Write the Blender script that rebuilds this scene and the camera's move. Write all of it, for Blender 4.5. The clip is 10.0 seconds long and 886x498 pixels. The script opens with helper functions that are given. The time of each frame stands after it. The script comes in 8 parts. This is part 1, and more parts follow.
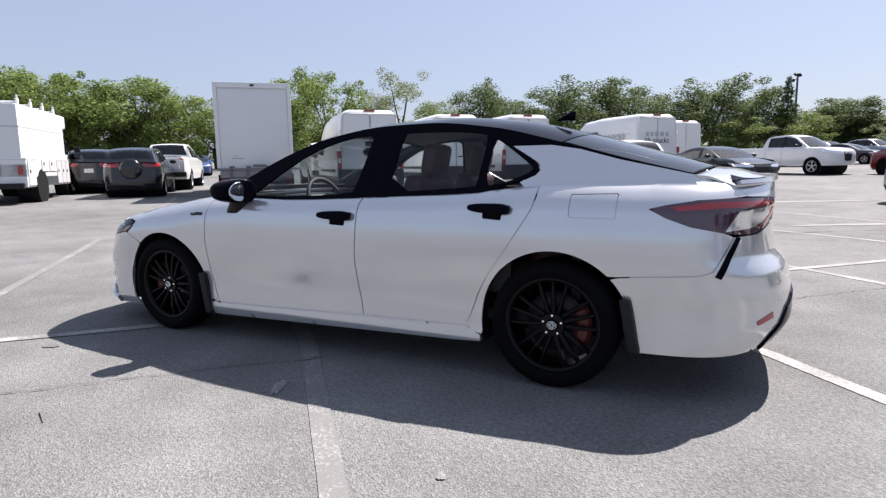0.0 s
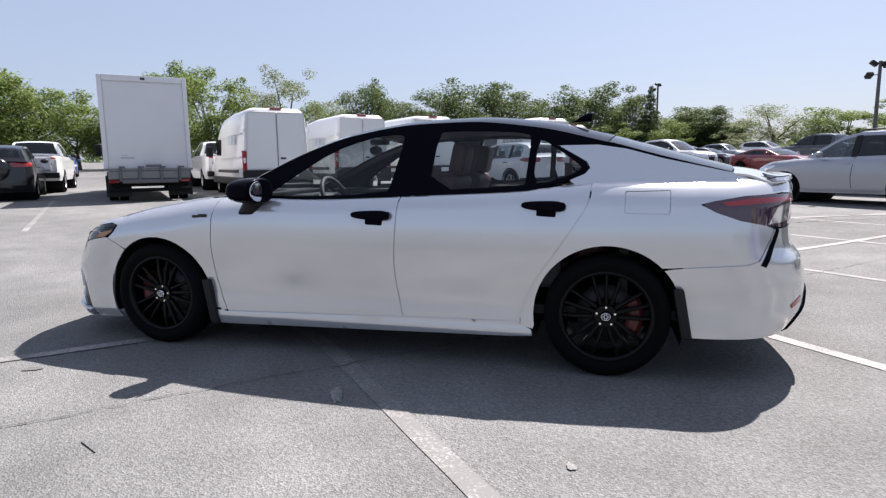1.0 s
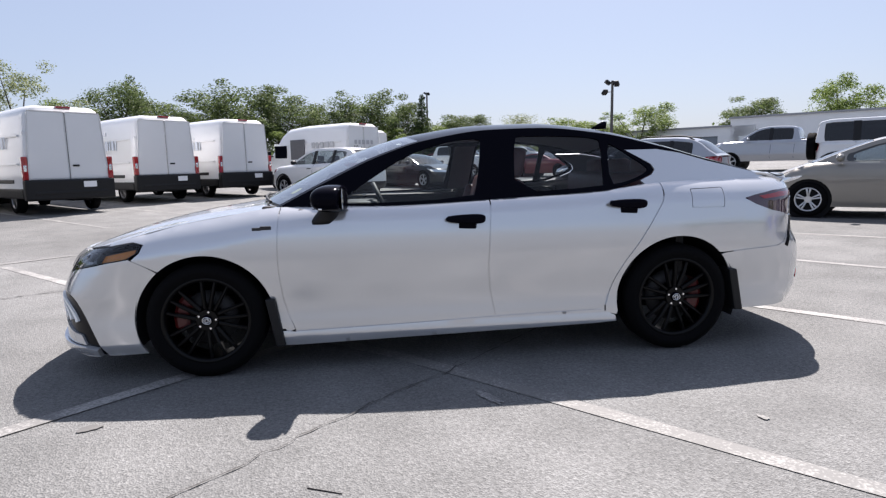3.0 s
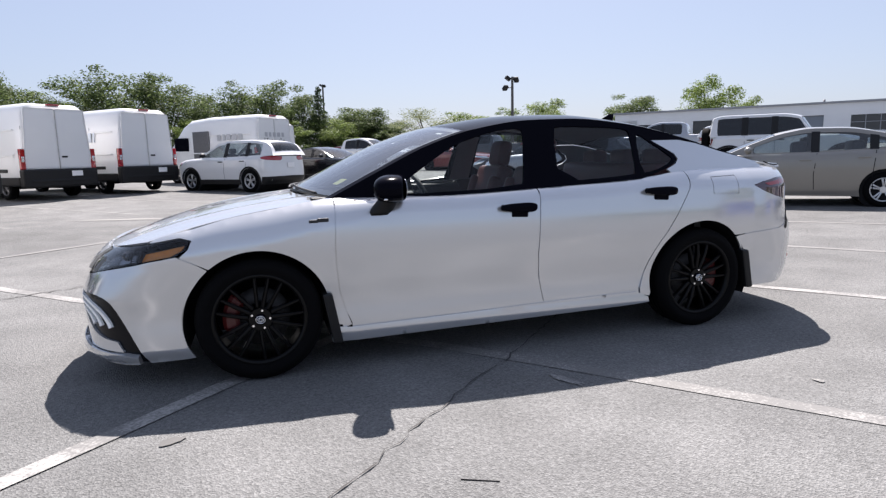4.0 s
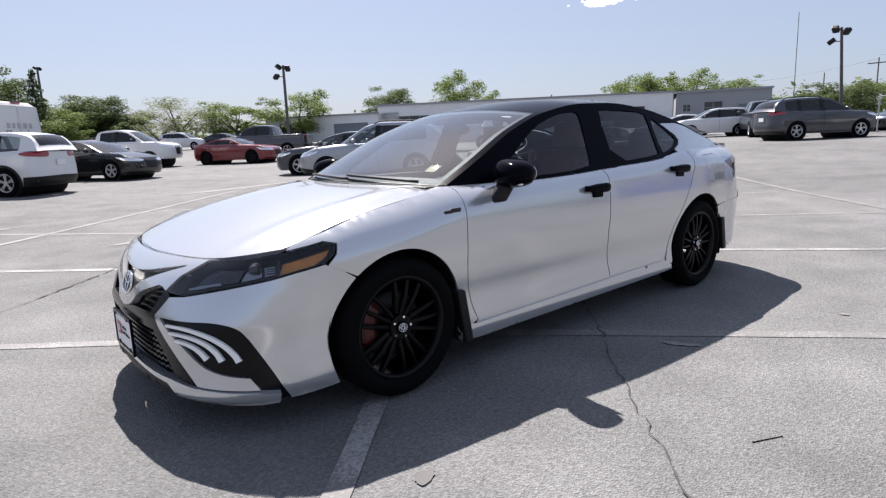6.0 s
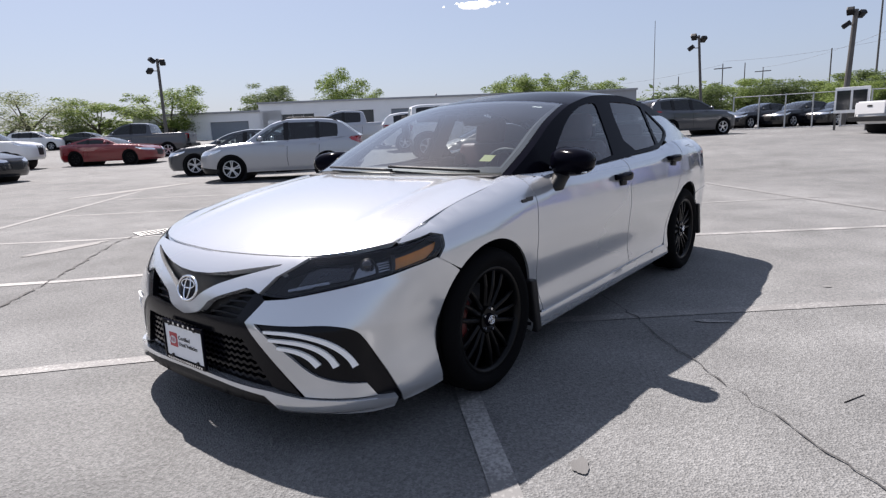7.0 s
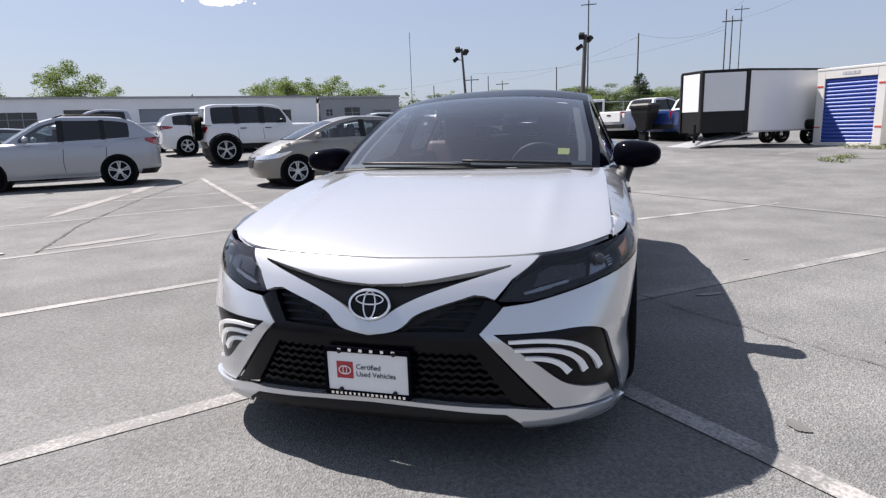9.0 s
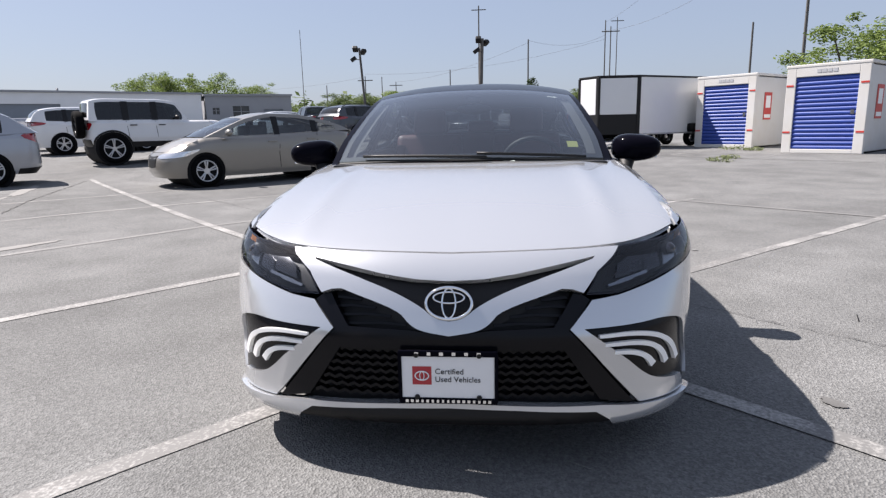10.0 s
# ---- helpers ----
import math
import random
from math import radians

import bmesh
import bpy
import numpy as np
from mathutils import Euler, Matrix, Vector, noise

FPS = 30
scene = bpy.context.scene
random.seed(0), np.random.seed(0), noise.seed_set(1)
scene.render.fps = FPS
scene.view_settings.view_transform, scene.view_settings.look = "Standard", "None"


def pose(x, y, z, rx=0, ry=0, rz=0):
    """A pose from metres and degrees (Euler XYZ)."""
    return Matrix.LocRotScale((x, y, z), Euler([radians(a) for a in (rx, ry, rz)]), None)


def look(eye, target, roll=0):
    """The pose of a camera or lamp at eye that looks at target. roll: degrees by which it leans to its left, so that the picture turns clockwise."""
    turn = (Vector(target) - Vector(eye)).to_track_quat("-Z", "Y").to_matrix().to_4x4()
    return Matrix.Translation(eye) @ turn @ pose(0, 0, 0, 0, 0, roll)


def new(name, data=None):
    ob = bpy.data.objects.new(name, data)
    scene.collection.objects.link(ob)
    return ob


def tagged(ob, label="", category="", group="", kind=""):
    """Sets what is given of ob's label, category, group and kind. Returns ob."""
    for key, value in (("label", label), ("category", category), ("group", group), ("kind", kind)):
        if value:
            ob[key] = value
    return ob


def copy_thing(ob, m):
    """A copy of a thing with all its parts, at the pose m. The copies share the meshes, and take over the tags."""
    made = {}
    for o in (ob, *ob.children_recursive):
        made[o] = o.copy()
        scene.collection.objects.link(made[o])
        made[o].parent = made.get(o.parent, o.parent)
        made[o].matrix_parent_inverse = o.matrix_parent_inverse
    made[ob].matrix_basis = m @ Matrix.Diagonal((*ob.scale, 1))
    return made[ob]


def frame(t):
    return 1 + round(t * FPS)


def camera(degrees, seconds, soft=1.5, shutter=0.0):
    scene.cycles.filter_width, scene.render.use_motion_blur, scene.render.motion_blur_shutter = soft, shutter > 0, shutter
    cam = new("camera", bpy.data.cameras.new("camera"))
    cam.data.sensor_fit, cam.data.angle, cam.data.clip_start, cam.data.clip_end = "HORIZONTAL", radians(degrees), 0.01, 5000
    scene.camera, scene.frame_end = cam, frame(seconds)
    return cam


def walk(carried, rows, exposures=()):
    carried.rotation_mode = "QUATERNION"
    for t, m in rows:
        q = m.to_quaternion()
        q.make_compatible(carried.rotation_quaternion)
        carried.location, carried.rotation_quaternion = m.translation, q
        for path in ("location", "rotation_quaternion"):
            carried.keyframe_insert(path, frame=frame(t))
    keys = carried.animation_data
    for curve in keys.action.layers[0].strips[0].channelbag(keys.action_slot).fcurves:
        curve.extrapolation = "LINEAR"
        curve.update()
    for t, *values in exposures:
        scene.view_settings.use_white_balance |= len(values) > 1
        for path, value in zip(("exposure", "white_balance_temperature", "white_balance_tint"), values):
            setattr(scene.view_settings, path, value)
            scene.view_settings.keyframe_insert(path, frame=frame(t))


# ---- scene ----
cam = camera(73.3, 10.0, 1.3)
PATH = [
    (0, (2.23, -3.794, 1.164), (1.354, -2.018, 0.879), -0.9),
    (0.5, (1.819, -4.014, 1.17), (1.119, -2.162, 0.887), -0.8),
    (1, (1.379, -4.119, 1.161), (0.866, -2.207, 0.875), -0.7),
    (1.5, (0.933, -4.233, 1.176), (0.618, -2.279, 0.89), -0.6),
    (2, (0.484, -4.338, 1.176), (0.361, -2.362, 0.892), -0.5),
    (2.5, (-0.006, -4.343, 1.185), (0.059, -2.364, 0.905), -0.7),
    (2.7, (-0.188, -4.355, 1.192), (-0.054, -2.38, 0.912), -1.0),
    (3.8, (-1.19, -4.173, 1.165), (-0.684, -2.262, 0.863), -1.3),
    (4, (-1.372, -4.142, 1.181), (-0.796, -2.252, 0.871), -1.3),
    (4.5, (-1.825, -3.962, 1.194), (-1.076, -2.136, 0.866), -1.5),
    (5, (-2.21, -3.674, 1.197), (-1.282, -1.935, 0.856), -1.7),
    (5.5, (-2.621, -3.389, 1.191), (-1.52, -1.757, 0.841), -1.8),
    (5.7, (-2.775, -3.28, 1.2), (-1.607, -1.696, 0.845), -2.0),
    (6.8, (-3.472, -2.499, 1.176), (-1.989, -1.211, 0.8), -2.4),
    (7, (-3.585, -2.37, 1.18), (-2.054, -1.14, 0.8), -2.4),
    (7.5, (-3.786, -1.98, 1.178), (-2.144, -0.905, 0.793), -2.4),
    (8, (-3.987, -1.586, 1.172), (-2.247, -0.68, 0.784), -2.3),
    (8.5, (-4.147, -1.206, 1.172), (-2.324, -0.482, 0.782), -2.1),
    (9, (-4.209, -0.799, 1.176), (-2.323, -0.262, 0.783), -1.9),
    (9.5, (-4.258, -0.444, 1.16), (-2.33, -0.091, 0.766), -1.6),
    (10, (-4.195, -0.163, 1.14), (-2.244, 0.026, 0.742), -1.3),
]
walk(cam, [(t, look(eye, target, roll)) for t, eye, target, roll in PATH], [(0, 1.27, 6420, 16), (4, 1.27, 6420, 16), (5.5, 1.20, 6420, 16), (7.5, 1.08, 6420, 16), (10, 1.10, 6480, 15)])
from mathutils import geometry


# ---- light ----
SUN = Vector((0.26, 0.69, 1.0)).normalized()
world = bpy.data.worlds.new("world")
scene.world = world
world.use_nodes = True
_n = world.node_tree.nodes
sky = _n.new("ShaderNodeTexSky")
sky.sky_type, sky.sun_disc = "NISHITA", False
sky.sun_elevation, sky.sun_rotation = math.asin(SUN.z), math.atan2(SUN.x, SUN.y)
sky.altitude, sky.air_density, sky.dust_density, sky.ozone_density = 0, 1.0, 1.5, 2.6
_n["Background"].inputs["Strength"].default_value = 0.052
# thin even haze over the clear sky
haze = _n.new("ShaderNodeMix")
haze.data_type = "RGBA"
haze.inputs["Factor"].default_value = 0.55
haze.inputs["B"].default_value = (4.65, 5.4, 6.8, 1)
world.node_tree.links.new(sky.outputs["Color"], haze.inputs["A"])
world.node_tree.links.new(haze.outputs["Result"], _n["Background"].inputs["Color"])
sun = new("sun", bpy.data.lights.new("sun", "SUN"))
sun.data.energy, sun.data.angle, sun.data.color = 5.0, radians(0.53), (1.0, 0.95, 0.88)
sun.matrix_world = look(SUN * 50, (0, 0, 0))


# ---- materials ----
def mat(name, color, rough=0.5, metal=0.0, coat=0.0, vary=0.0, scale=6.0, bump=0.0, grain=150.0, stain=None, glow=0.0, spec=0.5):
    """A painted or plain surface, with blotches (vary, scale per metre) and fine relief (bump, grain per metre)."""
    m = bpy.data.materials.new(name)
    m.use_nodes = True
    nt = m.node_tree
    b = nt.nodes["Principled BSDF"]
    b.inputs["Base Color"].default_value = (*color, 1)
    b.inputs["Roughness"].default_value = rough
    b.inputs["Metallic"].default_value = metal
    b.inputs["Coat Weight"].default_value = coat
    b.inputs["Coat Roughness"].default_value = 0.03
    b.inputs["Specular IOR Level"].default_value = spec
    if glow:
        b.inputs["Emission Color"].default_value = (*color, 1)
        b.inputs["Emission Strength"].default_value = glow
    if vary or bump:
        tc = nt.nodes.new("ShaderNodeTexCoord")
    if vary:
        nz = nt.nodes.new("ShaderNodeTexNoise")
        nz.inputs["Scale"].default_value, nz.inputs["Detail"].default_value = scale, 8
        nt.links.new(tc.outputs["Object"], nz.inputs["Vector"])
        mx = nt.nodes.new("ShaderNodeMix")
        mx.data_type = "RGBA"
        mx.inputs["A"].default_value = (*[c * (1 - vary) for c in color], 1)
        mx.inputs["B"].default_value = (*(stain or [min(1, c * (1 + vary)) for c in color]), 1)
        nt.links.new(nz.outputs["Fac"], mx.inputs["Factor"])
        nt.links.new(mx.outputs["Result"], b.inputs["Base Color"])
        rr = nt.nodes.new("ShaderNodeMapRange")
        rr.inputs["To Min"].default_value, rr.inputs["To Max"].default_value = max(0.02, rough - 0.12 * vary * 3), min(1, rough + 0.12 * vary * 3)
        nt.links.new(nz.outputs["Fac"], rr.inputs["Value"])
        nt.links.new(rr.outputs["Result"], b.inputs["Roughness"])
    if bump:
        n2 = nt.nodes.new("ShaderNodeTexNoise")
        n2.inputs["Scale"].default_value, n2.inputs["Detail"].default_value = grain, 4
        nt.links.new(tc.outputs["Object"], n2.inputs["Vector"])
        bp = nt.nodes.new("ShaderNodeBump")
        bp.inputs["Strength"].default_value, bp.inputs["Distance"].default_value = bump, 0.004
        nt.links.new(n2.outputs["Fac"], bp.inputs["Height"])
        nt.links.new(bp.outputs["Normal"], b.inputs["Normal"])
    return m


def glass(name, tint, facing=0.06, rough=0.0, power=4.0):
    """A pane: clear with a tint; its gloss grows from facing to all at a grazing view."""
    m = bpy.data.materials.new(name)
    m.use_nodes = True
    nt = m.node_tree
    nt.nodes.remove(nt.nodes["Principled BSDF"])
    tr, gl, mx = (nt.nodes.new("ShaderNode" + k) for k in ("BsdfTransparent", "BsdfGlossy", "MixShader"))
    lw, pw, rg = (nt.nodes.new("ShaderNode" + k) for k in ("LayerWeight", "Math", "MapRange"))
    lw.inputs["Blend"].default_value = 0.5
    pw.operation = "POWER"
    pw.inputs[1].default_value = power
    rg.inputs["To Min"].default_value, rg.inputs["To Max"].default_value = facing, 1.0
    tr.inputs["Color"].default_value = (*tint, 1)
    gl.inputs["Roughness"].default_value = rough
    gl.inputs["Color"].default_value = (1, 1, 1, 1)
    nt.links.new(lw.outputs["Facing"], pw.inputs[0])
    nt.links.new(pw.outputs[0], rg.inputs["Value"])
    nt.links.new(rg.outputs["Result"], mx.inputs["Fac"])
    nt.links.new(tr.outputs["BSDF"], mx.inputs[1])
    nt.links.new(gl.outputs["BSDF"], mx.inputs[2])
    nt.links.new(mx.outputs["Shader"], nt.nodes["Material Output"].inputs["Surface"])
    return m


def asphalt():
    m = bpy.data.materials.new("asphalt")
    m.use_nodes = True
    nt = m.node_tree
    L, N = nt.links.new, nt.nodes.new
    b = nt.nodes["Principled BSDF"]
    geo = N("ShaderNodeNewGeometry")
    big, mid, speck, cell = N("ShaderNodeTexNoise"), N("ShaderNodeTexNoise"), N("ShaderNodeTexNoise"), N("ShaderNodeTexVoronoi")
    for n, s, d in ((big, 0.22, 6), (mid, 1.7, 7), (speck, 45, 4)):
        n.inputs["Scale"].default_value, n.inputs["Detail"].default_value = s, d
        L(geo.outputs["Position"], n.inputs["Vector"])
    cell.inputs["Scale"].default_value = 125
    L(geo.outputs["Position"], cell.inputs["Vector"])

    def ramp(src, lo, hi, a, c):
        r = N("ShaderNodeMapRange")
        for k, v in (("From Min", lo), ("From Max", hi), ("To Min", a), ("To Max", c)):
            r.inputs[k].default_value = v
        L(src, r.inputs["Value"])
        return r.outputs["Result"]

    def times(p, q):
        x = N("ShaderNodeMath")
        x.operation = "MULTIPLY"
        L(p, x.inputs[0]), L(q, x.inputs[1])
        return x.outputs[0]
    v = times(ramp(big.outputs["Fac"], 0.3, 0.7, 0.76, 1.20), ramp(mid.outputs["Fac"], 0.3, 0.7, 0.84, 1.14))
    v = times(v, ramp(speck.outputs["Fac"], 0.3, 0.7, 0.82, 1.18))
    stone = N("ShaderNodeSeparateColor")
    L(cell.outputs["Color"], stone.inputs["Color"])
    v = times(v, ramp(stone.outputs["Red"], 0.0, 1.0, 0.76, 1.24))
    cm = N("ShaderNodeMix")
    cm.data_type = "RGBA"
    cm.blend_type = "MULTIPLY"
    cm.inputs["Factor"].default_value = 1
    cm.inputs["A"].default_value = (0.146, 0.147, 0.145, 1)
    comb = N("ShaderNodeCombineColor")
    for k in ("Red", "Green", "Blue"):
        L(v, comb.inputs[k])
    L(comb.outputs["Color"], cm.inputs["B"])
    L(cm.outputs["Result"], b.inputs["Base Color"])
    b.inputs["Roughness"].default_value = 0.85
    b.inputs["Specular IOR Level"].default_value = 0.25
    bp = N("ShaderNodeBump")
    bp.inputs["Strength"].default_value, bp.inputs["Distance"].default_value = 0.6, 0.010
    L(cell.outputs["Distance"], bp.inputs["Height"])
    L(bp.outputs["Normal"], b.inputs["Normal"])
    return m


def worn_paint(name, wear):
    """Old white road paint, rubbed through to the stones."""
    m = bpy.data.materials.new(name)
    m.use_nodes = True
    nt = m.node_tree
    L, N = nt.links.new, nt.nodes.new
    b = nt.nodes["Principled BSDF"]
    geo, n1, n2, ad, rg, mx = N("ShaderNodeNewGeometry"), N("ShaderNodeTexNoise"), N("ShaderNodeTexNoise"), N("ShaderNodeMath"), N("ShaderNodeMapRange"), N("ShaderNodeMix")
    for n, s, d in ((n1, 75, 4), (n2, 2.2, 5)):
        n.inputs["Scale"].default_value, n.inputs["Detail"].default_value = s, d
        L(geo.outputs["Position"], n.inputs["Vector"])
    L(n1.outputs["Fac"], ad.inputs[0]), L(n2.outputs["Fac"], ad.inputs[1])
    rg.inputs["From Min"].default_value, rg.inputs["From Max"].default_value = 0.92 + wear, 1.22 + wear
    L(ad.outputs[0], rg.inputs["Value"])
    mx.data_type = "RGBA"
    mx.inputs["A"].default_value, mx.inputs["B"].default_value = (0.148, 0.146, 0.142, 1), (0.32, 0.314, 0.302, 1)
    L(rg.outputs["Result"], mx.inputs["Factor"])
    L(mx.outputs["Result"], b.inputs["Base Color"])
    b.inputs["Roughness"].default_value = 0.75
    bp = N("ShaderNodeBump")
    bp.inputs["Strength"].default_value, bp.inputs["Distance"].default_value = 0.4, 0.004
    L(n1.outputs["Fac"], bp.inputs["Height"])
    L(bp.outputs["Normal"], b.inputs["Normal"])
    return m


M_ASPHALT, M_PAINT, M_OLDPAINT = asphalt(), worn_paint("road_paint", 0.0), worn_paint("faded_road_paint", 0.12)
M_WHITE = mat("pearl_white", (0.606, 0.617, 0.632), 0.18, 0.62, 0.8, vary=0.015, scale=2.0)
M_BLACKGLOSS = mat("gloss_black", (0.003, 0.003, 0.006), 0.12, 0.0, 0.0, vary=0.1, scale=3, spec=0.03)
M_PIANO = mat("black_grille_trim", (0.004, 0.004, 0.006), 0.22, vary=0.1, scale=8, spec=0.2)
M_BLACKTRIM = mat("black_plastic", (0.008, 0.008, 0.009), 0.5, vary=0.2, scale=20, bump=0.1, grain=400, spec=0.3)
M_DARK = mat("underbody", (0.006, 0.006, 0.007), 0.85, vary=0.3, scale=9, spec=0.2)
M_RUBBER = mat("tyre_rubber", (0.0035, 0.0035, 0.004), 0.85, vary=0.25, scale=12, bump=0.15, grain=300, spec=0.08)
M_RIMBLACK = mat("black_alloy", (0.0025, 0.0025, 0.003), 0.3, 0.0, 0.0, vary=0.2, scale=10, spec=0.16)
M_ALLOY = mat("silver_alloy", (0.55, 0.56, 0.58), 0.3, 0.9, 0.2, vary=0.1, scale=10)
M_CHROME = mat("chrome", (0.85, 0.86, 0.88), 0.08, 1.0, vary=0.05, scale=30)
M_STEEL = mat("brushed_steel", (0.20, 0.20, 0.21), 0.4, 1.0, vary=0.15, scale=25)
M_CALIPER = mat("red_caliper", (0.085, 0.007, 0.006), 0.45, 0.0, 0.1, vary=0.15, scale=20)
M_RED = mat("red_lens", (0.30, 0.007, 0.011), 0.08, 0.0, 1.0, vary=0.1, scale=40)
M_SMOKE = mat("smoked_lens", (0.05, 0.02, 0.035), 0.06, 0.0, 1.0, vary=0.2, scale=30)
M_CLEAR = mat("clear_reflector", (0.88, 0.88, 0.90), 0.15, 0.85, 1.0, vary=0.3, scale=60)
M_LAMPGREY = mat("lamp_reflector", (0.26, 0.27, 0.29), 0.22, 0.75, 0.3, vary=0.3, scale=60)
M_DISC = mat("brake_iron", (0.045, 0.044, 0.045), 0.55, 0.6, vary=0.25, scale=25)
M_BEZEL = mat("smoked_bezel", (0.025, 0.026, 0.032), 0.25, 0.5, 0.3, vary=0.3, scale=40)
M_AMBER = mat("amber_reflector", (0.62, 0.21, 0.012), 0.2, 0.1, 0.5, vary=0.25, scale=60)
M_BARWHITE = mat("white_strip", (0.92, 0.92, 0.90), 0.3, vary=0.03, scale=30)
M_LEATHER = mat("red_leather", (0.090, 0.026, 0.028), 0.5, vary=0.2, scale=15, bump=0.2, grain=350)
M_DASH = mat("dashboard_plastic", (0.014, 0.014, 0.016), 0.6, vary=0.2, scale=20, bump=0.2, grain=400)
M_LINER = mat("grey_trim_cloth", (0.12, 0.12, 0.125), 0.9, vary=0.08, scale=30, bump=0.2, grain=500)
M_PLATE = mat("plate_white", (0.80, 0.80, 0.80), 0.4, vary=0.03, scale=30)
M_PLATERED = mat("plate_red", (0.42, 0.03, 0.04), 0.4, vary=0.05, scale=30)
M_INK = mat("dark_ink", (0.010, 0.010, 0.013), 0.5, vary=0.1, scale=50)
M_LENS = mat("dark_lens", (0.015, 0.015, 0.02), 0.05, 0.0, 0.6, vary=0.1, scale=50)
M_PAPER = mat("paper_card", (0.75, 0.76, 0.70), 0.7, vary=0.1, scale=30)
M_YELLOW = mat("inspection_sticker", (0.42, 0.43, 0.13), 0.6, vary=0.1, scale=60)
M_GLASS = glass("clear_car_glass", (0.84, 0.88, 0.88), 0.03)
M_SCREEN = glass("windscreen_glass", (0.62, 0.67, 0.68), 0.07, power=3.2)
M_PRIVACY = glass("side_car_glass", (0.68, 0.72, 0.74), 0.03)
M_LAMPGLASS = glass("lamp_cover", (0.80, 0.82, 0.85), 0.035)
M_REARGLASS = glass("dark_rear_glass", (0.16, 0.18, 0.20), 0.03, power=6.0)


# ---- building blocks ----
def part(name, data, material, parent=None, label=""):
    """Links a bmesh or a mesh as one object under parent."""
    if isinstance(data, bmesh.types.BMesh):
        me = bpy.data.meshes.new(name)
        data.to_mesh(me)
        data.free()
    else:
        me = data
    if material and not me.materials:
        me.materials.append(material)
    ob = new(name, me)
    ob.parent = parent
    if label:
        ob["label"] = label
    return ob


def thing(name, m, label, category, group="", kind=""):
    ob = new(name)
    ob.empty_display_size = 0.2
    ob.matrix_world = m
    return tagged(ob, label, category, group, kind)


def mesh_of(name, verts, faces, smooth=True, normals=None):
    me = bpy.data.meshes.new(name)
    me.from_pydata([tuple(v) for v in verts], [], faces)
    me.update()
    if smooth:
        for p in me.polygons:
            p.use_smooth = True
    if normals:
        me.normals_split_custom_set_from_vertices([tuple(n) for n in normals])
    return me


def box(bm, m, size, bevel=0.0, segs=2):
    r = bmesh.ops.create_cube(bm, size=1.0, matrix=m @ Matrix.Diagonal((*size, 1)))
    if bevel:
        es = list({e for v in r["verts"] for e in v.link_edges})
        bmesh.ops.bevel(bm, geom=es, offset=bevel, segments=segs, affect="EDGES", profile=0.6)
    return bm


def boxes(*rows):
    """One bmesh of boxes: rows of (x, y, z, sx, sy, sz[, bevel])."""
    bm = bmesh.new()
    for x, y, z, sx, sy, sz, *b in rows:
        box(bm, Matrix.Translation((x, y, z)), (sx, sy, sz), b[0] if b else 0.0)
    return bm


def rod(bm, a, b, r0, r1=None, n=10):
    a, b = Vector(a), Vector(b)
    d = b - a
    m = Matrix.Translation((a + b) / 2) @ d.to_track_quat("Z", "Y").to_matrix().to_4x4()
    bmesh.ops.create_cone(bm, cap_ends=True, segments=n, radius1=r0, radius2=r0 if r1 is None else r1, depth=d.length, matrix=m)
    return bm


def tube(pts, r, n=6):
    """One round bar bent along the points."""
    bm = bmesh.new()
    rows = []
    for i, p in enumerate(pts):
        way = (Vector(pts[min(i + 1, len(pts) - 1)]) - Vector(pts[max(i - 1, 0)])).normalized()
        u = way.cross(Vector((0, 0, 1)) if abs(way.z) < 0.9 else Vector((1, 0, 0))).normalized()
        v = way.cross(u)
        rows.append([bm.verts.new(Vector(p) + (u * math.cos(2 * math.pi * k / n) + v * math.sin(2 * math.pi * k / n)) * r) for k in range(n)])
    for p, q in zip(rows, rows[1:]):
        for k in range(n):
            bm.faces.new((p[k], p[(k + 1) % n], q[(k + 1) % n], q[k]))
    bm.faces.new(rows[0][::-1])
    bm.faces.new(rows[-1])
    bmesh.ops.recalc_face_normals(bm, faces=bm.faces)
    return smooth_all(bm)


def lathe(profile, n=48, axis="Y"):
    """A mesh turned about the Y axis from pairs (radius, y)."""
    verts, faces = [], []
    k = len(profile)
    for i in range(n):
        a = 2 * math.pi * i / n
        verts += [(r * math.cos(a), y, r * math.sin(a)) for r, y in profile]
    for i in range(n):
        j = (i + 1) % n
        for q in range(k - 1):
            faces.append((i * k + q, i * k + q + 1, j * k + q + 1, j * k + q))
    return verts, faces


def smooth_all(bm):
    for f in bm.faces:
        f.smooth = True
    return bm


def inside(p, poly):
    x, y = p
    c = False
    j = len(poly) - 1
    for i in range(len(poly)):
        (x1, y1), (x2, y2) = poly[i], poly[j]
        if (y1 > y) != (y2 > y) and x < (x2 - x1) * (y - y1) / (y2 - y1) + x1:
            c = not c
        j = i
    return c


def dense(poly, step):
    out = []
    for i, a in enumerate(poly):
        b = poly[(i + 1) % len(poly)]
        n = max(1, int(math.dist(a, b) / step))
        out += [(a[0] + (b[0] - a[0]) * k / n, a[1] + (b[1] - a[1]) * k / n) for k in range(n)]
    return out


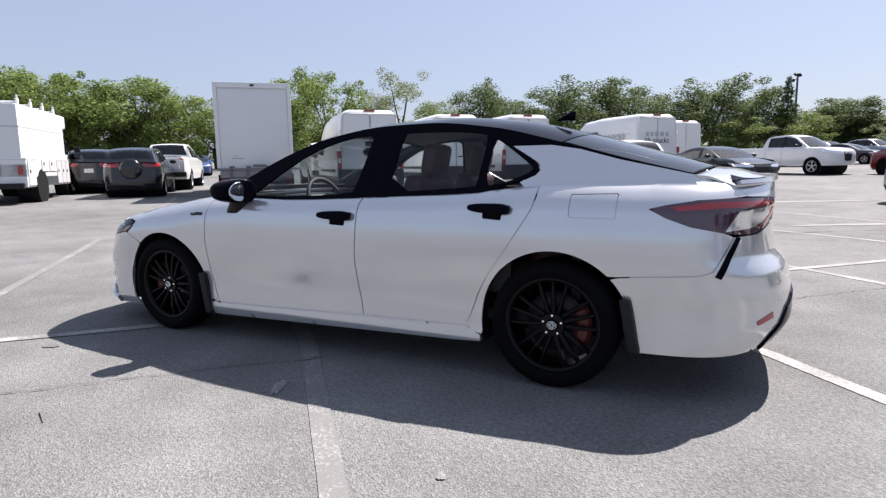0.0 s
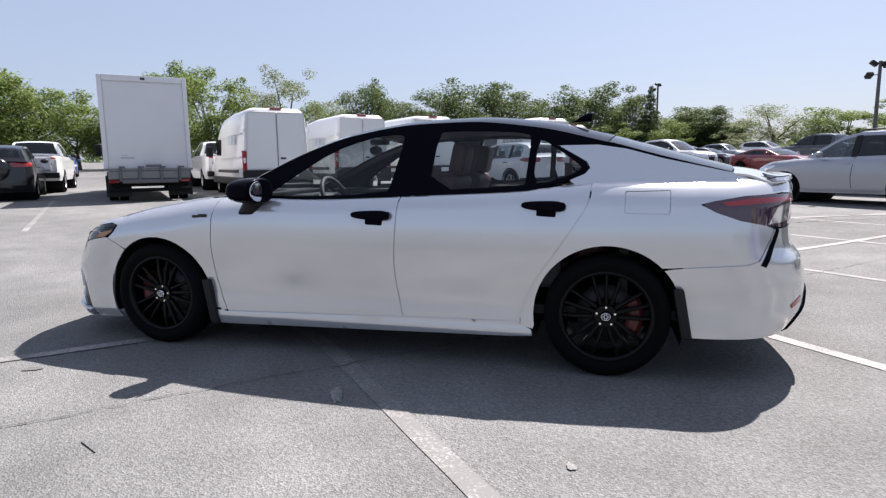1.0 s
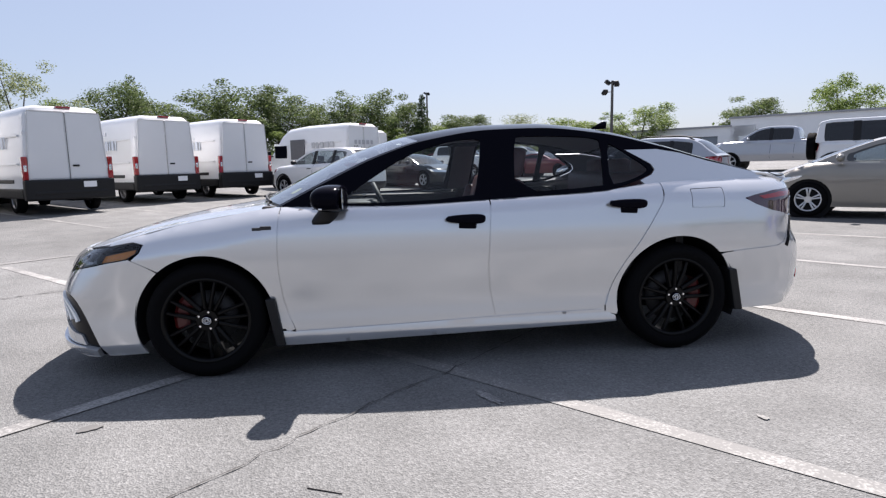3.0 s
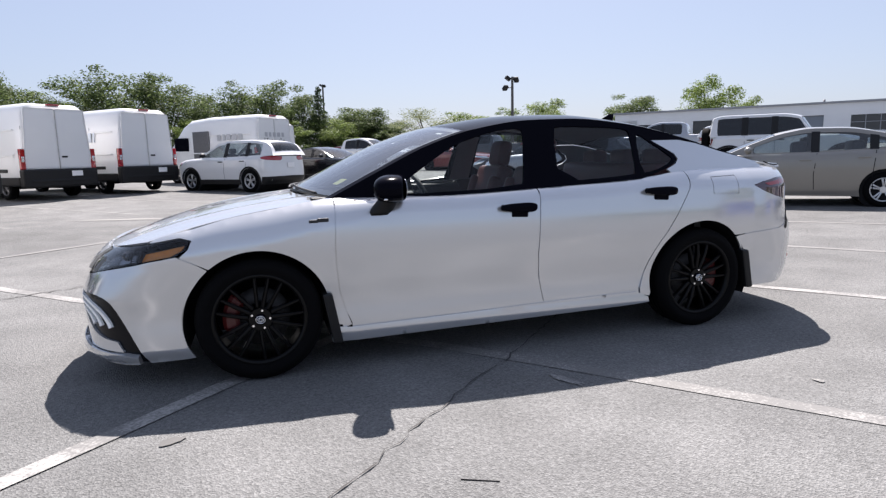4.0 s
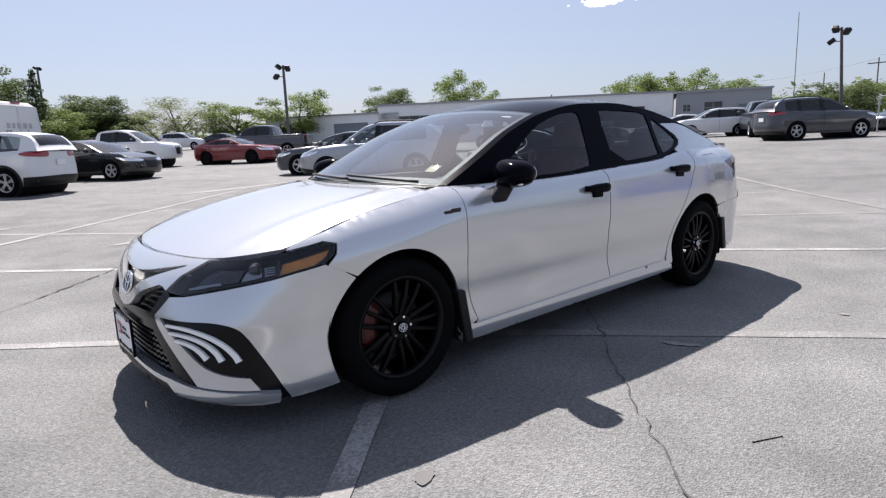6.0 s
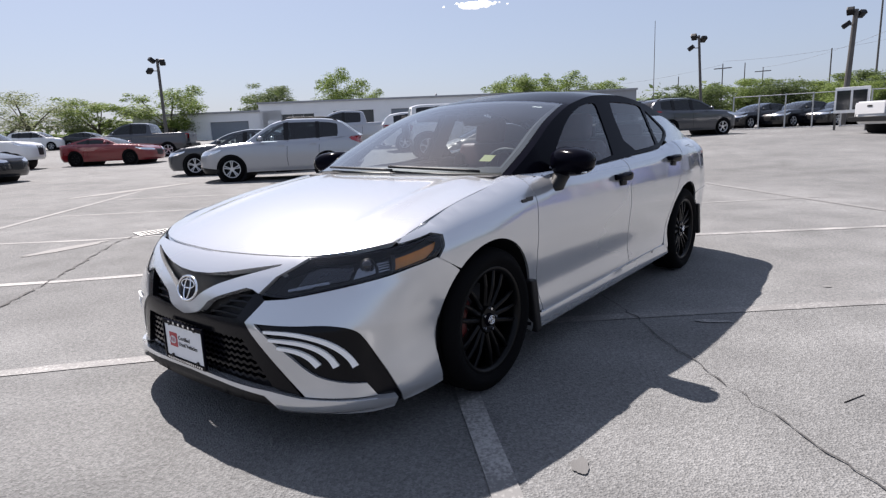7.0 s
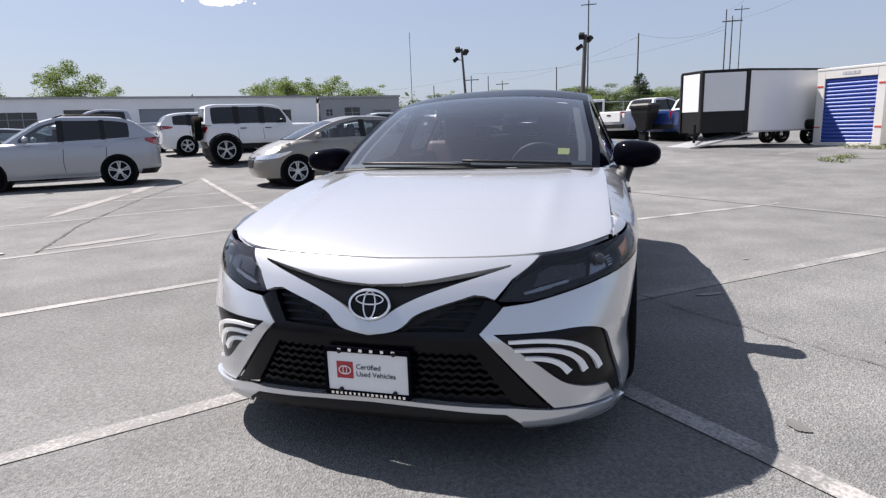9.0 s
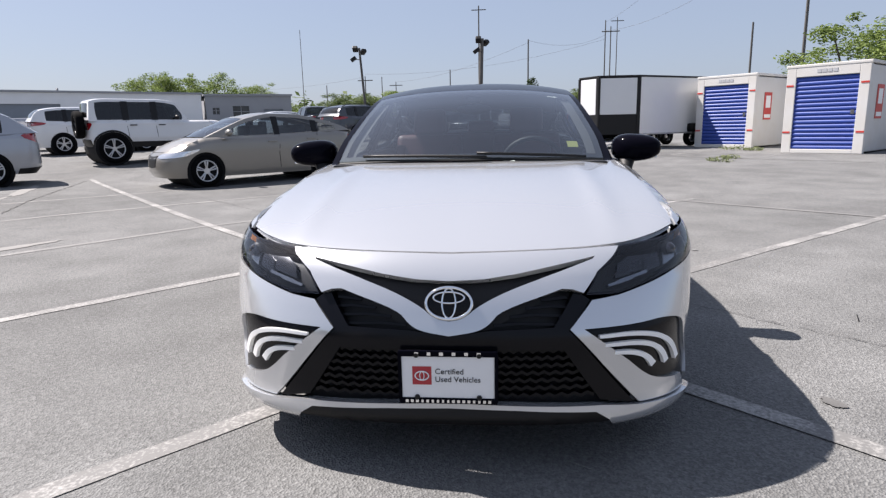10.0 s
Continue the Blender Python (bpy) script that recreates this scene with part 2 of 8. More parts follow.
def rounded(pts, times=2, closed=False):
    """Cuts the corners of a line of points (Chaikin); an open line keeps its ends."""
    for _ in range(times):
        out = [] if closed else [pts[0]]
        rng = range(len(pts)) if closed else range(len(pts) - 1)
        for i in rng:
            a, b = pts[i], pts[(i + 1) % len(pts)]
            out += [(a[0] * 0.75 + b[0] * 0.25, a[1] * 0.75 + b[1] * 0.25), (a[0] * 0.25 + b[0] * 0.75, a[1] * 0.25 + b[1] * 0.75)]
        pts = out if closed else out + [pts[-1]]
    return pts


def skin(surf, outline, step=0.03, holes=(), off=0.0, lip=0.012, flip=False, mirror=False, both=False, scale=(1.0, 1.0)):
    """A panel of a curved surface: the outline (in the surface's own two coordinates) is filled, laid on the surface, moved out by off and given an edge lip deep."""
    loops = [dense(outline, step * 0.7)] + [dense(h, step * 0.7) for h in holes]
    pts, edges = [], []
    for lp in loops:
        n0 = len(pts)
        pts += lp
        edges += [(n0 + i, n0 + (i + 1) % len(lp)) for i in range(len(lp))]
    nb = len(pts)
    su, sv = step / scale[0], step / scale[1]
    us, vs = [p[0] for p in loops[0]], [p[1] for p in loops[0]]
    bpts = np.array(pts)
    r = 0
    v = min(vs) + sv * 0.5
    while v < max(vs):
        u = min(us) + su * (0.5 if r % 2 else 0.0)
        while u < max(us):
            if inside((u, v), loops[0]) and not any(inside((u, v), h) for h in loops[1:]):
                d = np.min(((bpts[:nb, 0] - u) / su) ** 2 + ((bpts[:nb, 1] - v) / sv) ** 2)
                if d > 0.22:
                    pts.append((u, v))
            u += su
        v += sv * 0.87
        r += 1
    filled = geometry.delaunay_2d_cdt([Vector(p) for p in pts], edges, [], 0, 1e-6)
    uv, tris = filled[0], []
    for t in filled[2]:
        c = (sum(uv[i][0] for i in t) / 3, sum(uv[i][1] for i in t) / 3)
        if inside(c, loops[0]) and not any(inside(c, h) for h in loops[1:]):
            tris.append(t)
    P, N = [], []
    h = 1e-3
    for q in uv:
        u, v = q
        p = Vector(surf(u, v))
        du = Vector(surf(u + h, v)) - Vector(surf(u - h, v))
        dv = Vector(surf(u, v + h)) - Vector(surf(u, v - h))
        n = du.cross(dv)
        n = n.normalized() if n.length > 1e-12 else Vector((0, 0, 1))
        if flip:
            n = -n
        P.append(p + n * off), N.append(n)
    F = [tuple(t) for t in tris]
    # turn the faces outwards
    good = []
    for t in F:
        a, b, c = (P[i] for i in t[:3])
        good.append(t if (b - a).cross(c - a).dot(N[t[0]]) > 0 else tuple(reversed(t)))
    count = {}
    for t in good:
        for i in range(len(t)):
            e = (t[i], t[(i + 1) % len(t)])
            count[e] = 1
    V, NN, FF = list(P), list(N), list(good)
    if lip:
        for (a, b) in [e for e in count if (e[1], e[0]) not in count]:
            k = len(V)
            side = (P[b] - P[a]).cross(N[a])
            side = side.normalized() if side.length > 1e-9 else N[a]
            V += [P[a], P[b], P[b] - N[b] * lip, P[a] - N[a] * lip]
            NN += [side] * 4
            FF.append((k, k + 3, k + 2, k + 1))
    if mirror or both:
        MV = [Vector((p.x, -p.y, p.z)) for p in V]
        MN = [Vector((n.x, -n.y, n.z)) for n in NN]
        MF = [tuple(reversed(f)) for f in FF]
        if mirror:
            V, NN, FF = MV, MN, MF
        else:
            k = len(V)
            V, NN, FF = V + MV, NN + MN, FF + [tuple(i + k for i in f) for f in MF]
    return mesh_of("panel", V, FF, True, NN)


def stroke(pts, w0, w1=None):
    """A closed outline round a line of points, w0 wide at its start and w1 at its end."""
    w1 = w0 if w1 is None else w1
    left, right = [], []
    for i, p in enumerate(pts):
        a, b = pts[max(0, i - 1)], pts[min(len(pts) - 1, i + 1)]
        d = (b[0] - a[0], b[1] - a[1])
        l = math.hypot(*d) or 1
        w = (w0 + (w1 - w0) * i / (len(pts) - 1)) / 2
        left.append((p[0] - d[1] / l * w, p[1] + d[0] / l * w))
        right.append((p[0] + d[1] / l * w, p[1] - d[0] / l * w))
    return left + right[::-1]


# ---- the ground ----
def rise(x, y):
    """The car park climbs gently all round, with a bank towards the rows behind the sedan's boot."""
    def ease(v, lo, hi):
        k = max(0.0, min(1.0, (v - lo) / (hi - lo)))
        return k * k * (3 - 2 * k)

    def ramp(v):
        return 0.5 * (v + math.sqrt(v * v + 1.0)) - 0.02
    r = math.hypot(x, y)
    return 0.014 * (ramp(min(r, 110) - 6) - ramp(-6)) + 0.006 * max(0.0, min(r, 110) - 35) + 0.30 * ease(x, 8, 19) * ease(y, -9, 4)


def ground_sheet():
    def ticks(lo, hi):
        out, v = [0.0], 0.0
        while v < hi:
            v += 1.0 if v < 30 else 0.12 * v
            out.append(min(v, hi))
        neg, v = [], 0.0
        while v > lo:
            v -= 1.0 if v > -30 else -0.12 * v
            neg.append(max(v, lo))
        return neg[::-1] + out
    xs, ys = ticks(-1500, 1500), ticks(-1500, 1500)
    verts = [(x, y, rise(x, y)) for x in xs for y in ys]
    n = len(ys)
    faces = [(i * n + j, (i + 1) * n + j, (i + 1) * n + j + 1, i * n + j + 1) for i in range(len(xs) - 1) for j in range(n - 1)]
    ob = part("ground", mesh_of("ground", verts, faces), M_ASPHALT)
    return tagged(ob, "weathered grey asphalt of a car park", "ground", kind="structure")


ground_sheet()


def strip(name, pts, width, material, lift=0.004, label="", category="marking", ragged=0.0, seed=0):
    """A flat band along a line of points on the ground."""
    rnd = random.Random(seed)
    line = []
    for (x0, y0), (x1, y1) in zip(pts, pts[1:]):
        n = max(2, int(math.hypot(x1 - x0, y1 - y0) / 0.25))
        line += [(x0 + (x1 - x0) * k / n, y0 + (y1 - y0) * k / n) for k in range(n)]
    line.append(pts[-1])
    verts, faces = [], []
    for i, (x, y) in enumerate(line):
        a, b = line[max(0, i - 1)], line[min(len(line) - 1, i + 1)]
        d = Vector((b[0] - a[0], b[1] - a[1])).normalized()
        for sgn in (1, -1):
            w = width / 2 + rnd.uniform(-ragged, ragged)
            px, py = x - d.y * w * sgn, y + d.x * w * sgn
            verts.append((px, py, rise(px, py) + lift))
    for i in range(len(line) - 1):
        faces.append((2 * i, 2 * i + 1, 2 * i + 3, 2 * i + 2))
    ob = part(name, mesh_of(name, verts, [f[::-1] for f in faces], False), material)
    return tagged(ob, label or "worn white painted parking line on the asphalt", category, kind="structure")


# ---- the white sedan: its surfaces ----
def curve(*pts):
    """A smooth curve (monotone cubic) through pairs (x, value), flat beyond the ends."""
    xs, ys = [p[0] for p in pts], [p[1] for p in pts]
    n = len(xs)
    d = [(ys[i + 1] - ys[i]) / (xs[i + 1] - xs[i]) for i in range(n - 1)]
    m = [d[0]] + [0.0 if d[i - 1] * d[i] <= 0 else 2 * d[i - 1] * d[i] / (d[i - 1] + d[i]) for i in range(1, n - 1)] + [d[-1]]

    def value(x):
        if x <= xs[0]:
            return ys[0]
        if x >= xs[-1]:
            return ys[-1]
        i = 0
        while x > xs[i + 1]:
            i += 1
        h = xs[i + 1] - xs[i]
        t = (x - xs[i]) / h
        return ((1 + 2 * t) * (1 - t) ** 2 * ys[i] + t * (1 - t) ** 2 * h * m[i]
                + t * t * (3 - 2 * t) * ys[i + 1] + t * t * (t - 1) * h * m[i + 1])
    return value


class Shell:
    """The skin of a car that heads to -x: sides wrapped round both ends (s, z), hood, deck and the glasshouse."""

    def __init__(self, x_front, x_rear, k_front, k_rear, n_front, n_rear, half, tuck, shoulder, inset, curl, nose, tail, hood_lip, hood_y0, cowl_x, cowl_bow, cowl_y, cowl_z, hood_rise, belt, house_y, lean, rail, bow, crown, deck_x0, deck_bow, deck_y0, deck_z0, deck_y1, deck_z1, lip, fuller=0.0):
        self.x_front, self.x_rear, self.k_front, self.k_rear = x_front, x_rear, k_front, k_rear
        self.n_front, self.n_rear, self.half, self.tuck = n_front, n_rear, half, tuck
        self.shoulder, self.inset, self.curl, self.nose = shoulder, inset, curl, nose
        self.tail, self.hood_lip, self.hood_y0, self.cowl_x = tail, hood_lip, hood_y0, cowl_x
        self.cowl_bow, self.cowl_y, self.cowl_z, self.hood_rise = cowl_bow, cowl_y, cowl_z, hood_rise
        self.belt, self.house_y, self.lean, self.rail = belt, house_y, lean, rail
        self.bow, self.crown, self.deck_x0, self.deck_bow = bow, crown, deck_x0, deck_bow
        self.deck_y0, self.deck_z0, self.deck_y1, self.deck_z1 = deck_y0, deck_z0, deck_y1, deck_z1
        self.lip, self.fuller = lip, fuller

    def width(self, x, z):
        w = self.half(x) - self.tuck(z)
        top, d = self.shoulder(x), self.curl(x)
        q = (z - top + d) / d
        if q > 0:
            q = min(q, 1.0) * 0.97
            w -= self.inset(x) * (1 - math.sqrt(1 - q * q)) / (1 - math.sqrt(1 - 0.97 ** 2))
        return w

    def side(self, s, z):
        """s is x along the flank, and runs on round the corners to the middle of each end."""
        if self.x_front <= s <= self.x_rear:
            return (s, -self.width(s, z), z)
        front = s < self.x_front
        x0, turn, n = (self.x_front, (self.x_front - s) / self.k_front, self.n_front) if front else (self.x_rear, (s - self.x_rear) / self.k_rear, self.n_rear)
        if front:
            n += self.fuller * max(0.0, min(1.0, (0.64 - z) / 0.16))
        b = self.width(x0, z)
        a = x0 - self.nose(z) if front else self.tail(z) - x0
        phi = math.pi / 2 - turn
        c, sn = math.cos(phi), math.sin(phi)
        r = (abs(c / a) ** n + abs(sn / b) ** n) ** (-1 / n)
        return (x0 - r * c if front else x0 + r * c, -r * sn, z)

    def s_front(self):
        return self.x_front - self.k_front * math.pi / 2

    def s_rear(self):
        return self.x_rear + self.k_rear * math.pi / 2

    def s_at(self, y, z, front=True):
        """The s at which the front (or rear) lies |y| from the middle at height z."""
        lo, hi = (self.s_front(), self.x_front) if front else (self.s_rear(), self.x_rear)
        for _ in range(40):
            mid = (lo + hi) / 2
            if -self.side(mid, z)[1] < y:
                lo = mid
            else:
                hi = mid
        return (lo + hi) / 2

    def hood(self, e, t):
        """e: -1 to 1 across, t: 0 at the nose to 1 at the windscreen."""
        ze = self.hood_lip(abs(e) * self.hood_y0)
        f = self.side(self.s_at(abs(e) * self.hood_y0, ze), ze)
        bx, by, bz = self.cowl(e)
        sgn = 1 if e > 0 else -1
        y = abs(f[1]) * (1 - t) + abs(by) * t
        crease = 0.010 * math.exp(-((abs(e) - 0.72) / 0.07) ** 2) * max(0.0, math.sin(math.pi * t)) ** 0.7
        return (f[0] * (1 - t) + bx * t, sgn * y, f[2] * (1 - t) + bz * t + self.hood_rise * math.sin(math.pi * max(0.0, t) ** 0.8) * (1 - 0.3 * e * e) + crease)

    def cowl(self, e):
        return (self.cowl_x + self.cowl_bow * e * e, self.cowl_y * e, self.cowl_z - 0.012 * e * e)

    def house(self, x, z):
        """The flank of the glasshouse."""
        return (x, -(self.house_y(x) - self.lean * (z - self.belt(x))), z)

    def top(self, x, e):
        """Windscreen, roof and rear window: x along the rail, e across."""
        z = self.rail(x)
        y = self.house(x, z)[1]
        return (x + self.bow(x) * (1 - e * e), -e * y, z + self.crown(x) * (1 - abs(e) ** 2.4))

    def deck(self, e, t):
        """The boot lid: t from 0 at the rear window to 1 at its rear edge."""
        z1 = self.deck_z1 - 0.015 * e * e
        f = self.side(self.s_at(abs(e) * self.deck_y1, z1, False), z1)
        x0, y0, z0 = self.deck_x0 + self.deck_bow * (1 - e * e), self.deck_y0 * abs(e), self.deck_z0 - 0.035 * e * e
        sgn = 1 if e > 0 else -1
        k = 3 * t * t - 2 * t ** 3
        return (x0 * (1 - t) + f[0] * t, sgn * (y0 * (1 - t) + abs(f[1]) * t), z0 * (1 - t) + f[2] * t + 0.018 * math.sin(math.pi * t) + self.lip * max(0.0, (t - 0.6) / 0.4) ** 2)


def sedan_shell():
    sh = Shell(
        x_front=-1.72, x_rear=1.86, k_front=0.78, k_rear=0.78, n_front=2.5, n_rear=2.9,
        half=curve((-1.72, 0.908), (-1.41, 0.924), (-0.95, 0.908), (0.0, 0.910), (0.9, 0.914), (1.41, 0.926), (1.86, 0.888)),
        tuck=curve((0.15, 0.045), (0.22, 0.02), (0.28, 0.022), (0.38, 0.03), (0.55, 0.012), (0.68, 0.0), (0.78, 0.004), (0.90, 0.02), (1.0, 0.035)),
        shoulder=curve((-1.72, 0.830), (-1.54, 0.876), (-1.34, 0.909), (-0.96, 0.958), (-0.4, 0.955), (0.3, 0.98), (1.0, 1.012), (1.35, 1.05), (1.86, 1.065)),
        inset=curve((-1.72, 0.095), (-1.4, 0.118), (-0.96, 0.118), (-0.6, 0.075), (1.0, 0.075), (1.4, 0.11), (1.86, 0.17)),
        curl=curve((-1.72, 0.14), (-1.4, 0.17), (-0.96, 0.14), (-0.6, 0.085), (1.0, 0.09), (1.4, 0.13), (1.86, 0.15)),
        nose=curve((0.15, -2.33), (0.19, -2.385), (0.26, -2.375), (0.45, -2.385), (0.55, -2.36), (0.64, -2.32), (0.70, -2.265), (0.74, -2.20), (0.80, -2.08), (0.86, -1.95)),
        tail=curve((0.18, 2.36), (0.28, 2.46), (0.38, 2.515), (0.50, 2.515), (0.62, 2.49), (0.72, 2.425), (0.84, 2.41), (0.96, 2.42), (1.06, 2.41)),
        hood_lip=curve((0.0, 0.722), (0.35, 0.728), (0.57, 0.735), (0.70, 0.752), (0.80, 0.772)), hood_y0=0.80,
        cowl_x=-1.16, cowl_bow=0.20, cowl_y=0.755, cowl_z=0.972, hood_rise=0.043,
        belt=curve((-0.98, 0.945), (-0.4, 0.955), (0.3, 0.98), (1.0, 1.012), (1.4, 1.05), (2.1, 1.09)),
        house_y=curve((-1.05, 0.74), (-0.7, 0.80), (0.0, 0.822), (0.8, 0.822), (1.3, 0.80), (1.7, 0.745), (2.1, 0.66)), lean=0.47,
        rail=curve((-1.0, 0.955), (-0.72, 1.095), (-0.39, 1.245), (-0.1, 1.335), (0.3, 1.392), (0.6, 1.398), (1.0, 1.358), (1.35, 1.278), (1.7, 1.18), (2.06, 1.09)),
        bow=curve((-1.0, -0.19), (-0.3, -0.12), (0.1, -0.04), (0.5, 0.0), (1.0, 0.03), (1.5, 0.06), (2.05, 0.09)),
        crown=curve((-1.0, 0.02), (-0.5, 0.045), (0.0, 0.052), (0.5, 0.056), (1.0, 0.06), (1.5, 0.055), (2.06, 0.035)),
        deck_x0=2.04, deck_bow=0.09, deck_y0=0.66, deck_z0=1.122, deck_y1=0.70, deck_z1=1.045, lip=0.012, fuller=0.42)
    return sh


# ---- wheels ----
def spoke_bm(n_pairs, r_in, r_out, w_in, w_out, gap, depth, face_y):
    """Pairs of slim spokes between the hub and the rim, in the XZ plane, facing -y."""
    bm = bmesh.new()
    for k in range(n_pairs):
        a = 2 * math.pi * k / n_pairs + math.pi / 2
        for sgn in (-1, 1) if gap < 0.05 else (-1, 0, 1):
            m = Matrix.Rotation(-a, 4, "Y")
            vs = []
            for r, w, off, y in ((r_in, w_in, 0.35 * gap, face_y + 0.012), (r_in * 0.45 + r_out * 0.55, (w_in + w_out) / 2, 0.72 * gap, face_y), (r_out, w_out, gap, face_y + 0.006)):
                c = sgn * off
                vs.append([bm.verts.new(m @ Vector((r, yy, zz))) for yy, zz in ((y + depth, c - w / 2), (y + 0.006, c - w / 2), (y, c - w * 0.22), (y, c + w * 0.22), (y + 0.006, c + w / 2), (y + depth, c + w / 2))])
            for p, q in zip(vs, vs[1:]):
                for i in range(6):
                    j = (i + 1) % 6
                    bm.faces.new((p[i], p[j], q[j], q[i]))
    bmesh.ops.recalc_face_normals(bm, faces=bm.faces)
    return bm


def wheel_thing(parent, m, radius=0.333, rim=0.245, width=0.225, rim_mat=None, pairs=5, caliper=True, plain=False, caliper_side=1):
    """A wheel that faces -y: tyre, rim with spokes, brake, nuts and cap."""
    rim_mat = rim_mat or M_RIMBLACK
    w = width / 2
    hub = part("wheel", mesh_of("wheel", *lathe([(rim - 0.012, w - 0.01), (rim - 0.02, -w + 0.05), (rim - 0.016, -w + 0.018), (rim + 0.002, -w + 0.012), (rim + 0.006, -w + 0.018), (rim - 0.006, -w + 0.03), (rim - 0.004, w - 0.01)], 40 if not plain else 24)), rim_mat, parent)
    hub.matrix_local = m
    R = radius
    prof = [(rim - 0.004, w), (rim + 0.03, w + 0.004), (R - 0.03, w), (R - 0.006, w - 0.022), (R, w - 0.05)]
    if not plain:
        for g in (-0.055, -0.02, 0.02, 0.055):
            prof += [(R, -g + 0.006), (R - 0.006, -g + 0.004), (R - 0.006, -g - 0.004), (R, -g - 0.006)]
    prof += [(R, -w + 0.05), (R - 0.006, -w + 0.022), (R - 0.028, -w + 0.002), ((R + rim) / 2, -w - 0.004), (rim + 0.03, -w - 0.003), (rim + 0.006, -w + 0.012), (rim - 0.004, -w + 0.016)]
    tyre = part("tyre", mesh_of("tyre", *lathe(prof, 56 if not plain else 28)), M_RUBBER, hub)
    sp = spoke_bm(pairs, 0.06, rim - 0.012, 0.024, 0.017 if not plain else 0.035, 0.078 if not plain else 0.03, 0.03, -w + 0.028)
    part("spokes", sp, rim_mat, hub)
    bm = bmesh.new()
    bmesh.ops.create_cone(bm, cap_ends=True, segments=28, radius1=0.066, radius2=0.060, depth=0.03, matrix=Matrix.Translation((0, -w + 0.048, 0)) @ Matrix.Rotation(math.pi / 2, 4, "X"))
    part("hub", bm, rim_mat, hub)
    disc = part("brake_disc", mesh_of("brake_disc", *lathe([(0.08, -0.005), (rim - 0.085 if not plain else rim - 0.03, -0.005), (rim - 0.085 if not plain else rim - 0.03, 0.015)], 32)), M_DISC if not plain else M_DARK, hub)
    if plain:
        return hub
    bm = bmesh.new()
    for i in range(5):
        a = math.pi / 2 + i * 2 * math.pi / 5
        rod(bm, (0.050 * math.cos(a), -w + 0.036, 0.050 * math.sin(a)), (0.050 * math.cos(a), -w + 0.024, 0.050 * math.sin(a)), 0.0085, 0.006, 8)
    part("wheel_nuts", bm, M_CHROME, hub)
    cap = part("centre_cap", mesh_of("centre_cap", *lathe([(0.0, -w + 0.020), (0.02, -w + 0.0205), (0.029, -w + 0.025), (0.031, -w + 0.036)], 24)), M_BLACKGLOSS, hub)
    bm = bmesh.new()
    for rx, rz in ((0.024, 0.020), (0.0075, 0.019), (0.017, 0.008)):
        ring(bm, (0, -w + 0.019, 0), rx, rz, 0.0022, 20)
    part("badge", bm, M_CHROME, cap)
    if caliper:
        bm = bmesh.new()
        rows, r0, r1 = [], rim - 0.135, rim - 0.050
        for k in range(11):
            a = math.radians(-36 + 7.2 * k) + (0 if caliper_side > 0 else math.pi)
            d = 0.012 if k in (0, 10) else 0.0
            rows.append([bm.verts.new((q * math.cos(a), y, q * math.sin(a))) for q, y in ((r0 + d, 0.048), (r0 + d, -0.030 + d), (r0 + 0.02, -0.040 + d), (r1 - 0.02, -0.040 + d), (r1 - d, -0.028 + d), (r1 - d, 0.048))])
        for p, q in zip(rows, rows[1:]):
            for k in range(6):
                bm.faces.new((p[k], p[(k + 1) % 6], q[(k + 1) % 6], q[k]))
        bm.faces.new(rows[0][::-1])
        bm.faces.new(rows[-1])
        bmesh.ops.recalc_face_normals(bm, faces=bm.faces)
        part("brake_caliper", bm, M_CALIPER, hub, "red painted brake caliper")
    return hub


def ring(bm, c, rx, rz, t, n=24, m=None):
    """An oval ring of round section in the XZ plane."""
    c = Vector(c)
    rows = []
    for i in range(n):
        a = 2 * math.pi * i / n
        d = Vector((math.cos(a), 0, math.sin(a)))
        p = c + Vector((rx * math.cos(a), 0, rz * math.sin(a)))
        row = [p + d * t * math.cos(b) + Vector((0, t * math.sin(b), 0)) for b in (k * math.pi / 3 for k in range(6))]
        rows.append([bm.verts.new(m @ v if m else v) for v in row])
    for i in range(n):
        p, q = rows[i], rows[(i + 1) % n]
        for k in range(6):
            f = bm.faces.new((p[k], p[(k + 1) % 6], q[(k + 1) % 6], q[k]))
            f.smooth = True
    return bm


# ---- the white sedan ----
SH = sedan_shell()
S0 = SH.s_front()
S1 = SH.s_rear()


def arc(cx, cz, r, a0, a1, n=26):
    return [(cx + r * math.cos(radians(a0 + (a1 - a0) * k / n)), cz + r * math.sin(radians(a0 + (a1 - a0) * k / n))) for k in range(n + 1)]


def both_sides(car, name, surf, outline, material, label="", step=0.03, holes=(), off=0.0, lip=0.012, flip=False, kids=None):
    """The same panel on both flanks, each a part of its own."""
    made = []
    for mirror in (False, True):
        made.append(part(name, skin(surf, outline, step, holes, off, lip, flip, mirror), material, car, label))
    return made


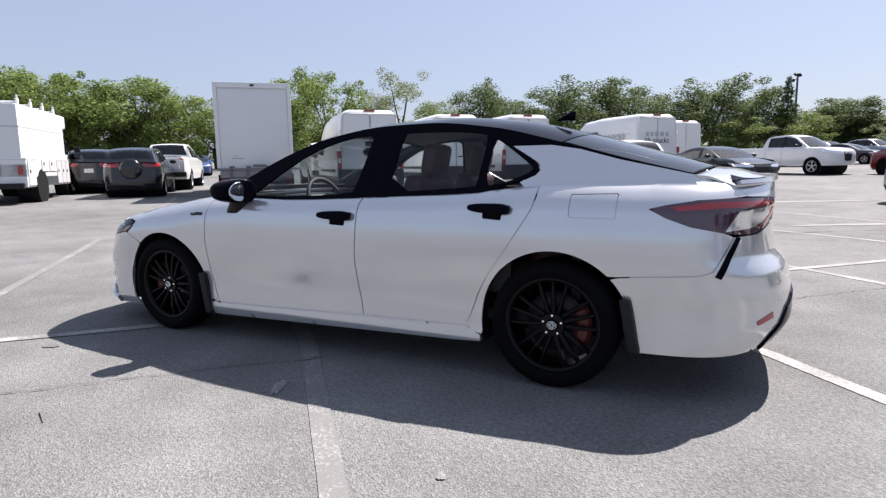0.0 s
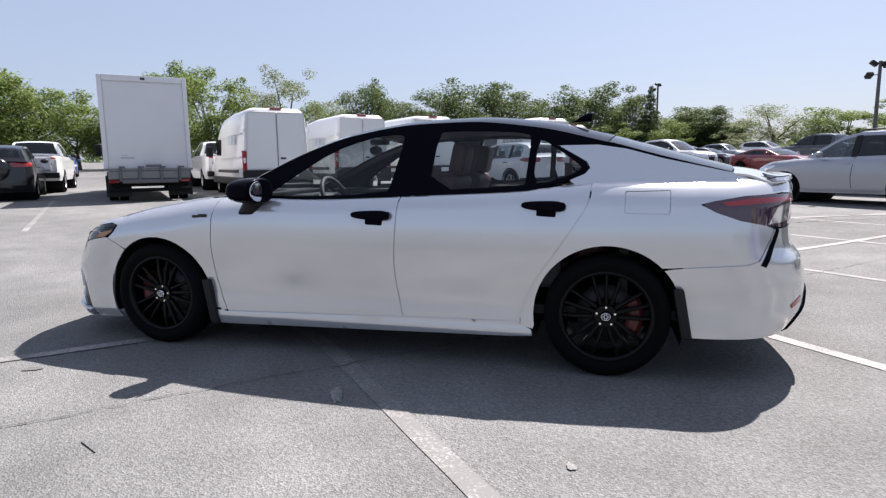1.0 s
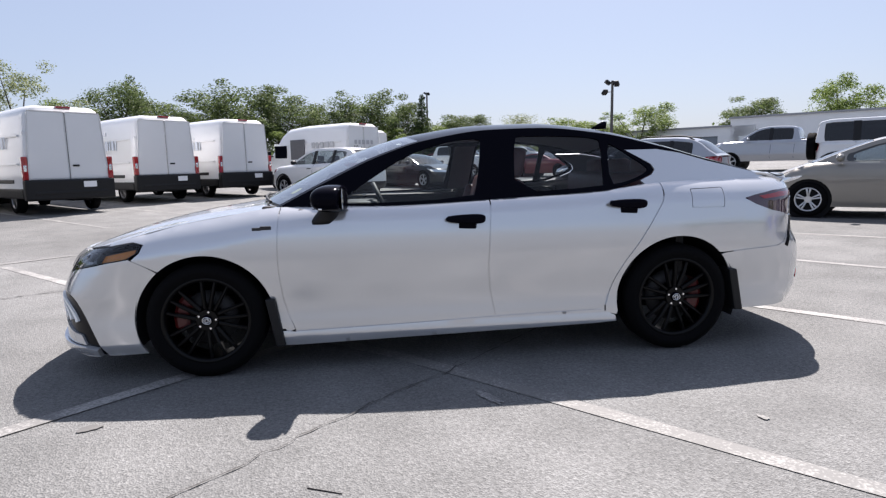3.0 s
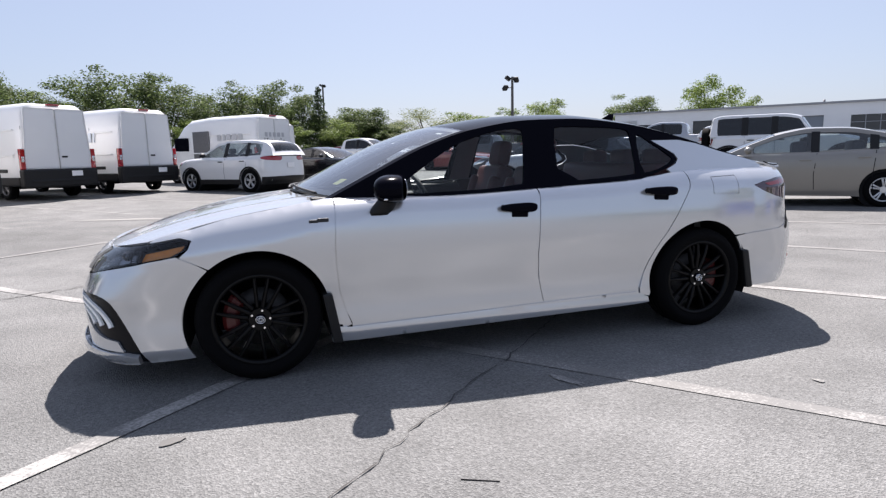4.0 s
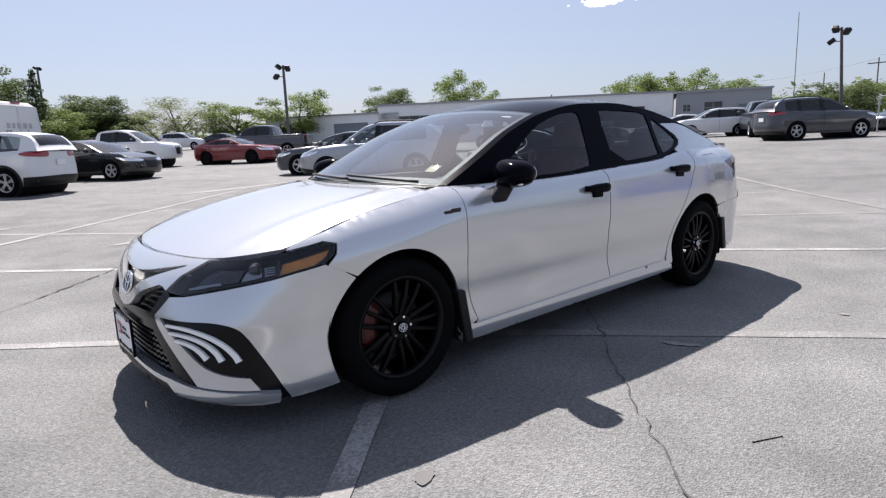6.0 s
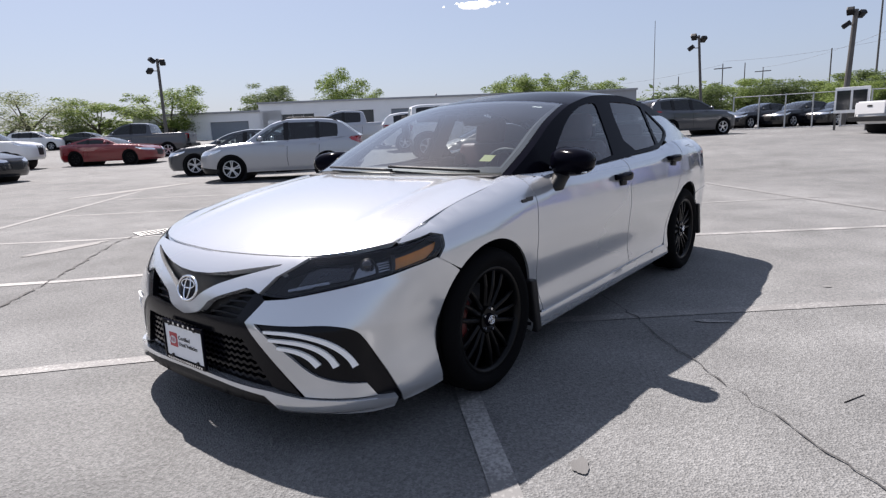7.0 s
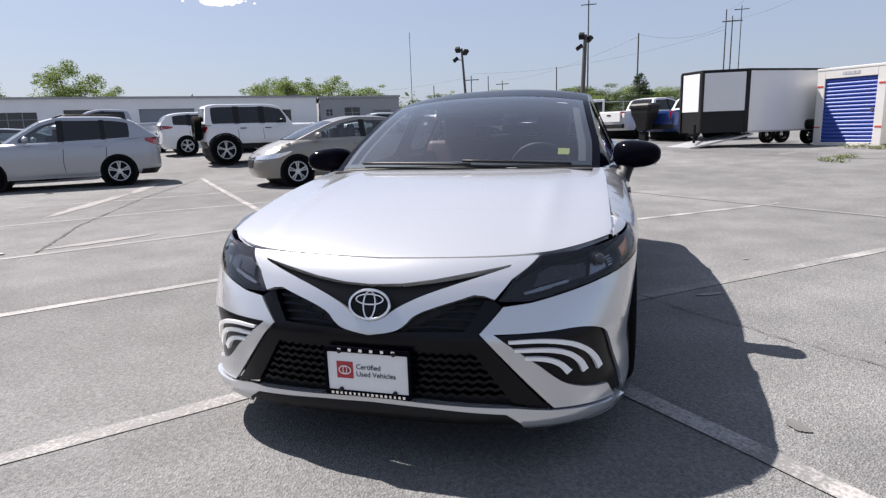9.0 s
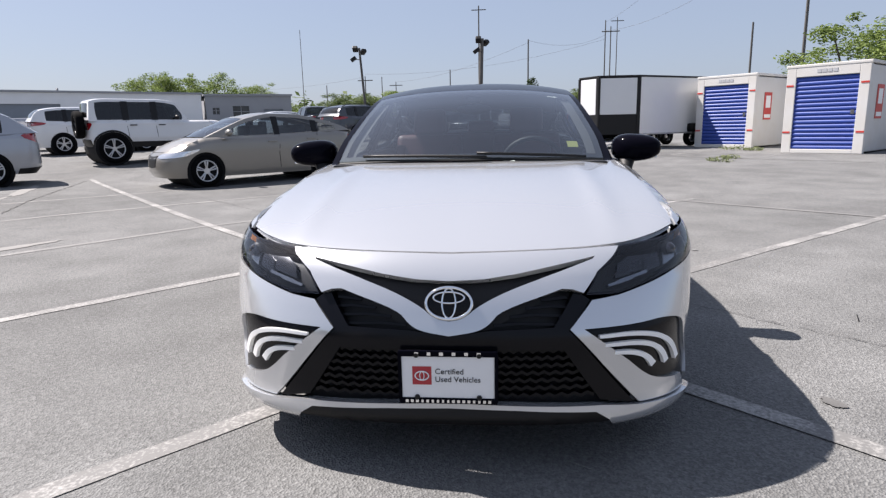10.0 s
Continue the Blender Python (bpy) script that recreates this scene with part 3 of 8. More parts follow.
def sedan():
    car = thing("sedan", Matrix(), "white four-door sedan with a gloss black roof and black wheels, parked", "car")
    side, house, top = SH.side, SH.house, SH.top
    belt = lambda a, b, n=14, dz=0.0: [(a + (b - a) * k / n, SH.shoulder(a + (b - a) * k / n) + dz) for k in range(n + 1)]
    FA, RA = (-1.4125, 0.333, 0.378), (1.4125, 0.333, 0.388)
    lamp_bottom = [(-2.335, 0.598), (-2.15, 0.634), (-1.98, 0.667), (-1.90, 0.686), (-1.79, 0.706), (-1.745, 0.738), (-1.733, 0.778)]
    lamp_top = [(-1.78, 0.787), (-1.87, 0.770), (-2.02, 0.748), (-2.222, 0.732)]
    lamp = [(-2.438, 0.600)] + lamp_bottom + lamp_top + [(-2.36, 0.672)]
    # wings
    wing = arc(*FA, -11, 129) + [(-1.70, 0.652), (-1.776, 0.697), (-1.738, 0.735), (-1.722, 0.780), (-1.775, 0.795), (-1.87, 0.778), (-1.915, 0.771)]
    wing += [(SH.hood(-1, t)[0], SH.hood(-1, t)[2] - 0.002) for t in (0.06, 0.12)] + belt(-1.72, -0.985) + [(-0.992, 0.85), (-1.000, 0.70), (-0.998, 0.588), (-0.985, 0.45), (-0.955, 0.33), (-0.925, 0.262)]
    both_sides(car, "front_wing", side, wing, M_WHITE, step=0.028)
    # doors
    fdoor = belt(-0.978, 0.243) + [(0.231, 0.85), (0.222, 0.70), (0.216, 0.588), (0.225, 0.45), (0.257, 0.278)] + [(-0.2, 0.264), (-0.60, 0.255), (-0.915, 0.250)] + [(-0.948, 0.33), (-0.979, 0.45), (-0.992, 0.588), (-0.994, 0.70), (-0.986, 0.85)]
    rdoor = belt(0.251, 1.318) + rounded([(1.318, SH.shoulder(1.318)), (1.312, 0.95), (1.25, 0.85), (1.157, 0.705), (1.045, 0.551), (0.985, 0.43), (0.940, 0.305), (0.880, 0.288)], 2)[1:] + [(0.60, 0.284), (0.265, 0.278)] + [(0.233, 0.45), (0.224, 0.588), (0.230, 0.70), (0.239, 0.85)]
    doors = both_sides(car, "front_door", side, fdoor, M_WHITE) + both_sides(car, "rear_door", side, rdoor, M_WHITE)
    for k, d in enumerate(doors):
        sgn = 1 if k % 2 == 0 else -1
        x, z, tilt = ((0.085, 0.858, -3), (1.075, 0.918, -4))[k // 2]
        y = side(x, z)[1]
        base = Matrix.Translation((x, y * sgn, z)) @ Matrix.Rotation(radians(-tilt), 4, "Y")
        bm = bmesh.new()
        bmesh.ops.create_uvsphere(bm, u_segments=28, v_segments=14, radius=1.0)
        for v in bm.verts:
            u, o, w = (math.copysign(abs(c) ** p, c) for c, p in zip(v.co, (0.7, 0.7, 0.62)))
            v.co = (u * 0.118, o * 0.020 - 0.026, w * (0.027 + 0.006 * u) + 0.010 + 0.004 * u)
        bm.transform(base @ Matrix.Diagonal((1, sgn, 1, 1)))
        box(bm, base @ Matrix.Translation((0.09, -0.008 * sgn, 0.012)), (0.045, 0.04, 0.046), 0.014, 3)
        box(bm, base @ Matrix.Translation((-0.085, -0.006 * sgn, 0.006)), (0.04, 0.035, 0.036), 0.012, 3)
        bmesh.ops.recalc_face_normals(bm, faces=bm.faces)
        h = part("door_handle", smooth_all(bm), M_BLACKGLOSS, d, "gloss black pull handle")
        bm = bmesh.new()
        box(bm, base @ Matrix.Translation((0.016, -0.003 * sgn, -0.027)), (0.105, 0.022, 0.042), 0.010, 3)
        part("handle_cup", smooth_all(bm), M_BLACKGLOSS, d, "gloss black cup behind the handle")
    # rear quarters, with the filler flap on the near one
    quarter = [(1.326, SH.shoulder(1.326))] + belt(1.34, 1.86, 8) + [(1.95, 1.068), (2.06, 1.066), (2.215, 1.056)] + [(2.292, 0.992), (2.20, 0.985), (2.06, 0.978), (1.93, 0.955), (1.862, 0.936), (1.93, 0.895), (2.03, 0.855), (2.16, 0.826)] + [(2.205, 0.808), (2.115, 0.655), (2.07, 0.635), (1.737, 0.608)]
    quarter += arc(*RA, 45, 190, 34) + [(1.022, 0.245), (0.955, 0.262), (0.955, 0.305)] + rounded([(0.955, 0.305), (0.993, 0.43), (1.053, 0.551), (1.165, 0.705), (1.258, 0.85), (1.320, 0.95), (1.326, SH.shoulder(1.326))], 2)[1:-1]
    corners = lambda g: rounded([(1.495 - g, 0.913), (1.495 - g, 0.893 - g), (1.515, 0.8925 - g), (1.692, 0.8895 - g), (1.712 + g, 0.889 - g), (1.713 + g, 0.909), (1.717 + g, 0.984), (1.718 + g, 1.004 + g), (1.698, 1.0035 + g), (1.518, 0.9995 + g), (1.498 - g, 0.999 + g), (1.4975 - g, 0.979)], 2, True)
    flap = corners(0.0)
    flap_hole = corners(0.004)
    q = part("rear_wing", skin(side, quarter, 0.028, [flap_hole]), M_WHITE, car)
    part("filler_flap", skin(side, flap, 0.028), M_WHITE, q)
    part("rear_wing", skin(side, quarter, 0.028, mirror=True), M_WHITE, car)
    # sills
    sill = [(-1.046, 0.255), (-0.92, 0.242), (-0.2, 0.256), (0.26, 0.270), (0.6, 0.276), (0.93, 0.280), (1.014, 0.240), (1.02, 0.205), (0.88, 0.196), (0.0, 0.178), (-0.9, 0.160), (-1.035, 0.165)]
    both_sides(car, "sill", lambda s, z: (side(s, z)[0], side(s, z)[1] - 0.012 * max(0, (0.262 - z) / 0.1), z), sill, M_WHITE, lip=0.03)
    # bonnet, boot lid, roof
    hood_out = [(-0.998 + 1.996 * k / 40, 0.008) for k in range(41)] + [(1.012, k / 20) for k in range(1, 20)] + [(0.996 - 1.992 * k / 40, 0.985) for k in range(41)] + [(-1.012, 1 - k / 20) for k in range(1, 20)]
    part("bonnet", skin(SH.hood, hood_out, 0.03, scale=(0.78, 1.0), flip=True), M_WHITE, car)
    deck_out = [(-0.985, 0.0), (0.985, 0.0), (0.985, 1.0), (-0.985, 1.0)]
    boot = part("boot_lid", skin(SH.deck, deck_out, 0.03, scale=(0.68, 0.35), flip=True), M_WHITE, car)
    part("roof", skin(top, [(-0.15, -1.0), (1.40, -1.0), (1.40, 1.0), (-0.15, 1.0)], 0.035, scale=(1, 0.6)), M_BLACKGLOSS, car, "gloss black roof panel")
    part("windscreen", skin(top, [(-0.975, -0.945), (-0.145, -0.945), (-0.145, 0.945), (-0.975, 0.945)], 0.04, scale=(1, 0.65), lip=0.004), M_SCREEN, car, "clear curved windscreen")
    part("rear_window", skin(top, [(1.41, -0.975), (2.03, -0.975), (2.03, 0.975), (1.41, 0.975)], 0.04, scale=(1, 0.65), lip=0.004), M_REARGLASS, car, "dark tinted rear window")
    for a, b, nm in ((0.948, 1.0, "windscreen_pillar"),):
        for sgn in (1, -1):
            part(nm, skin(top, [(-1.0, a * sgn), (-0.152, a * sgn), (-0.152, b * sgn), (-1.0, b * sgn)], 0.03, scale=(1, 0.65)), M_BLACKGLOSS, car)
    part("window_band", skin(top, [(1.403, -1.0), (2.035, -1.0), (2.035, 1.0), (1.403, 1.0)], 0.04, [[(1.43, -0.955), (2.01, -0.955), (2.01, 0.955), (1.43, 0.955)]], off=-0.004, lip=0.006, scale=(1, 0.65)), M_BLACKGLOSS, car)
    part("windscreen_band", skin(top, [(-0.985, -0.948), (-0.148, -0.948), (-0.148, 0.948), (-0.985, 0.948)], 0.04, [[(-0.93, -0.905), (-0.19, -0.905), (-0.19, 0.905), (-0.93, 0.905)]], off=-0.005, lip=0.004, scale=(1, 0.65)), M_BLACKTRIM, car)
    part("scuttle", boxes((-1.03, 0, 0.945, 0.14, 1.42, 0.03, 0.01)), M_BLACKTRIM, car)
    # flank of the glasshouse
    rail = lambda a, b, n: [(a + (b - a) * k / n, SH.rail(a + (b - a) * k / n)) for k in range(n + 1)]
    frame_out = [(-0.985, 0.949)] + [(-0.9 + 1.9 * k / 14, SH.belt(-0.9 + 1.9 * k / 14) - 0.004) for k in range(15)] + [(1.10, 1.034), (1.20, 1.066), (1.275, 1.098)] + [(1.303, 1.125), (1.285, 1.16), (1.225, 1.20), (1.13, 1.256), (1.35, 1.256), (1.5, 1.230), (1.7, 1.174), (2.03, 1.096)] + rail(2.03, -0.985, 60)
    wf = rounded([(-0.690, 0.962), (0.150, 0.985), (0.176, 1.05), (0.225, 1.30), (0.215, 1.338), (0.10, 1.335), (-0.03, 1.312), (-0.235, 1.245), (-0.47, 1.103), (-0.62, 1.0)], 1, True)
    wr = rounded([(0.405, 1.003), (0.955, 1.032), (0.965, 1.05), (0.985, 1.30), (0.965, 1.325), (0.83, 1.342), (0.50, 1.350), (0.435, 1.342)], 1, True)
    wq = rounded([(1.005, 1.040), (1.10, 1.052), (1.20, 1.085), (1.268, 1.122), (1.258, 1.145), (1.19, 1.195), (1.08, 1.272), (1.025, 1.298)], 1, True)
    both_sides(car, "window_frame", house, frame_out, M_BLACKGLOSS, "gloss black window surround", holes=[wf, wr, wq], step=0.03)
    for nm, o in (("front_window", wf), ("rear_side_window", wr), ("quarter_window", wq)):
        both_sides(car, nm, house, o, M_GLASS if nm == "front_window" else M_PRIVACY, step=0.06, off=-0.006, lip=0.0)
    pillar = [(1.30, SH.belt(1.30) - 0.045)] + [(1.4 + 0.66 * k / 6, SH.belt(1.4 + 0.66 * k / 6) - 0.045) for k in range(7)] + [(2.05, 1.091), (1.7, 1.170), (1.5, 1.226), (1.35, 1.251), (1.135, 1.250), (1.232, 1.196), (1.293, 1.160), (1.312, 1.125), (1.285, 1.094), (1.205, 1.060), (1.24, 1.03)]
    both_sides(car, "rear_pillar", house, pillar, M_WHITE)
    # bumper at the front
    nose = [(-2.518, 0.500), (-2.425, 0.584)] + [(a, b - 0.005) for a, b in lamp_bottom[:-2]] + [(-1.772, 0.690), (-1.695, 0.645), (-1.660, 0.622)] + arc(*FA, 131, 208, 18) + [(-1.80, 0.152), (-1.945, 0.147), (-2.012, 0.30), (-2.076, 0.430)] + rounded([(-2.076, 0.430), (-2.110, 0.485), (-2.20, 0.507), (-2.30, 0.502), (-2.474, 0.499)], 2)[1:] + [(-2.333, 0.381)] + rounded([(-2.333, 0.381), (-2.28, 0.330), (-2.237, 0.300), (-2.16, 0.276), (-2.085, 0.266)], 1)[1:] + [(-2.052, 0.212), (-2.29, 0.226)]
    both_sides(car, "bumper_corner", side, nose, M_WHITE, "pearl white corner of the front bumper", 0.024)
    vent = [(-2.470, 0.495)] + rounded([(-2.30, 0.500), (-2.20, 0.505), (-2.112, 0.483), (-2.078, 0.430)], 1) + [(-2.014, 0.30), (-1.947, 0.149), (-2.035, 0.149), (-2.088, 0.264), (-2.16, 0.274), (-2.237, 0.298), (-2.333, 0.379)]
    for ob in both_sides(car, "corner_vent", side, vent, M_PIANO, "gloss black corner vent surround", step=0.022, off=-0.012, lip=0.01):
        mir = ob.data.vertices[0].co.y > 0
        for mid, wide in (([(-2.430, 0.472), (-2.325, 0.474), (-2.236, 0.454), (-2.172, 0.416), (-2.134, 0.372), (-2.118, 0.338)], 0.023),
                          ([(-2.412, 0.442), (-2.312, 0.440), (-2.245, 0.420), (-2.200, 0.383), (-2.180, 0.342)], 0.023),
                          ([(-2.380, 0.413), (-2.315, 0.406), (-2.268, 0.384), (-2.238, 0.347)], 0.023)):
            part("light_bar", skin(side, stroke(rounded(mid, 2), 0.010, wide), 0.012, off=0.001, lip=0.014, mirror=mir), M_BARWHITE, ob, "white curved strip")
    garnish = [(S0, 0.717), (-2.66, 0.721), (-2.40, 0.724), (-2.232, 0.727), (-2.372, 0.664), (-2.448, 0.605), (-2.480, 0.617), (-2.515, 0.620)] + rounded([(-2.515, 0.620), (-2.745, 0.562), (-2.79, 0.520), (-2.836, 0.498), (S0, 0.484)], 2)[1:]
    slot_low = rounded([(S0, 0.528), (-2.89, 0.535), (-2.825, 0.578), (-2.674, 0.630), (-2.36, 0.698)], 2)
    slot_top = [(-2.345, 0.705), (-2.663, 0.664), (-2.80, 0.651), (S0, 0.646)]
    part("grille_garnish", skin(side, garnish + slot_low + slot_top, 0.02, both=True, off=0.010, lip=0.03), M_WHITE, car, "pearl white V-shaped bar above the grille")
    part("upper_grille", skin(side, [(S0, 0.48), (-2.80, 0.50), (-2.34, 0.69), (-2.33, 0.715), (S0, 0.70)], 0.03, both=True, off=-0.03, lip=0.0), M_BLACKTRIM, car)
    beam = [(S0, 0.436), (-2.543, 0.436), (-2.416, 0.252), (-2.305, 0.228), (-2.522, 0.498), (-2.430, 0.586), (-2.445, 0.600), (-2.478, 0.608), (-2.568, 0.508), (-2.794, 0.500), (S0, 0.482)]
    part("grille_surround", skin(side, beam, 0.024, both=True, off=-0.004, lip=0.03), M_PIANO, car, "gloss black bumper surround")
    both_sides(car, "side_grille", side, [(-2.472, 0.618), (-2.568, 0.500), (-2.80, 0.496), (-2.74, 0.57), (-2.51, 0.63)], M_BLACKTRIM, off=-0.045, lip=0.0)
    for k in range(4):
        z = 0.516 + 0.026 * k
        a = -2.775 + 0.062 * k
        both_sides(car, "grille_slat", side, stroke([(a, z), (a + 0.09, z + 0.006), (min(-2.50, -2.56 + 0.028 * k), z + 0.002)], 0.008), M_PIANO, off=-0.022, lip=0.02)
    part("lower_grille", skin(side, [(S0, 0.215), (-2.36, 0.215), (-2.53, 0.455), (S0, 0.455)], 0.04, both=True, off=-0.055, lip=0.0), M_BLACKTRIM, car)
    for k in range(7):
        z = 0.268 + 0.0265 * k
        end = -2.43 - 0.018 * k
        pts = [(S0 + (end - S0) * i / 24, z + 0.005 * (1 if (i + k) % 2 else -1)) for i in range(25)]
        both_sides(car, "grille_slat", side, stroke(pts, 0.011), M_PIANO, off=-0.020, lip=0.025)
    # unseen black box added to keep the gaps in the grille dark
    part("grille_blocker", boxes((-2.17, 0, 0.40, 0.04, 1.04, 0.36)), M_DARK, car)
    lipo = [(-1.985, 0.192), (-2.06, 0.206), (-2.29, 0.222), (-2.413, 0.238), (-2.70, 0.247), (S0, 0.256), (S0, 0.236), (-2.70, 0.231), (-2.44, 0.218), (-2.36, 0.165), (-2.30, 0.150), (-2.06, 0.140), (-1.99, 0.142)]
    part("front_lip", skin(lambda s, z: side(s, z), lipo, 0.02, both=True, off=0.016, lip=0.05), M_WHITE, car, "pearl white lower lip")
    part("chin", skin(side, [(S0, 0.238), (-2.70, 0.234), (-2.43, 0.220), (-2.36, 0.170), (-2.6, 0.172), (S0, 0.178)], 0.03, both=True, off=0.004, lip=0.06), M_BLACKTRIM, car)
    # headlights
    for mirror in (False, True):
        sg = -1 if mirror else 1
        house_o = part("headlight", skin(side, lamp, 0.03, off=-0.05, lip=0.0, mirror=mirror), M_BLACKTRIM, car, "clear headlight with an amber side reflector")
        part("housing_rim", skin(side, lamp, 0.025, [[(p[0] * 0.965 + -2.09 * 0.035, p[1] * 0.92 + 0.70 * 0.08) for p in lamp]], off=-0.002, lip=0.05, mirror=mirror), M_BLACKGLOSS, house_o)
        part("lamp_cover", skin(side, lamp, 0.025, off=0.0, lip=0.0, mirror=mirror), M_LAMPGLASS, house_o)
        part("amber_reflector", skin(side, [(-1.955, 0.680), (-1.90, 0.690), (-1.820, 0.705), (-1.774, 0.735), (-1.750, 0.768), (-1.84, 0.750), (-1.94, 0.732)], 0.02, off=-0.030, lip=0.02, mirror=mirror), M_AMBER, house_o, "amber reflector")
        part("amber_divider", skin(side, stroke([(-1.962, 0.680), (-1.950, 0.738)], 0.012), 0.02, off=-0.004, lip=0.04, mirror=mirror), M_BLACKTRIM, house_o)
        part("light_guide", skin(side, stroke([(-2.34, 0.628), (-2.25, 0.644), (-2.18, 0.656)], 0.008, 0.012), 0.02, off=-0.024, lip=0.02, mirror=mirror), M_LAMPGREY, house_o)
        part("inner_reflector", skin(side, [(-2.098, 0.664), (-2.047, 0.674), (-2.020, 0.680), (-2.016, 0.722), (-2.052, 0.726), (-2.078, 0.700)], 0.02, off=-0.026, lip=0.02, mirror=mirror), M_LAMPGREY, house_o, "bright reflector bowl")
        part("inner_reflector", skin(side, [(-2.190, 0.654), (-2.112, 0.664), (-2.086, 0.716), (-2.128, 0.714), (-2.160, 0.698)], 0.02, off=-0.030, lip=0.02, mirror=mirror), M_BEZEL, house_o)
        for k in range(4):
            part("reflector_fin", skin(side, stroke([(-2.008, 0.684 + 0.011 * k), (-1.968, 0.688 + 0.0115 * k)], 0.007, 0.004), 0.02, off=-0.024, lip=0.012, mirror=mirror), M_LAMPGREY, house_o)
        part("inner_bezel", skin(side, [(-2.30, 0.648), (-2.18, 0.668), (-2.115, 0.716), (-2.20, 0.718), (-2.26, 0.695)], 0.02, off=-0.034, lip=0.02, mirror=mirror), M_BEZEL, house_o)
        for s, z, r in ((-2.045, 0.704, 0.026),):
            p = Vector(side(s, z))
            nrm = Vector((-0.75, -0.62, 0.1)).normalized()
            c = p - nrm * 0.02
            bm = bmesh.new()
            a, b = c - nrm * 0.03, c
            if mirror:
                a.y, b.y = -a.y, -b.y
            rod(bm, a, b, r, r * 1.08, 24)
            part("projector_tube", smooth_all(bm), M_BLACKTRIM, house_o)
            bm = bmesh.new()
            bmesh.ops.create_uvsphere(bm, u_segments=20, v_segments=12, radius=r * 0.86, matrix=Matrix.Translation(b))
            part("projector_lens", smooth_all(bm), M_LENS, house_o)
    # rear lights, bumper
    def flap_bm(x, y, z0, z1, deep, mirror):
        bm = boxes((x, y, (z0 + z1) / 2, deep, 0.13, z1 - z0, 0.012))
        for v in bm.verts:
            k = (v.co.z - z0) / (z1 - z0)
            v.co.x += 0.030 * (1 - k) - 0.045 * max(0.0, k - 0.55)
            if mirror:
                v.co.y = -v.co.y
        if mirror:
            bmesh.ops.reverse_faces(bm, faces=bm.faces)
        return bm
    tail = rounded([(1.862, 0.936), (1.93, 0.955), (2.06, 0.978), (2.25, 0.985), (2.45, 0.978), (2.62, 0.965), (2.60, 0.90), (2.48, 0.845), (2.35, 0.815), (2.214, 0.815), (2.03, 0.855), (1.93, 0.895)], 1, True)
    for mirror in (False, True):
        t = part("tail_light", skin(side, tail, 0.02, lip=0.02, mirror=mirror), M_SMOKE, car, "dark red wraparound rear light")
        part("red_band", skin(side, [(1.95, 0.945), (2.10, 0.966), (2.45, 0.968), (2.58, 0.955), (2.57, 0.935), (2.40, 0.942), (2.15, 0.940), (1.98, 0.928)], 0.02, off=0.002, lip=0.003, mirror=mirror), M_RED, t)
        part("clear_lens", skin(side, [(2.165, 0.832), (2.235, 0.925), (2.42, 0.932), (2.50, 0.90), (2.33, 0.845)], 0.02, off=0.002, lip=0.003, mirror=mirror), M_CLEAR, t)
        part("red_lens", skin(side, [(2.36, 0.838), (2.51, 0.895), (2.57, 0.93), (2.59, 0.905), (2.47, 0.85)], 0.02, off=0.003, lip=0.004, mirror=mirror), M_RED, t)
        part("bumper_slit", skin(side, stroke([(2.232, 0.806), (2.19, 0.73), (2.138, 0.622)], 0.022, 0.028), 0.02, off=0.003, lip=0.01, mirror=mirror), M_BLACKGLOSS, car, "gloss black slit under the rear light")
        part("rear_reflector", skin(side, stroke([(2.33, 0.395), (2.38, 0.412), (2.43, 0.425)], 0.020, 0.030), 0.02, off=0.004, lip=0.01, mirror=mirror), M_RED, car)
        part("mud_flap", flap_bm(-1.035, -0.850, 0.162, 0.445, 0.055, mirror), M_BLACKTRIM, car, "black mud flap behind the wheel")
        part("mud_flap", flap_bm(1.790, -0.850, 0.235, 0.500, 0.055, mirror), M_BLACKTRIM, car, "black mud flap behind the wheel")
    rear = [(1.742, 0.602), (2.07, 0.629), (2.12, 0.648), (2.21, 0.806), (2.36, 0.810), (2.60, 0.86), (S1, 0.86), (S1, 0.48), (2.75, 0.48), (2.58, 0.44), (2.44, 0.33), (2.40, 0.246), (2.2, 0.240), (1.836, 0.236)] + arc(*RA, -9, 42, 12)
    part("rear_bumper", skin(side, rear, 0.03, both=True), M_WHITE, car)
    part("diffuser", skin(side, [(2.41, 0.246), (2.45, 0.328), (2.585, 0.436), (2.75, 0.476), (S1, 0.476), (S1, 0.22), (2.46, 0.22)], 0.03, both=True, off=0.012, lip=0.05), M_BLACKGLOSS, car)
    part("boot_face", skin(side, [(2.63, 0.865), (2.63, 0.968), (2.46, 0.982), (2.297, 0.990), (2.222, 1.052), (S1, 1.052), (S1, 0.865)], 0.03, both=True), M_WHITE, car)
    def lip_surf(e, t):
        p = SH.deck(e, 0.72 + 0.30 * t)
        return (p[0] + 0.004 * t, p[1], p[2] + 0.004 + 0.020 * t * t)
    part("spoiler", skin(lip_surf, [(-0.92, 0.0), (0.92, 0.0), (0.97, 1.0), (-0.97, 1.0)], 0.03, scale=(0.68, 0.1), lip=0.02, flip=True), M_WHITE, boot)
    for sg in (-1, 1):
        part("spoiler_blade", skin(lip_surf, [(0.86 * sg, -0.45), (0.945 * sg, 0.2), (0.972 * sg, 1.0), (0.72 * sg, 0.92), (0.80 * sg, 0.25)], 0.02, scale=(0.68, 0.1), off=0.005, lip=0.006, flip=True), M_BLACKGLOSS, boot, "gloss black blade at the end of the spoiler")
    # roof aerial
    bm = bmesh.new()
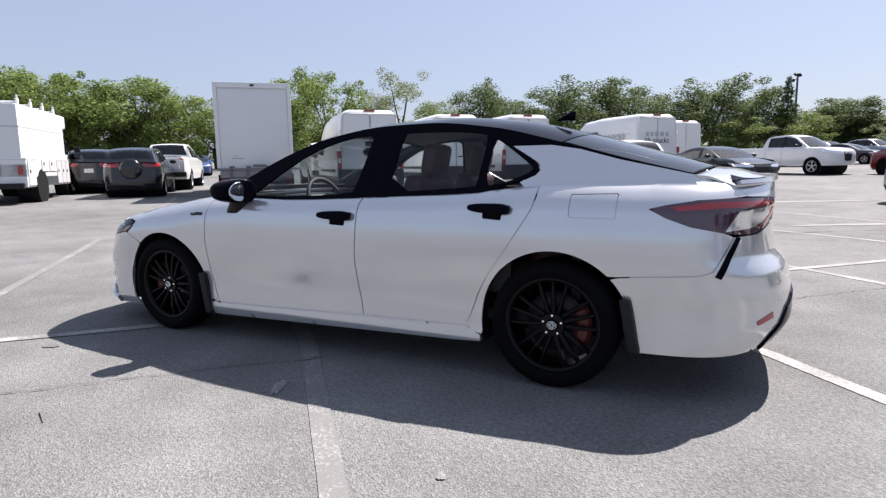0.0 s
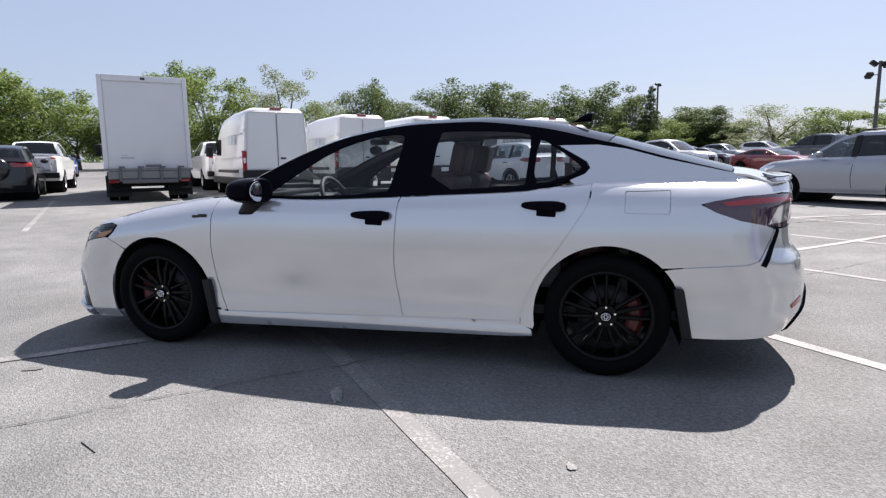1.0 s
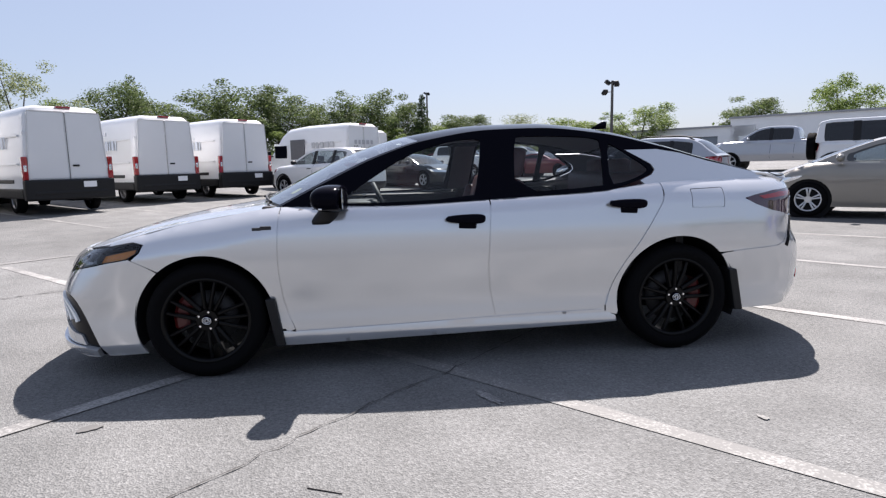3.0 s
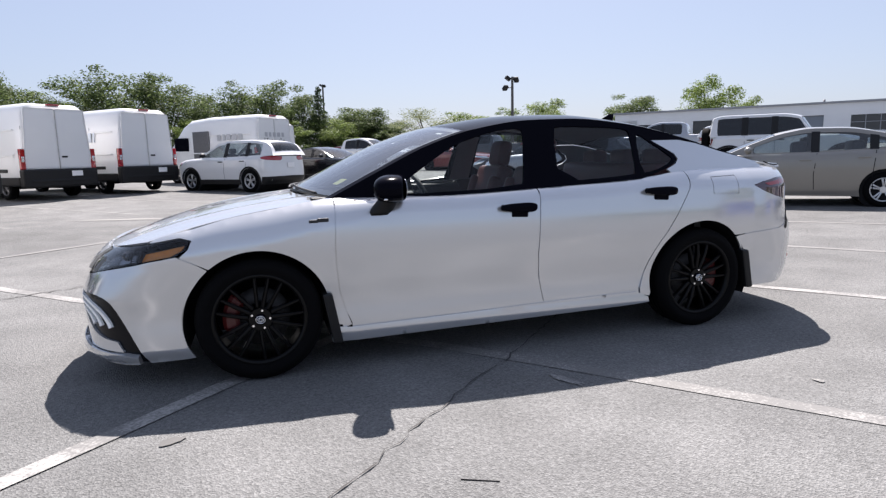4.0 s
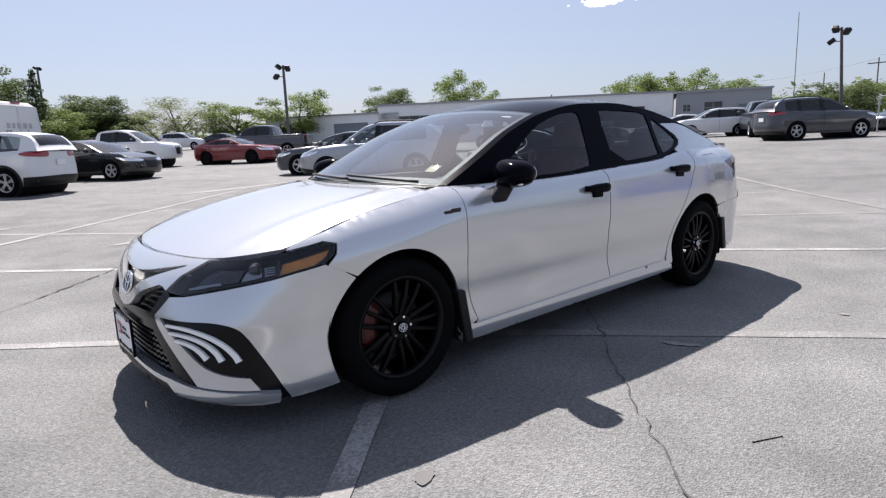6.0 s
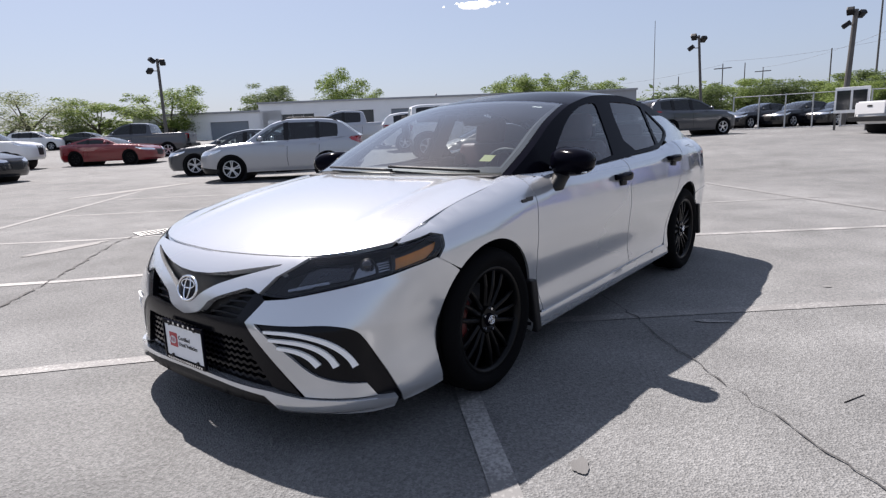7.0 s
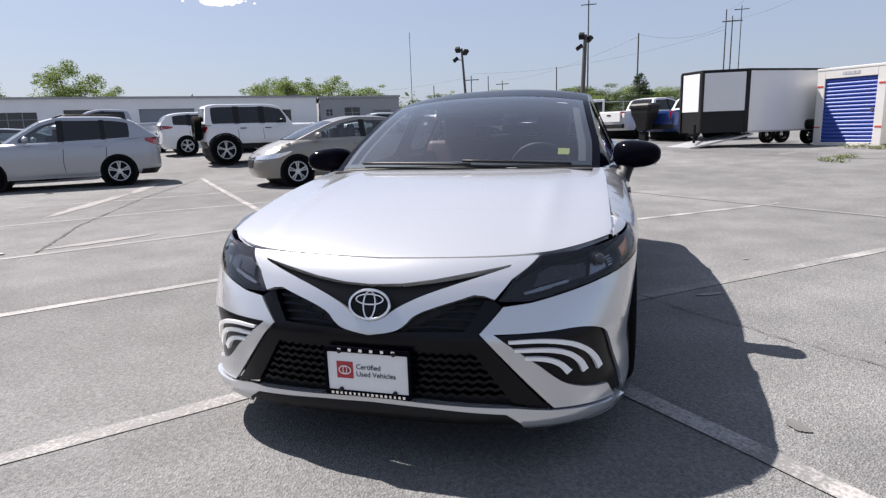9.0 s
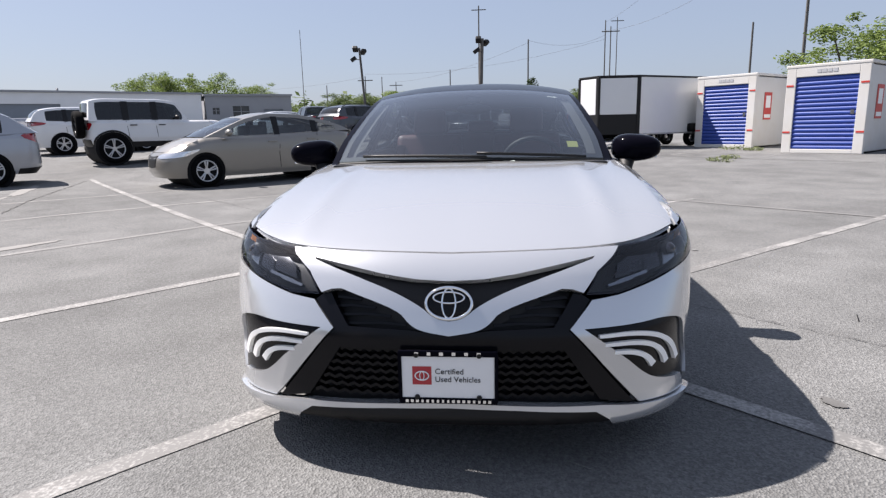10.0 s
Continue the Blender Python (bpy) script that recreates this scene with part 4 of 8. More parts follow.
    bmesh.ops.create_cone(bm, cap_ends=True, segments=16, radius1=0.04, radius2=0.012, depth=0.055, matrix=Matrix.Translation((1.26, 0, 1.445)) @ Matrix.Shear("XY", 4, (0.9, 0.0)) @ Matrix.Diagonal((1.6, 0.6, 1, 1)))
    part("aerial_fin", smooth_all(bm), M_BLACKGLOSS, car)
    # mirrors
    for sgn in (1, -1):
        bm = bmesh.new()
        bmesh.ops.create_uvsphere(bm, u_segments=28, v_segments=18, radius=1.0)
        for v in bm.verts:
            x, y, z = v.co
            f = lambda c, p: math.copysign(abs(c) ** p, c)
            x, y, z = f(x, 0.8), f(y, 0.75), f(z, 0.78)
            x = x if x < 0.55 else 0.55
            v.co = (x * 0.108 - 0.030 * y, -y * 0.128, z * 0.076 * (1 - 0.14 * y))
        bm.transform(Matrix.Translation((-0.675, -0.935, 1.008)))
        foot = bmesh.new()
        rings = []
        for k in range(7):
            t = k / 6
            c = Vector((-0.745 + 0.075 * t, -0.868 - 0.03 * t * t, 0.862 + 0.115 * t))
            a, b = 0.075 - 0.020 * t, 0.032 + 0.022 * t
            rings.append([foot.verts.new(c + Vector((a * math.cos(q), b * math.sin(q), 0))) for q in (2 * math.pi * n / 14 for n in range(14))])
        for p, q in zip(rings, rings[1:]):
            for n in range(14):
                foot.faces.new((p[n], p[(n + 1) % 14], q[(n + 1) % 14], q[n]))
        foot.faces.new(rings[0][::-1])
        foot.faces.new(rings[-1])
        for b in (bm, foot):
            if sgn < 0:
                b.transform(Matrix.Diagonal((1, -1, 1, 1)))
                bmesh.ops.reverse_faces(b, faces=b.faces)
        mir = part("wing_mirror", smooth_all(bm), M_BLACKGLOSS, car, "gloss black door mirror")
        part("mirror_foot", smooth_all(foot), M_BLACKTRIM, mir)
        g = bmesh.new()
        bmesh.ops.create_uvsphere(g, u_segments=24, v_segments=10, radius=1.0, matrix=Matrix.Translation((-0.616, -0.935 * sgn, 1.006)) @ Matrix.Diagonal((0.006, 0.100, 0.062, 1)))
        part("mirror_glass", smooth_all(g), M_CHROME, mir)
        part("turn_strip", boxes((-0.735, -0.975 * sgn, 0.957, 0.02, 0.13, 0.010, 0.004)), M_CLEAR, mir)
        # badge on the wing
        y0 = side(-1.06, 0.85)[1] * sgn
        part("wing_badge", boxes((-1.105, y0 - 0.002 * sgn, 0.846, 0.050, 0.008, 0.018, 0.004), (-1.055, y0 - 0.002 * sgn, 0.851, 0.062, 0.008, 0.022, 0.004)), M_INK, car, "small dark badge")
    # under the skin
    part("underbody", boxes((0.03, 0, 0.30, 4.30, 1.10, 0.22, 0.05), (0.0, 0, 0.27, 1.95, 1.62, 0.17, 0.04), (-2.05, 0, 0.33, 0.42, 1.25, 0.24, 0.05), (2.1, 0, 0.45, 0.5, 1.35, 0.45, 0.06)), M_DARK, car)
    for (cx, cz, r), far in ((FA, -1), (RA, 1)):
        for sgn in (1, -1):
            verts, faces = [], []
            for i in range(25):
                a = radians(-20 + 220 * i / 24)
                for y in (-0.885, -0.52):
                    verts.append((cx + (r + 0.012) * math.cos(a), y * sgn, cz + (r + 0.012) * math.sin(a)))
            for i in range(24):
                faces.append((2 * i, 2 * i + 1, 2 * i + 3, 2 * i + 2))
            k = len(verts)
            verts.append((cx, -0.52 * sgn, cz))
            faces += [(2 * i + 1, k, 2 * i + 3) for i in range(24)]
            part("arch_liner", mesh_of("arch_liner", verts, faces), M_DARK, car)
    for outline, name in ((wing, "inner_wing"), (fdoor, "inner_door"), (rdoor, "inner_door"), (quarter, "inner_quarter")):
        cx = sum(p[0] for p in outline) / len(outline)
        for mirror in (False, True):
            part(name, skin(side, outline, 0.03, off=-0.013, lip=0.0, mirror=mirror), M_WHITE, car)
    part("inner_bonnet", skin(SH.hood, [(-1.0, 0.0), (1.0, 0.0), (1.0, 1.0), (-1.0, 1.0)], 0.1, off=-0.014, lip=0.0, flip=True), M_WHITE, car)
    for name, line, wide in (("seam_backing", [(1.79, 0.609), (2.07, 0.632), (2.118, 0.652), (2.21, 0.807)], 0.05), ("seam_backing", [(-1.700, 0.652), (-1.772, 0.694)], 0.03),
                             ("seam_backing", [(-0.945, 0.246), (-0.965, 0.30), (-0.99, 0.45), (-0.996, 0.588), (-0.996, 0.70), (-0.98, 0.93)], 0.05), ("seam_backing", [(0.255, 0.29), (0.229, 0.45), (0.220, 0.588), (0.226, 0.70), (0.246, 0.95)], 0.05),
                             ("seam_backing", [(0.946, 0.306), (0.99, 0.43), (1.05, 0.551), (1.161, 0.705), (1.254, 0.85), (1.318, 0.97)], 0.05), ("seam_backing", [(-0.92, 0.254), (-0.2, 0.266), (0.26, 0.278), (0.95, 0.288)], 0.05),
                             ("shoulder_backing", [(1.30, 1.035), (1.60, 1.05), (1.86, 1.055), (2.05, 1.055), (2.25, 1.04)], 0.05)):
        both_sides(car, name, side, stroke(line, wide), M_WHITE, off=-0.010, lip=0.0)
    # gutters beside the bonnet
    for sgn in (1, -1):
        edge = []
        for k in range(33):
            a = SH.hood(-1, k / 32)
            if a[0] > -1.93:
                x = max(a[0], -1.72)
                b = side(x, SH.shoulder(x) - 0.006) if a[0] > -1.72 else side(SH.s_at(abs(a[1]) + 0.035, a[2] - 0.008), a[2] - 0.008)
                edge.append(((a[0] - 0.004, (a[1] + 0.02) * sgn, a[2] - 0.006), (a[0], (a[1] + b[1]) / 2 * sgn, (a[2] + b[2]) / 2 - 0.012), (a[0], (b[1] + 0.004) * sgn, b[2] - 0.010)))
        n = len(edge)
        part("bonnet_gutter", mesh_of("bonnet_gutter", [p for row in edge for p in row], [(3 * i + j, 3 * i + j + 1, 3 * i + j + 4, 3 * i + j + 3) for i in range(n - 1) for j in (0, 1)]), M_WHITE, car)
    # cabin
    part("headlining", skin(top, [(-0.1, -0.97), (1.36, -0.97), (1.36, 0.97), (-0.1, 0.97)], 0.08, off=-0.035, lip=0.0, scale=(1, 0.6)), M_LINER, car)
    for sgn in (1, -1):
        part("pillar_trim", skin(top, [(-0.92, 0.86 * sgn), (-0.17, 0.86 * sgn), (-0.17, 0.985 * sgn), (-0.92, 0.985 * sgn)], 0.05, off=-0.035, lip=0.0, scale=(1, 0.65)), M_LINER, car)
        part("pillar_trim", skin(house, [(0.20, 0.99), (0.375, 0.99), (0.42, 1.34), (0.25, 1.34)], 0.06, off=-0.03, lip=0.0, mirror=sgn > 0), M_LINER, car)
        part("door_lining", boxes((-0.30, 0.79 * sgn, 0.70, 1.2, 0.06, 0.50, 0.03), (0.72, 0.79 * sgn, 0.72, 0.9, 0.06, 0.52, 0.03)), M_DASH, car)
    part("cabin_floor", boxes((0.4, 0, 0.33, 2.9, 1.55, 0.05), (1.50, 0, 0.70, 0.05, 1.5, 0.7), (-1.02, 0, 0.66, 0.05, 1.4, 0.52)), M_DASH, car)
    bm = boxes((-0.78, 0, 0.86, 0.46, 1.42, 0.10, 0.04), (-0.60, 0, 0.74, 0.20, 1.40, 0.28, 0.05), (-0.52, -0.37, 0.93, 0.22, 0.36, 0.07, 0.03))
    part("dashboard", smooth_all(bm), M_DASH, car)
    part("centre_screen", boxes((-0.50, 0.0, 0.92, 0.02, 0.25, 0.13, 0.008)), M_BLACKGLOSS, car)
    part("centre_console", boxes((0.0, 0, 0.52, 0.95, 0.22, 0.30, 0.04)), M_DASH, car)
    bm = bmesh.new()
    wm = Matrix.Translation((-0.36, -0.37, 0.90)) @ Matrix.Rotation(radians(-25), 4, "Y") @ Matrix.Rotation(radians(90), 4, "Z")
    ring(bm, (0, 0, 0), 0.185, 0.185, 0.016, 32, wm)
    for a in (0, 180, 270):
        rod(bm, wm @ Vector((0, 0, 0)), wm @ Vector((0.18 * math.cos(radians(a)), 0, 0.18 * math.sin(radians(a)))), 0.022, 0.016, 8)
    rod(bm, wm @ Vector((0, 0.03, 0)), wm @ Vector((0, -0.03, 0)), 0.07, 0.06, 16)
    rod(bm, wm @ Vector((0, 0, 0)), (-0.62, -0.37, 0.80), 0.035, 0.04, 10)
    part("steering_wheel", smooth_all(bm), M_DASH, car)
    bm = bmesh.new()
    bmesh.ops.create_uvsphere(bm, u_segments=18, v_segments=10, radius=1.0, matrix=Matrix.Translation((-0.22, 0.0, 1.255)) @ Matrix.Diagonal((0.025, 0.115, 0.035, 1)))
    rod(bm, (-0.22, 0, 1.26), (-0.22, 0, 1.33), 0.012)
    box(bm, Matrix.Translation((-0.19, 0, 1.315)), (0.12, 0.10, 0.04), 0.015)
    part("inside_mirror", smooth_all(bm), M_DASH, car)
    def seat_bm(w):
        bm = bmesh.new()
        box(bm, Matrix.Translation((0.0, 0, 0.50)) @ Matrix.Rotation(radians(-6), 4, "Y"), (0.52, w, 0.16), 0.05, 3)
        box(bm, Matrix.Translation((0.30, 0, 0.80)) @ Matrix.Rotation(radians(18), 4, "Y"), (0.13, w, 0.60), 0.05, 3)
        for s2 in (-1, 1):
            box(bm, Matrix.Translation((0.245, s2 * (w / 2 - 0.04), 0.78)) @ Matrix.Rotation(radians(18), 4, "Y"), (0.13, 0.08, 0.48), 0.035, 3)
        return smooth_all(bm)
    def rest_bm():
        bm = bmesh.new()
        box(bm, Matrix.Translation((0.425, 0, 1.185)) @ Matrix.Rotation(radians(12), 4, "Y"), (0.10, 0.25, 0.20), 0.045, 3)
        for s2 in (-0.06, 0.06):
            rod(bm, (0.415, s2, 1.10), (0.40, s2, 1.02), 0.007)
        return smooth_all(bm)
    for y in (-0.37, 0.37):
        st = part("front_seat", seat_bm(0.50), M_LEATHER, car, "dark red leather front seat")
        st.location = (0.08, y, 0.0)
        part("head_restraint", rest_bm(), M_LEATHER, st)
    rs = part("rear_seat", smooth_all(boxes((0.98, 0, 0.52, 0.50, 1.36, 0.18, 0.05), (1.32, 0, 0.80, 0.20, 1.36, 0.60, 0.06))), M_LEATHER, car, "dark red leather rear bench")
    for y in (-0.42, 0.0, 0.42):
        h = part("head_restraint", smooth_all(boxes((1.40, y, 1.13, 0.12, 0.24, 0.14, 0.045))), M_LEATHER, rs)
    # made extra wide to block sun leaking out below the rear pillars
    part("parcel_shelf", boxes((1.66, 0, 0.985, 0.70, 1.62, 0.03)), M_DASH, car)
    # card and stickers behind the windscreen
    bm = bmesh.new()
    box(bm, Matrix.Translation((-0.72, -0.20, 0.925)) @ Matrix.Rotation(radians(-14), 4, "Y") @ Matrix.Rotation(radians(25), 4, "Z"), (0.10, 0.16, 0.004))
    part("paper_card", bm, M_PAPER, car, "white paper card lying on the dashboard")
    part("windscreen_sticker", skin(top, [(-0.868, -0.79), (-0.812, -0.79), (-0.812, -0.71), (-0.868, -0.71)], 0.03, off=-0.010, lip=0.0, scale=(1, 0.65)), M_YELLOW, car, "yellow inspection sticker")
    part("roof_sticker", skin(top, [(-0.235, -0.80), (-0.215, -0.80), (-0.215, -0.71), (-0.235, -0.71)], 0.02, off=-0.010, lip=0.0, scale=(1, 0.65)), M_PAPER, car)
    for y0, y1 in ((-0.10, 0.55), (-0.60, -0.05)):
        pts = [Vector(top(-0.985 + 0.03 * (k / 8) , (y0 + (y1 - y0) * k / 8) / 0.74)) + Vector((-0.01, 0, 0.012)) for k in range(9)]
        part("wiper", tube(pts, 0.008), M_BLACKTRIM, car)
    # oval badge and number plate
    bm = bmesh.new()
    bm_m = Matrix.Translation((-2.362, 0.0, 0.588)) @ Matrix.Rotation(radians(90), 4, "Z") @ Matrix.Rotation(radians(18), 4, "X")
    ring(bm, (0, 0, 0), 0.074, 0.051, 0.0055, 40, bm_m)
    ring(bm, (0, 0, 0), 0.022, 0.048, 0.0035, 32, bm_m)
    ring(bm, (0, 0, 0.018), 0.050, 0.018, 0.0035, 32, bm_m)
    badge = part("front_badge", bm, M_CHROME, car, "oval chrome badge")
    bm = bmesh.new()
    bmesh.ops.create_uvsphere(bm, u_segments=28, v_segments=12, radius=1.0, matrix=bm_m @ Matrix.Translation((0, -0.007, 0)) @ Matrix.Diagonal((0.074, 0.006, 0.051, 1)))
    part("badge_back", smooth_all(bm), M_PIANO, badge)
    X = -2.402
    plate = part("number_plate", boxes((X, 0.004, 0.352, 0.006, 0.300, 0.150, 0.002)), M_PLATE, car, "white dealer plate in a black and chrome frame")
    fr = boxes((X - 0.002, 0.004, 0.433, 0.012, 0.318, 0.020, 0.004), (X - 0.002, 0.004, 0.272, 0.012, 0.318, 0.020, 0.004), (X - 0.002, 0.160, 0.352, 0.012, 0.012, 0.170, 0.004), (X - 0.002, -0.152, 0.352, 0.012, 0.012, 0.170, 0.004))
    part("plate_frame", fr, M_BLACKGLOSS, plate)
    rnd = random.Random(4)
    for z, n, w, h in ((0.434, 6, 0.016, 0.011), (0.272, 17, 0.010, 0.010)):
        for i in range(n):
            y = 0.004 - (i - (n - 1) / 2) * (0.24 / n if n < 10 else 0.285 / n)
            part("frame_mark", boxes((X - 0.0085, y, z, 0.002, w * rnd.uniform(0.7, 1.0), h)), M_CHROME, plate)
    part("plate_patch", boxes((X - 0.0035, 0.088, 0.358, 0.002, 0.062, 0.062)), M_PLATERED, plate)
    bm = bmesh.new()
    pm = Matrix.Translation((X - 0.006, 0.088, 0.358)) @ Matrix.Rotation(radians(90), 4, "Z")
    ring(bm, (0, 0, 0), 0.022, 0.015, 0.0022, 24, pm)
    ring(bm, (0, 0, 0), 0.007, 0.014, 0.0016, 20, pm)
    part("patch_emblem", bm, M_PLATE, plate)
    for word, z in (("Certified", 0.364), ("Used Vehicles", 0.337)):
        cu = bpy.data.curves.new("plate_word", "FONT")
        cu.body, cu.size, cu.extrude = word, 0.026, 0.0006
        tx = new("plate_word", cu)
        tx.parent = plate
        tx.matrix_local = Matrix.Translation((X - 0.0042, 0.046, z)) @ Matrix.Rotation(radians(-90), 4, "Z") @ Matrix.Rotation(radians(90), 4, "X")
        cu.materials.append(M_INK)
    for y, z in ((0.105, 0.428), (-0.097, 0.428), (0.105, 0.284), (-0.097, 0.284)):
        part("plate_bolt", rod(bmesh.new(), (X - 0.003, y, z), (X - 0.010, y, z), 0.009, 0.008, 10), M_BLACKTRIM, plate)
    # wheels
    for x in (-1.4125, 1.4125):
        for sgn in (1, -1):
            m = Matrix.Translation((x, -0.800 * sgn, 0.333)) @ (Matrix() if sgn > 0 else Matrix.Rotation(math.pi, 4, "Z"))
            m = m @ Matrix.Rotation(radians(14 if x < 0 else 0), 4, "Y")
            wheel_thing(car, m, caliper_side=(-1 if x < 0 else 1) * (1 if sgn > 0 else -1))
    return car


sedan()


# ---- parking lines and ground marks ----
def bay_line(c, a, b, w=0.105):
    """A line x + y = c, between x - y = a and x - y = b."""
    return strip("parking_line", [((c + a) / 2, (c - a) / 2), ((c + b) / 2, (c - b) / 2)], w, M_OLDPAINT, ragged=0.004, seed=int(c * 10))


def cross_line(d, a, b, w=0.105):
    """A line x - y = d, between x + y = a and x + y = b."""
    return strip("parking_line", [((a + d) / 2, (a - d) / 2), ((b + d) / 2, (b - d) / 2)], w, M_OLDPAINT, lift=0.006, ragged=0.004, seed=int(d * 10 + 3))


def painted(pts, w=0.105, lift=0.004, seed=0):
    """A painted line that wanders as the striping machine did."""
    return strip("parking_line", pts, w, M_OLDPAINT if seed in (3, 4) else M_PAINT, lift=lift, ragged=0.005, seed=seed)


painted([(-5.1, 3.75), (-2.95, 1.64), (-1.98, 0.80), (-0.33, -0.70), (1.05, -2.26), (2.44, -3.85), (3.3, -4.83)], seed=1)
painted([(-3.4, 5.38), (-3.08, 5.10), (-1.61, 3.63), (0.2, 2.13), (2.45, 0.16), (3.63, -1.27), (4.41, -2.24), (5.1, -3.1)], seed=2)
painted([(-3.2, 8.95), (-1.41, 7.03), (-0.46, 6.0), (0.67, 5.05), (2.8, 3.53), (4.25, 2.05), (5.2, 0.80), (6.17, -0.37), (7.0, -1.35)], seed=3)
painted([(0.3, 9.2), (2.65, 7.1), (3.8, 6.25), (4.75, 5.3), (6.5, 3.4), (8.5, 1.2)], seed=4)
painted([(-6.3, -5.65), (-2.2, -1.5), (-1.6, -0.9), (3.1, 3.65), (8.4, 8.75), (9.3, 9.6)], lift=0.006, seed=5)
bay_line(-1.05, -10.2, -19.0)
bay_line(13.2, 7.7, -9.0)
bay_line(-4.68, 7.7, -9.6)
bay_line(-4.4, -12.5, -25.0)
bay_line(2.6, -14.0, -24.0)
bay_line(6.2, -14.0, -24.0)
bay_line(10.0, -14.0, -24.0)
cross_line(7.75, -6.0, 14.0)
cross_line(-9.3, -2.0, 16.0)
for c in (6.0, 9.6, 13.2):
    bay_line(c, 20.5, 27.0)
cross_line(20.0, 2.0, 16.0)

M_CRACK = mat("crack_shadow", (0.05, 0.048, 0.046), 0.9, vary=0.4, scale=20)
M_PATCH = mat("pale_worn_patch", (0.205, 0.20, 0.192), 0.9, vary=0.25, scale=9, bump=0.4, grain=120)
M_OIL = mat("oil_stain", (0.105, 0.103, 0.10), 0.8, vary=0.35, scale=14, bump=0.4, grain=190)


def crack(pts, w, seed, mat_=None, label="thin dark crack in the asphalt"):
    rnd = random.Random(seed)
    line = []
    for (x0, y0), (x1, y1) in zip(pts, pts[1:]):
        n = max(2, int(math.hypot(x1 - x0, y1 - y0) / 0.06))
        line += [(x0 + (x1 - x0) * k / n + rnd.gauss(0, 0.010), y0 + (y1 - y0) * k / n + rnd.gauss(0, 0.010)) for k in range(n)]
    verts, faces = [], []
    for i, (x, y) in enumerate(line):
        ww = w * rnd.choice((0.25, 0.5, 0.8, 1.0, 1.3))
        verts += [(x - ww * 0.35, y + ww * 0.35, rise(x, y) + 0.0075), (x + ww * 0.35, y - ww * 0.35, rise(x, y) + 0.0075)]
    for i in range(len(line) - 1):
        faces.append((2 * i, 2 * i + 1, 2 * i + 3, 2 * i + 2))
    ob = part("crack", mesh_of("crack", verts, faces, False), mat_ or M_CRACK)
    return tagged(ob, label, "crack", kind="structure")


crack([(-2.6, -3.6), (-1.14, -2.12), (-0.5, -1.45), (0.0, -1.0), (1.3, 0.35), (2.72, 1.87), (3.56, 2.70), (6.0, 5.2)], 0.008, 1)
crack([(0.0, 5.75), (-0.35, 5.52), (-1.39, 4.17), (-1.84, 3.59), (-2.9, 2.4), (-4.2, 1.6)], 0.024, 3)
crack([(0.7, 5.2), (2.4, 6.4), (5.4, 8.0), (9.0, 9.5)], 0.03, 4)


def blot(x, y, rx, ry, turn, material, name, label, seed, lift=0.006):
    rnd = random.Random(seed)
    verts = [(x, y, rise(x, y) + lift)]
    n = 26
    for i in range(n):
        a = 2 * math.pi * i / n
        k = rnd.uniform(0.75, 1.1)
        px, py = rx * k * math.cos(a), ry * k * math.sin(a)
        c, s = math.cos(turn), math.sin(turn)
        vx, vy = x + px * c - py * s, y + px * s + py * c
        verts.append((vx, vy, rise(vx, vy) + lift))
    ob = part(name, mesh_of(name, verts, [(0, 1 + i, 1 + (i + 1) % n) for i in range(n)], False), material)
    return tagged(ob, label, "stain", kind="structure")


blot(0.10, -1.475, 0.032, 0.115, radians(28), M_PAINT, "paint_fleck", "pale paint fleck on the asphalt", 1)
blot(-1.80, -1.52, 0.055, 0.035, 0.4, M_OIL, "oil_stain", "dark oil stain on the asphalt", 2)
blot(-2.32, -0.43, 0.05, 0.006, 1.0, M_PAINT, "scratch_mark", "thin pale scratch on the asphalt", 3)
blot(1.29, -1.93, 0.02, 0.03, 0.3, M_PAINT, "pale_fleck", "small pale fleck", 4)
for k, (x, y, rx, ry, a) in enumerate(((-0.9, 5.6, 0.55, 0.12, 0.2), (1.4, 5.0, 0.7, 0.10, -0.5), (4.5, 8.3, 1.6, 0.14, 0.4), (7.0, 9.4, 1.2, 0.15, 0.5), (3.4, 13.0, 2.0, 0.2, 0.3), (-3.5, 9.0, 1.6, 0.16, -0.2))):
    blot(x, y, rx, ry, a, M_PATCH, "worn_patch", "pale worn patch of asphalt", 20 + k)


M_GRATE = mat("worn_grate_steel", (0.36, 0.35, 0.33), 0.6, 0.3, vary=0.2, scale=14)


def drain():
    m = Matrix.Translation((0.33, 5.76, rise(0.33, 5.76))) @ Matrix.Rotation(radians(-12), 4, "Z") @ Matrix.Scale(0.64, 4)
    d = thing("storm_drain", m, "pale steel storm drain grate set in the asphalt", "drain")
    part("frame", boxes((0, 0.30, 0.012, 0.94, 0.06, 0.024), (0, -0.30, 0.012, 0.94, 0.06, 0.024), (0.44, 0, 0.012, 0.06, 0.54, 0.024), (-0.44, 0, 0.012, 0.06, 0.54, 0.024)), M_GRATE, d)
    # thin dark sheet stands for the shade in the hollow below the bars
    part("pit_shade", boxes((0, 0, 0.006, 0.84, 0.55, 0.004)), M_DARK, d)
    for k in range(9):
        part("grate_bar", boxes((-0.37 + 0.0925 * k, 0, 0.016, 0.032, 0.55, 0.02)), M_GRATE, d)
    for y in (-0.1, 0.1):
        part("grate_bar", boxes((0, y, 0.018, 0.82, 0.03, 0.02)), M_GRATE, d)


drain()
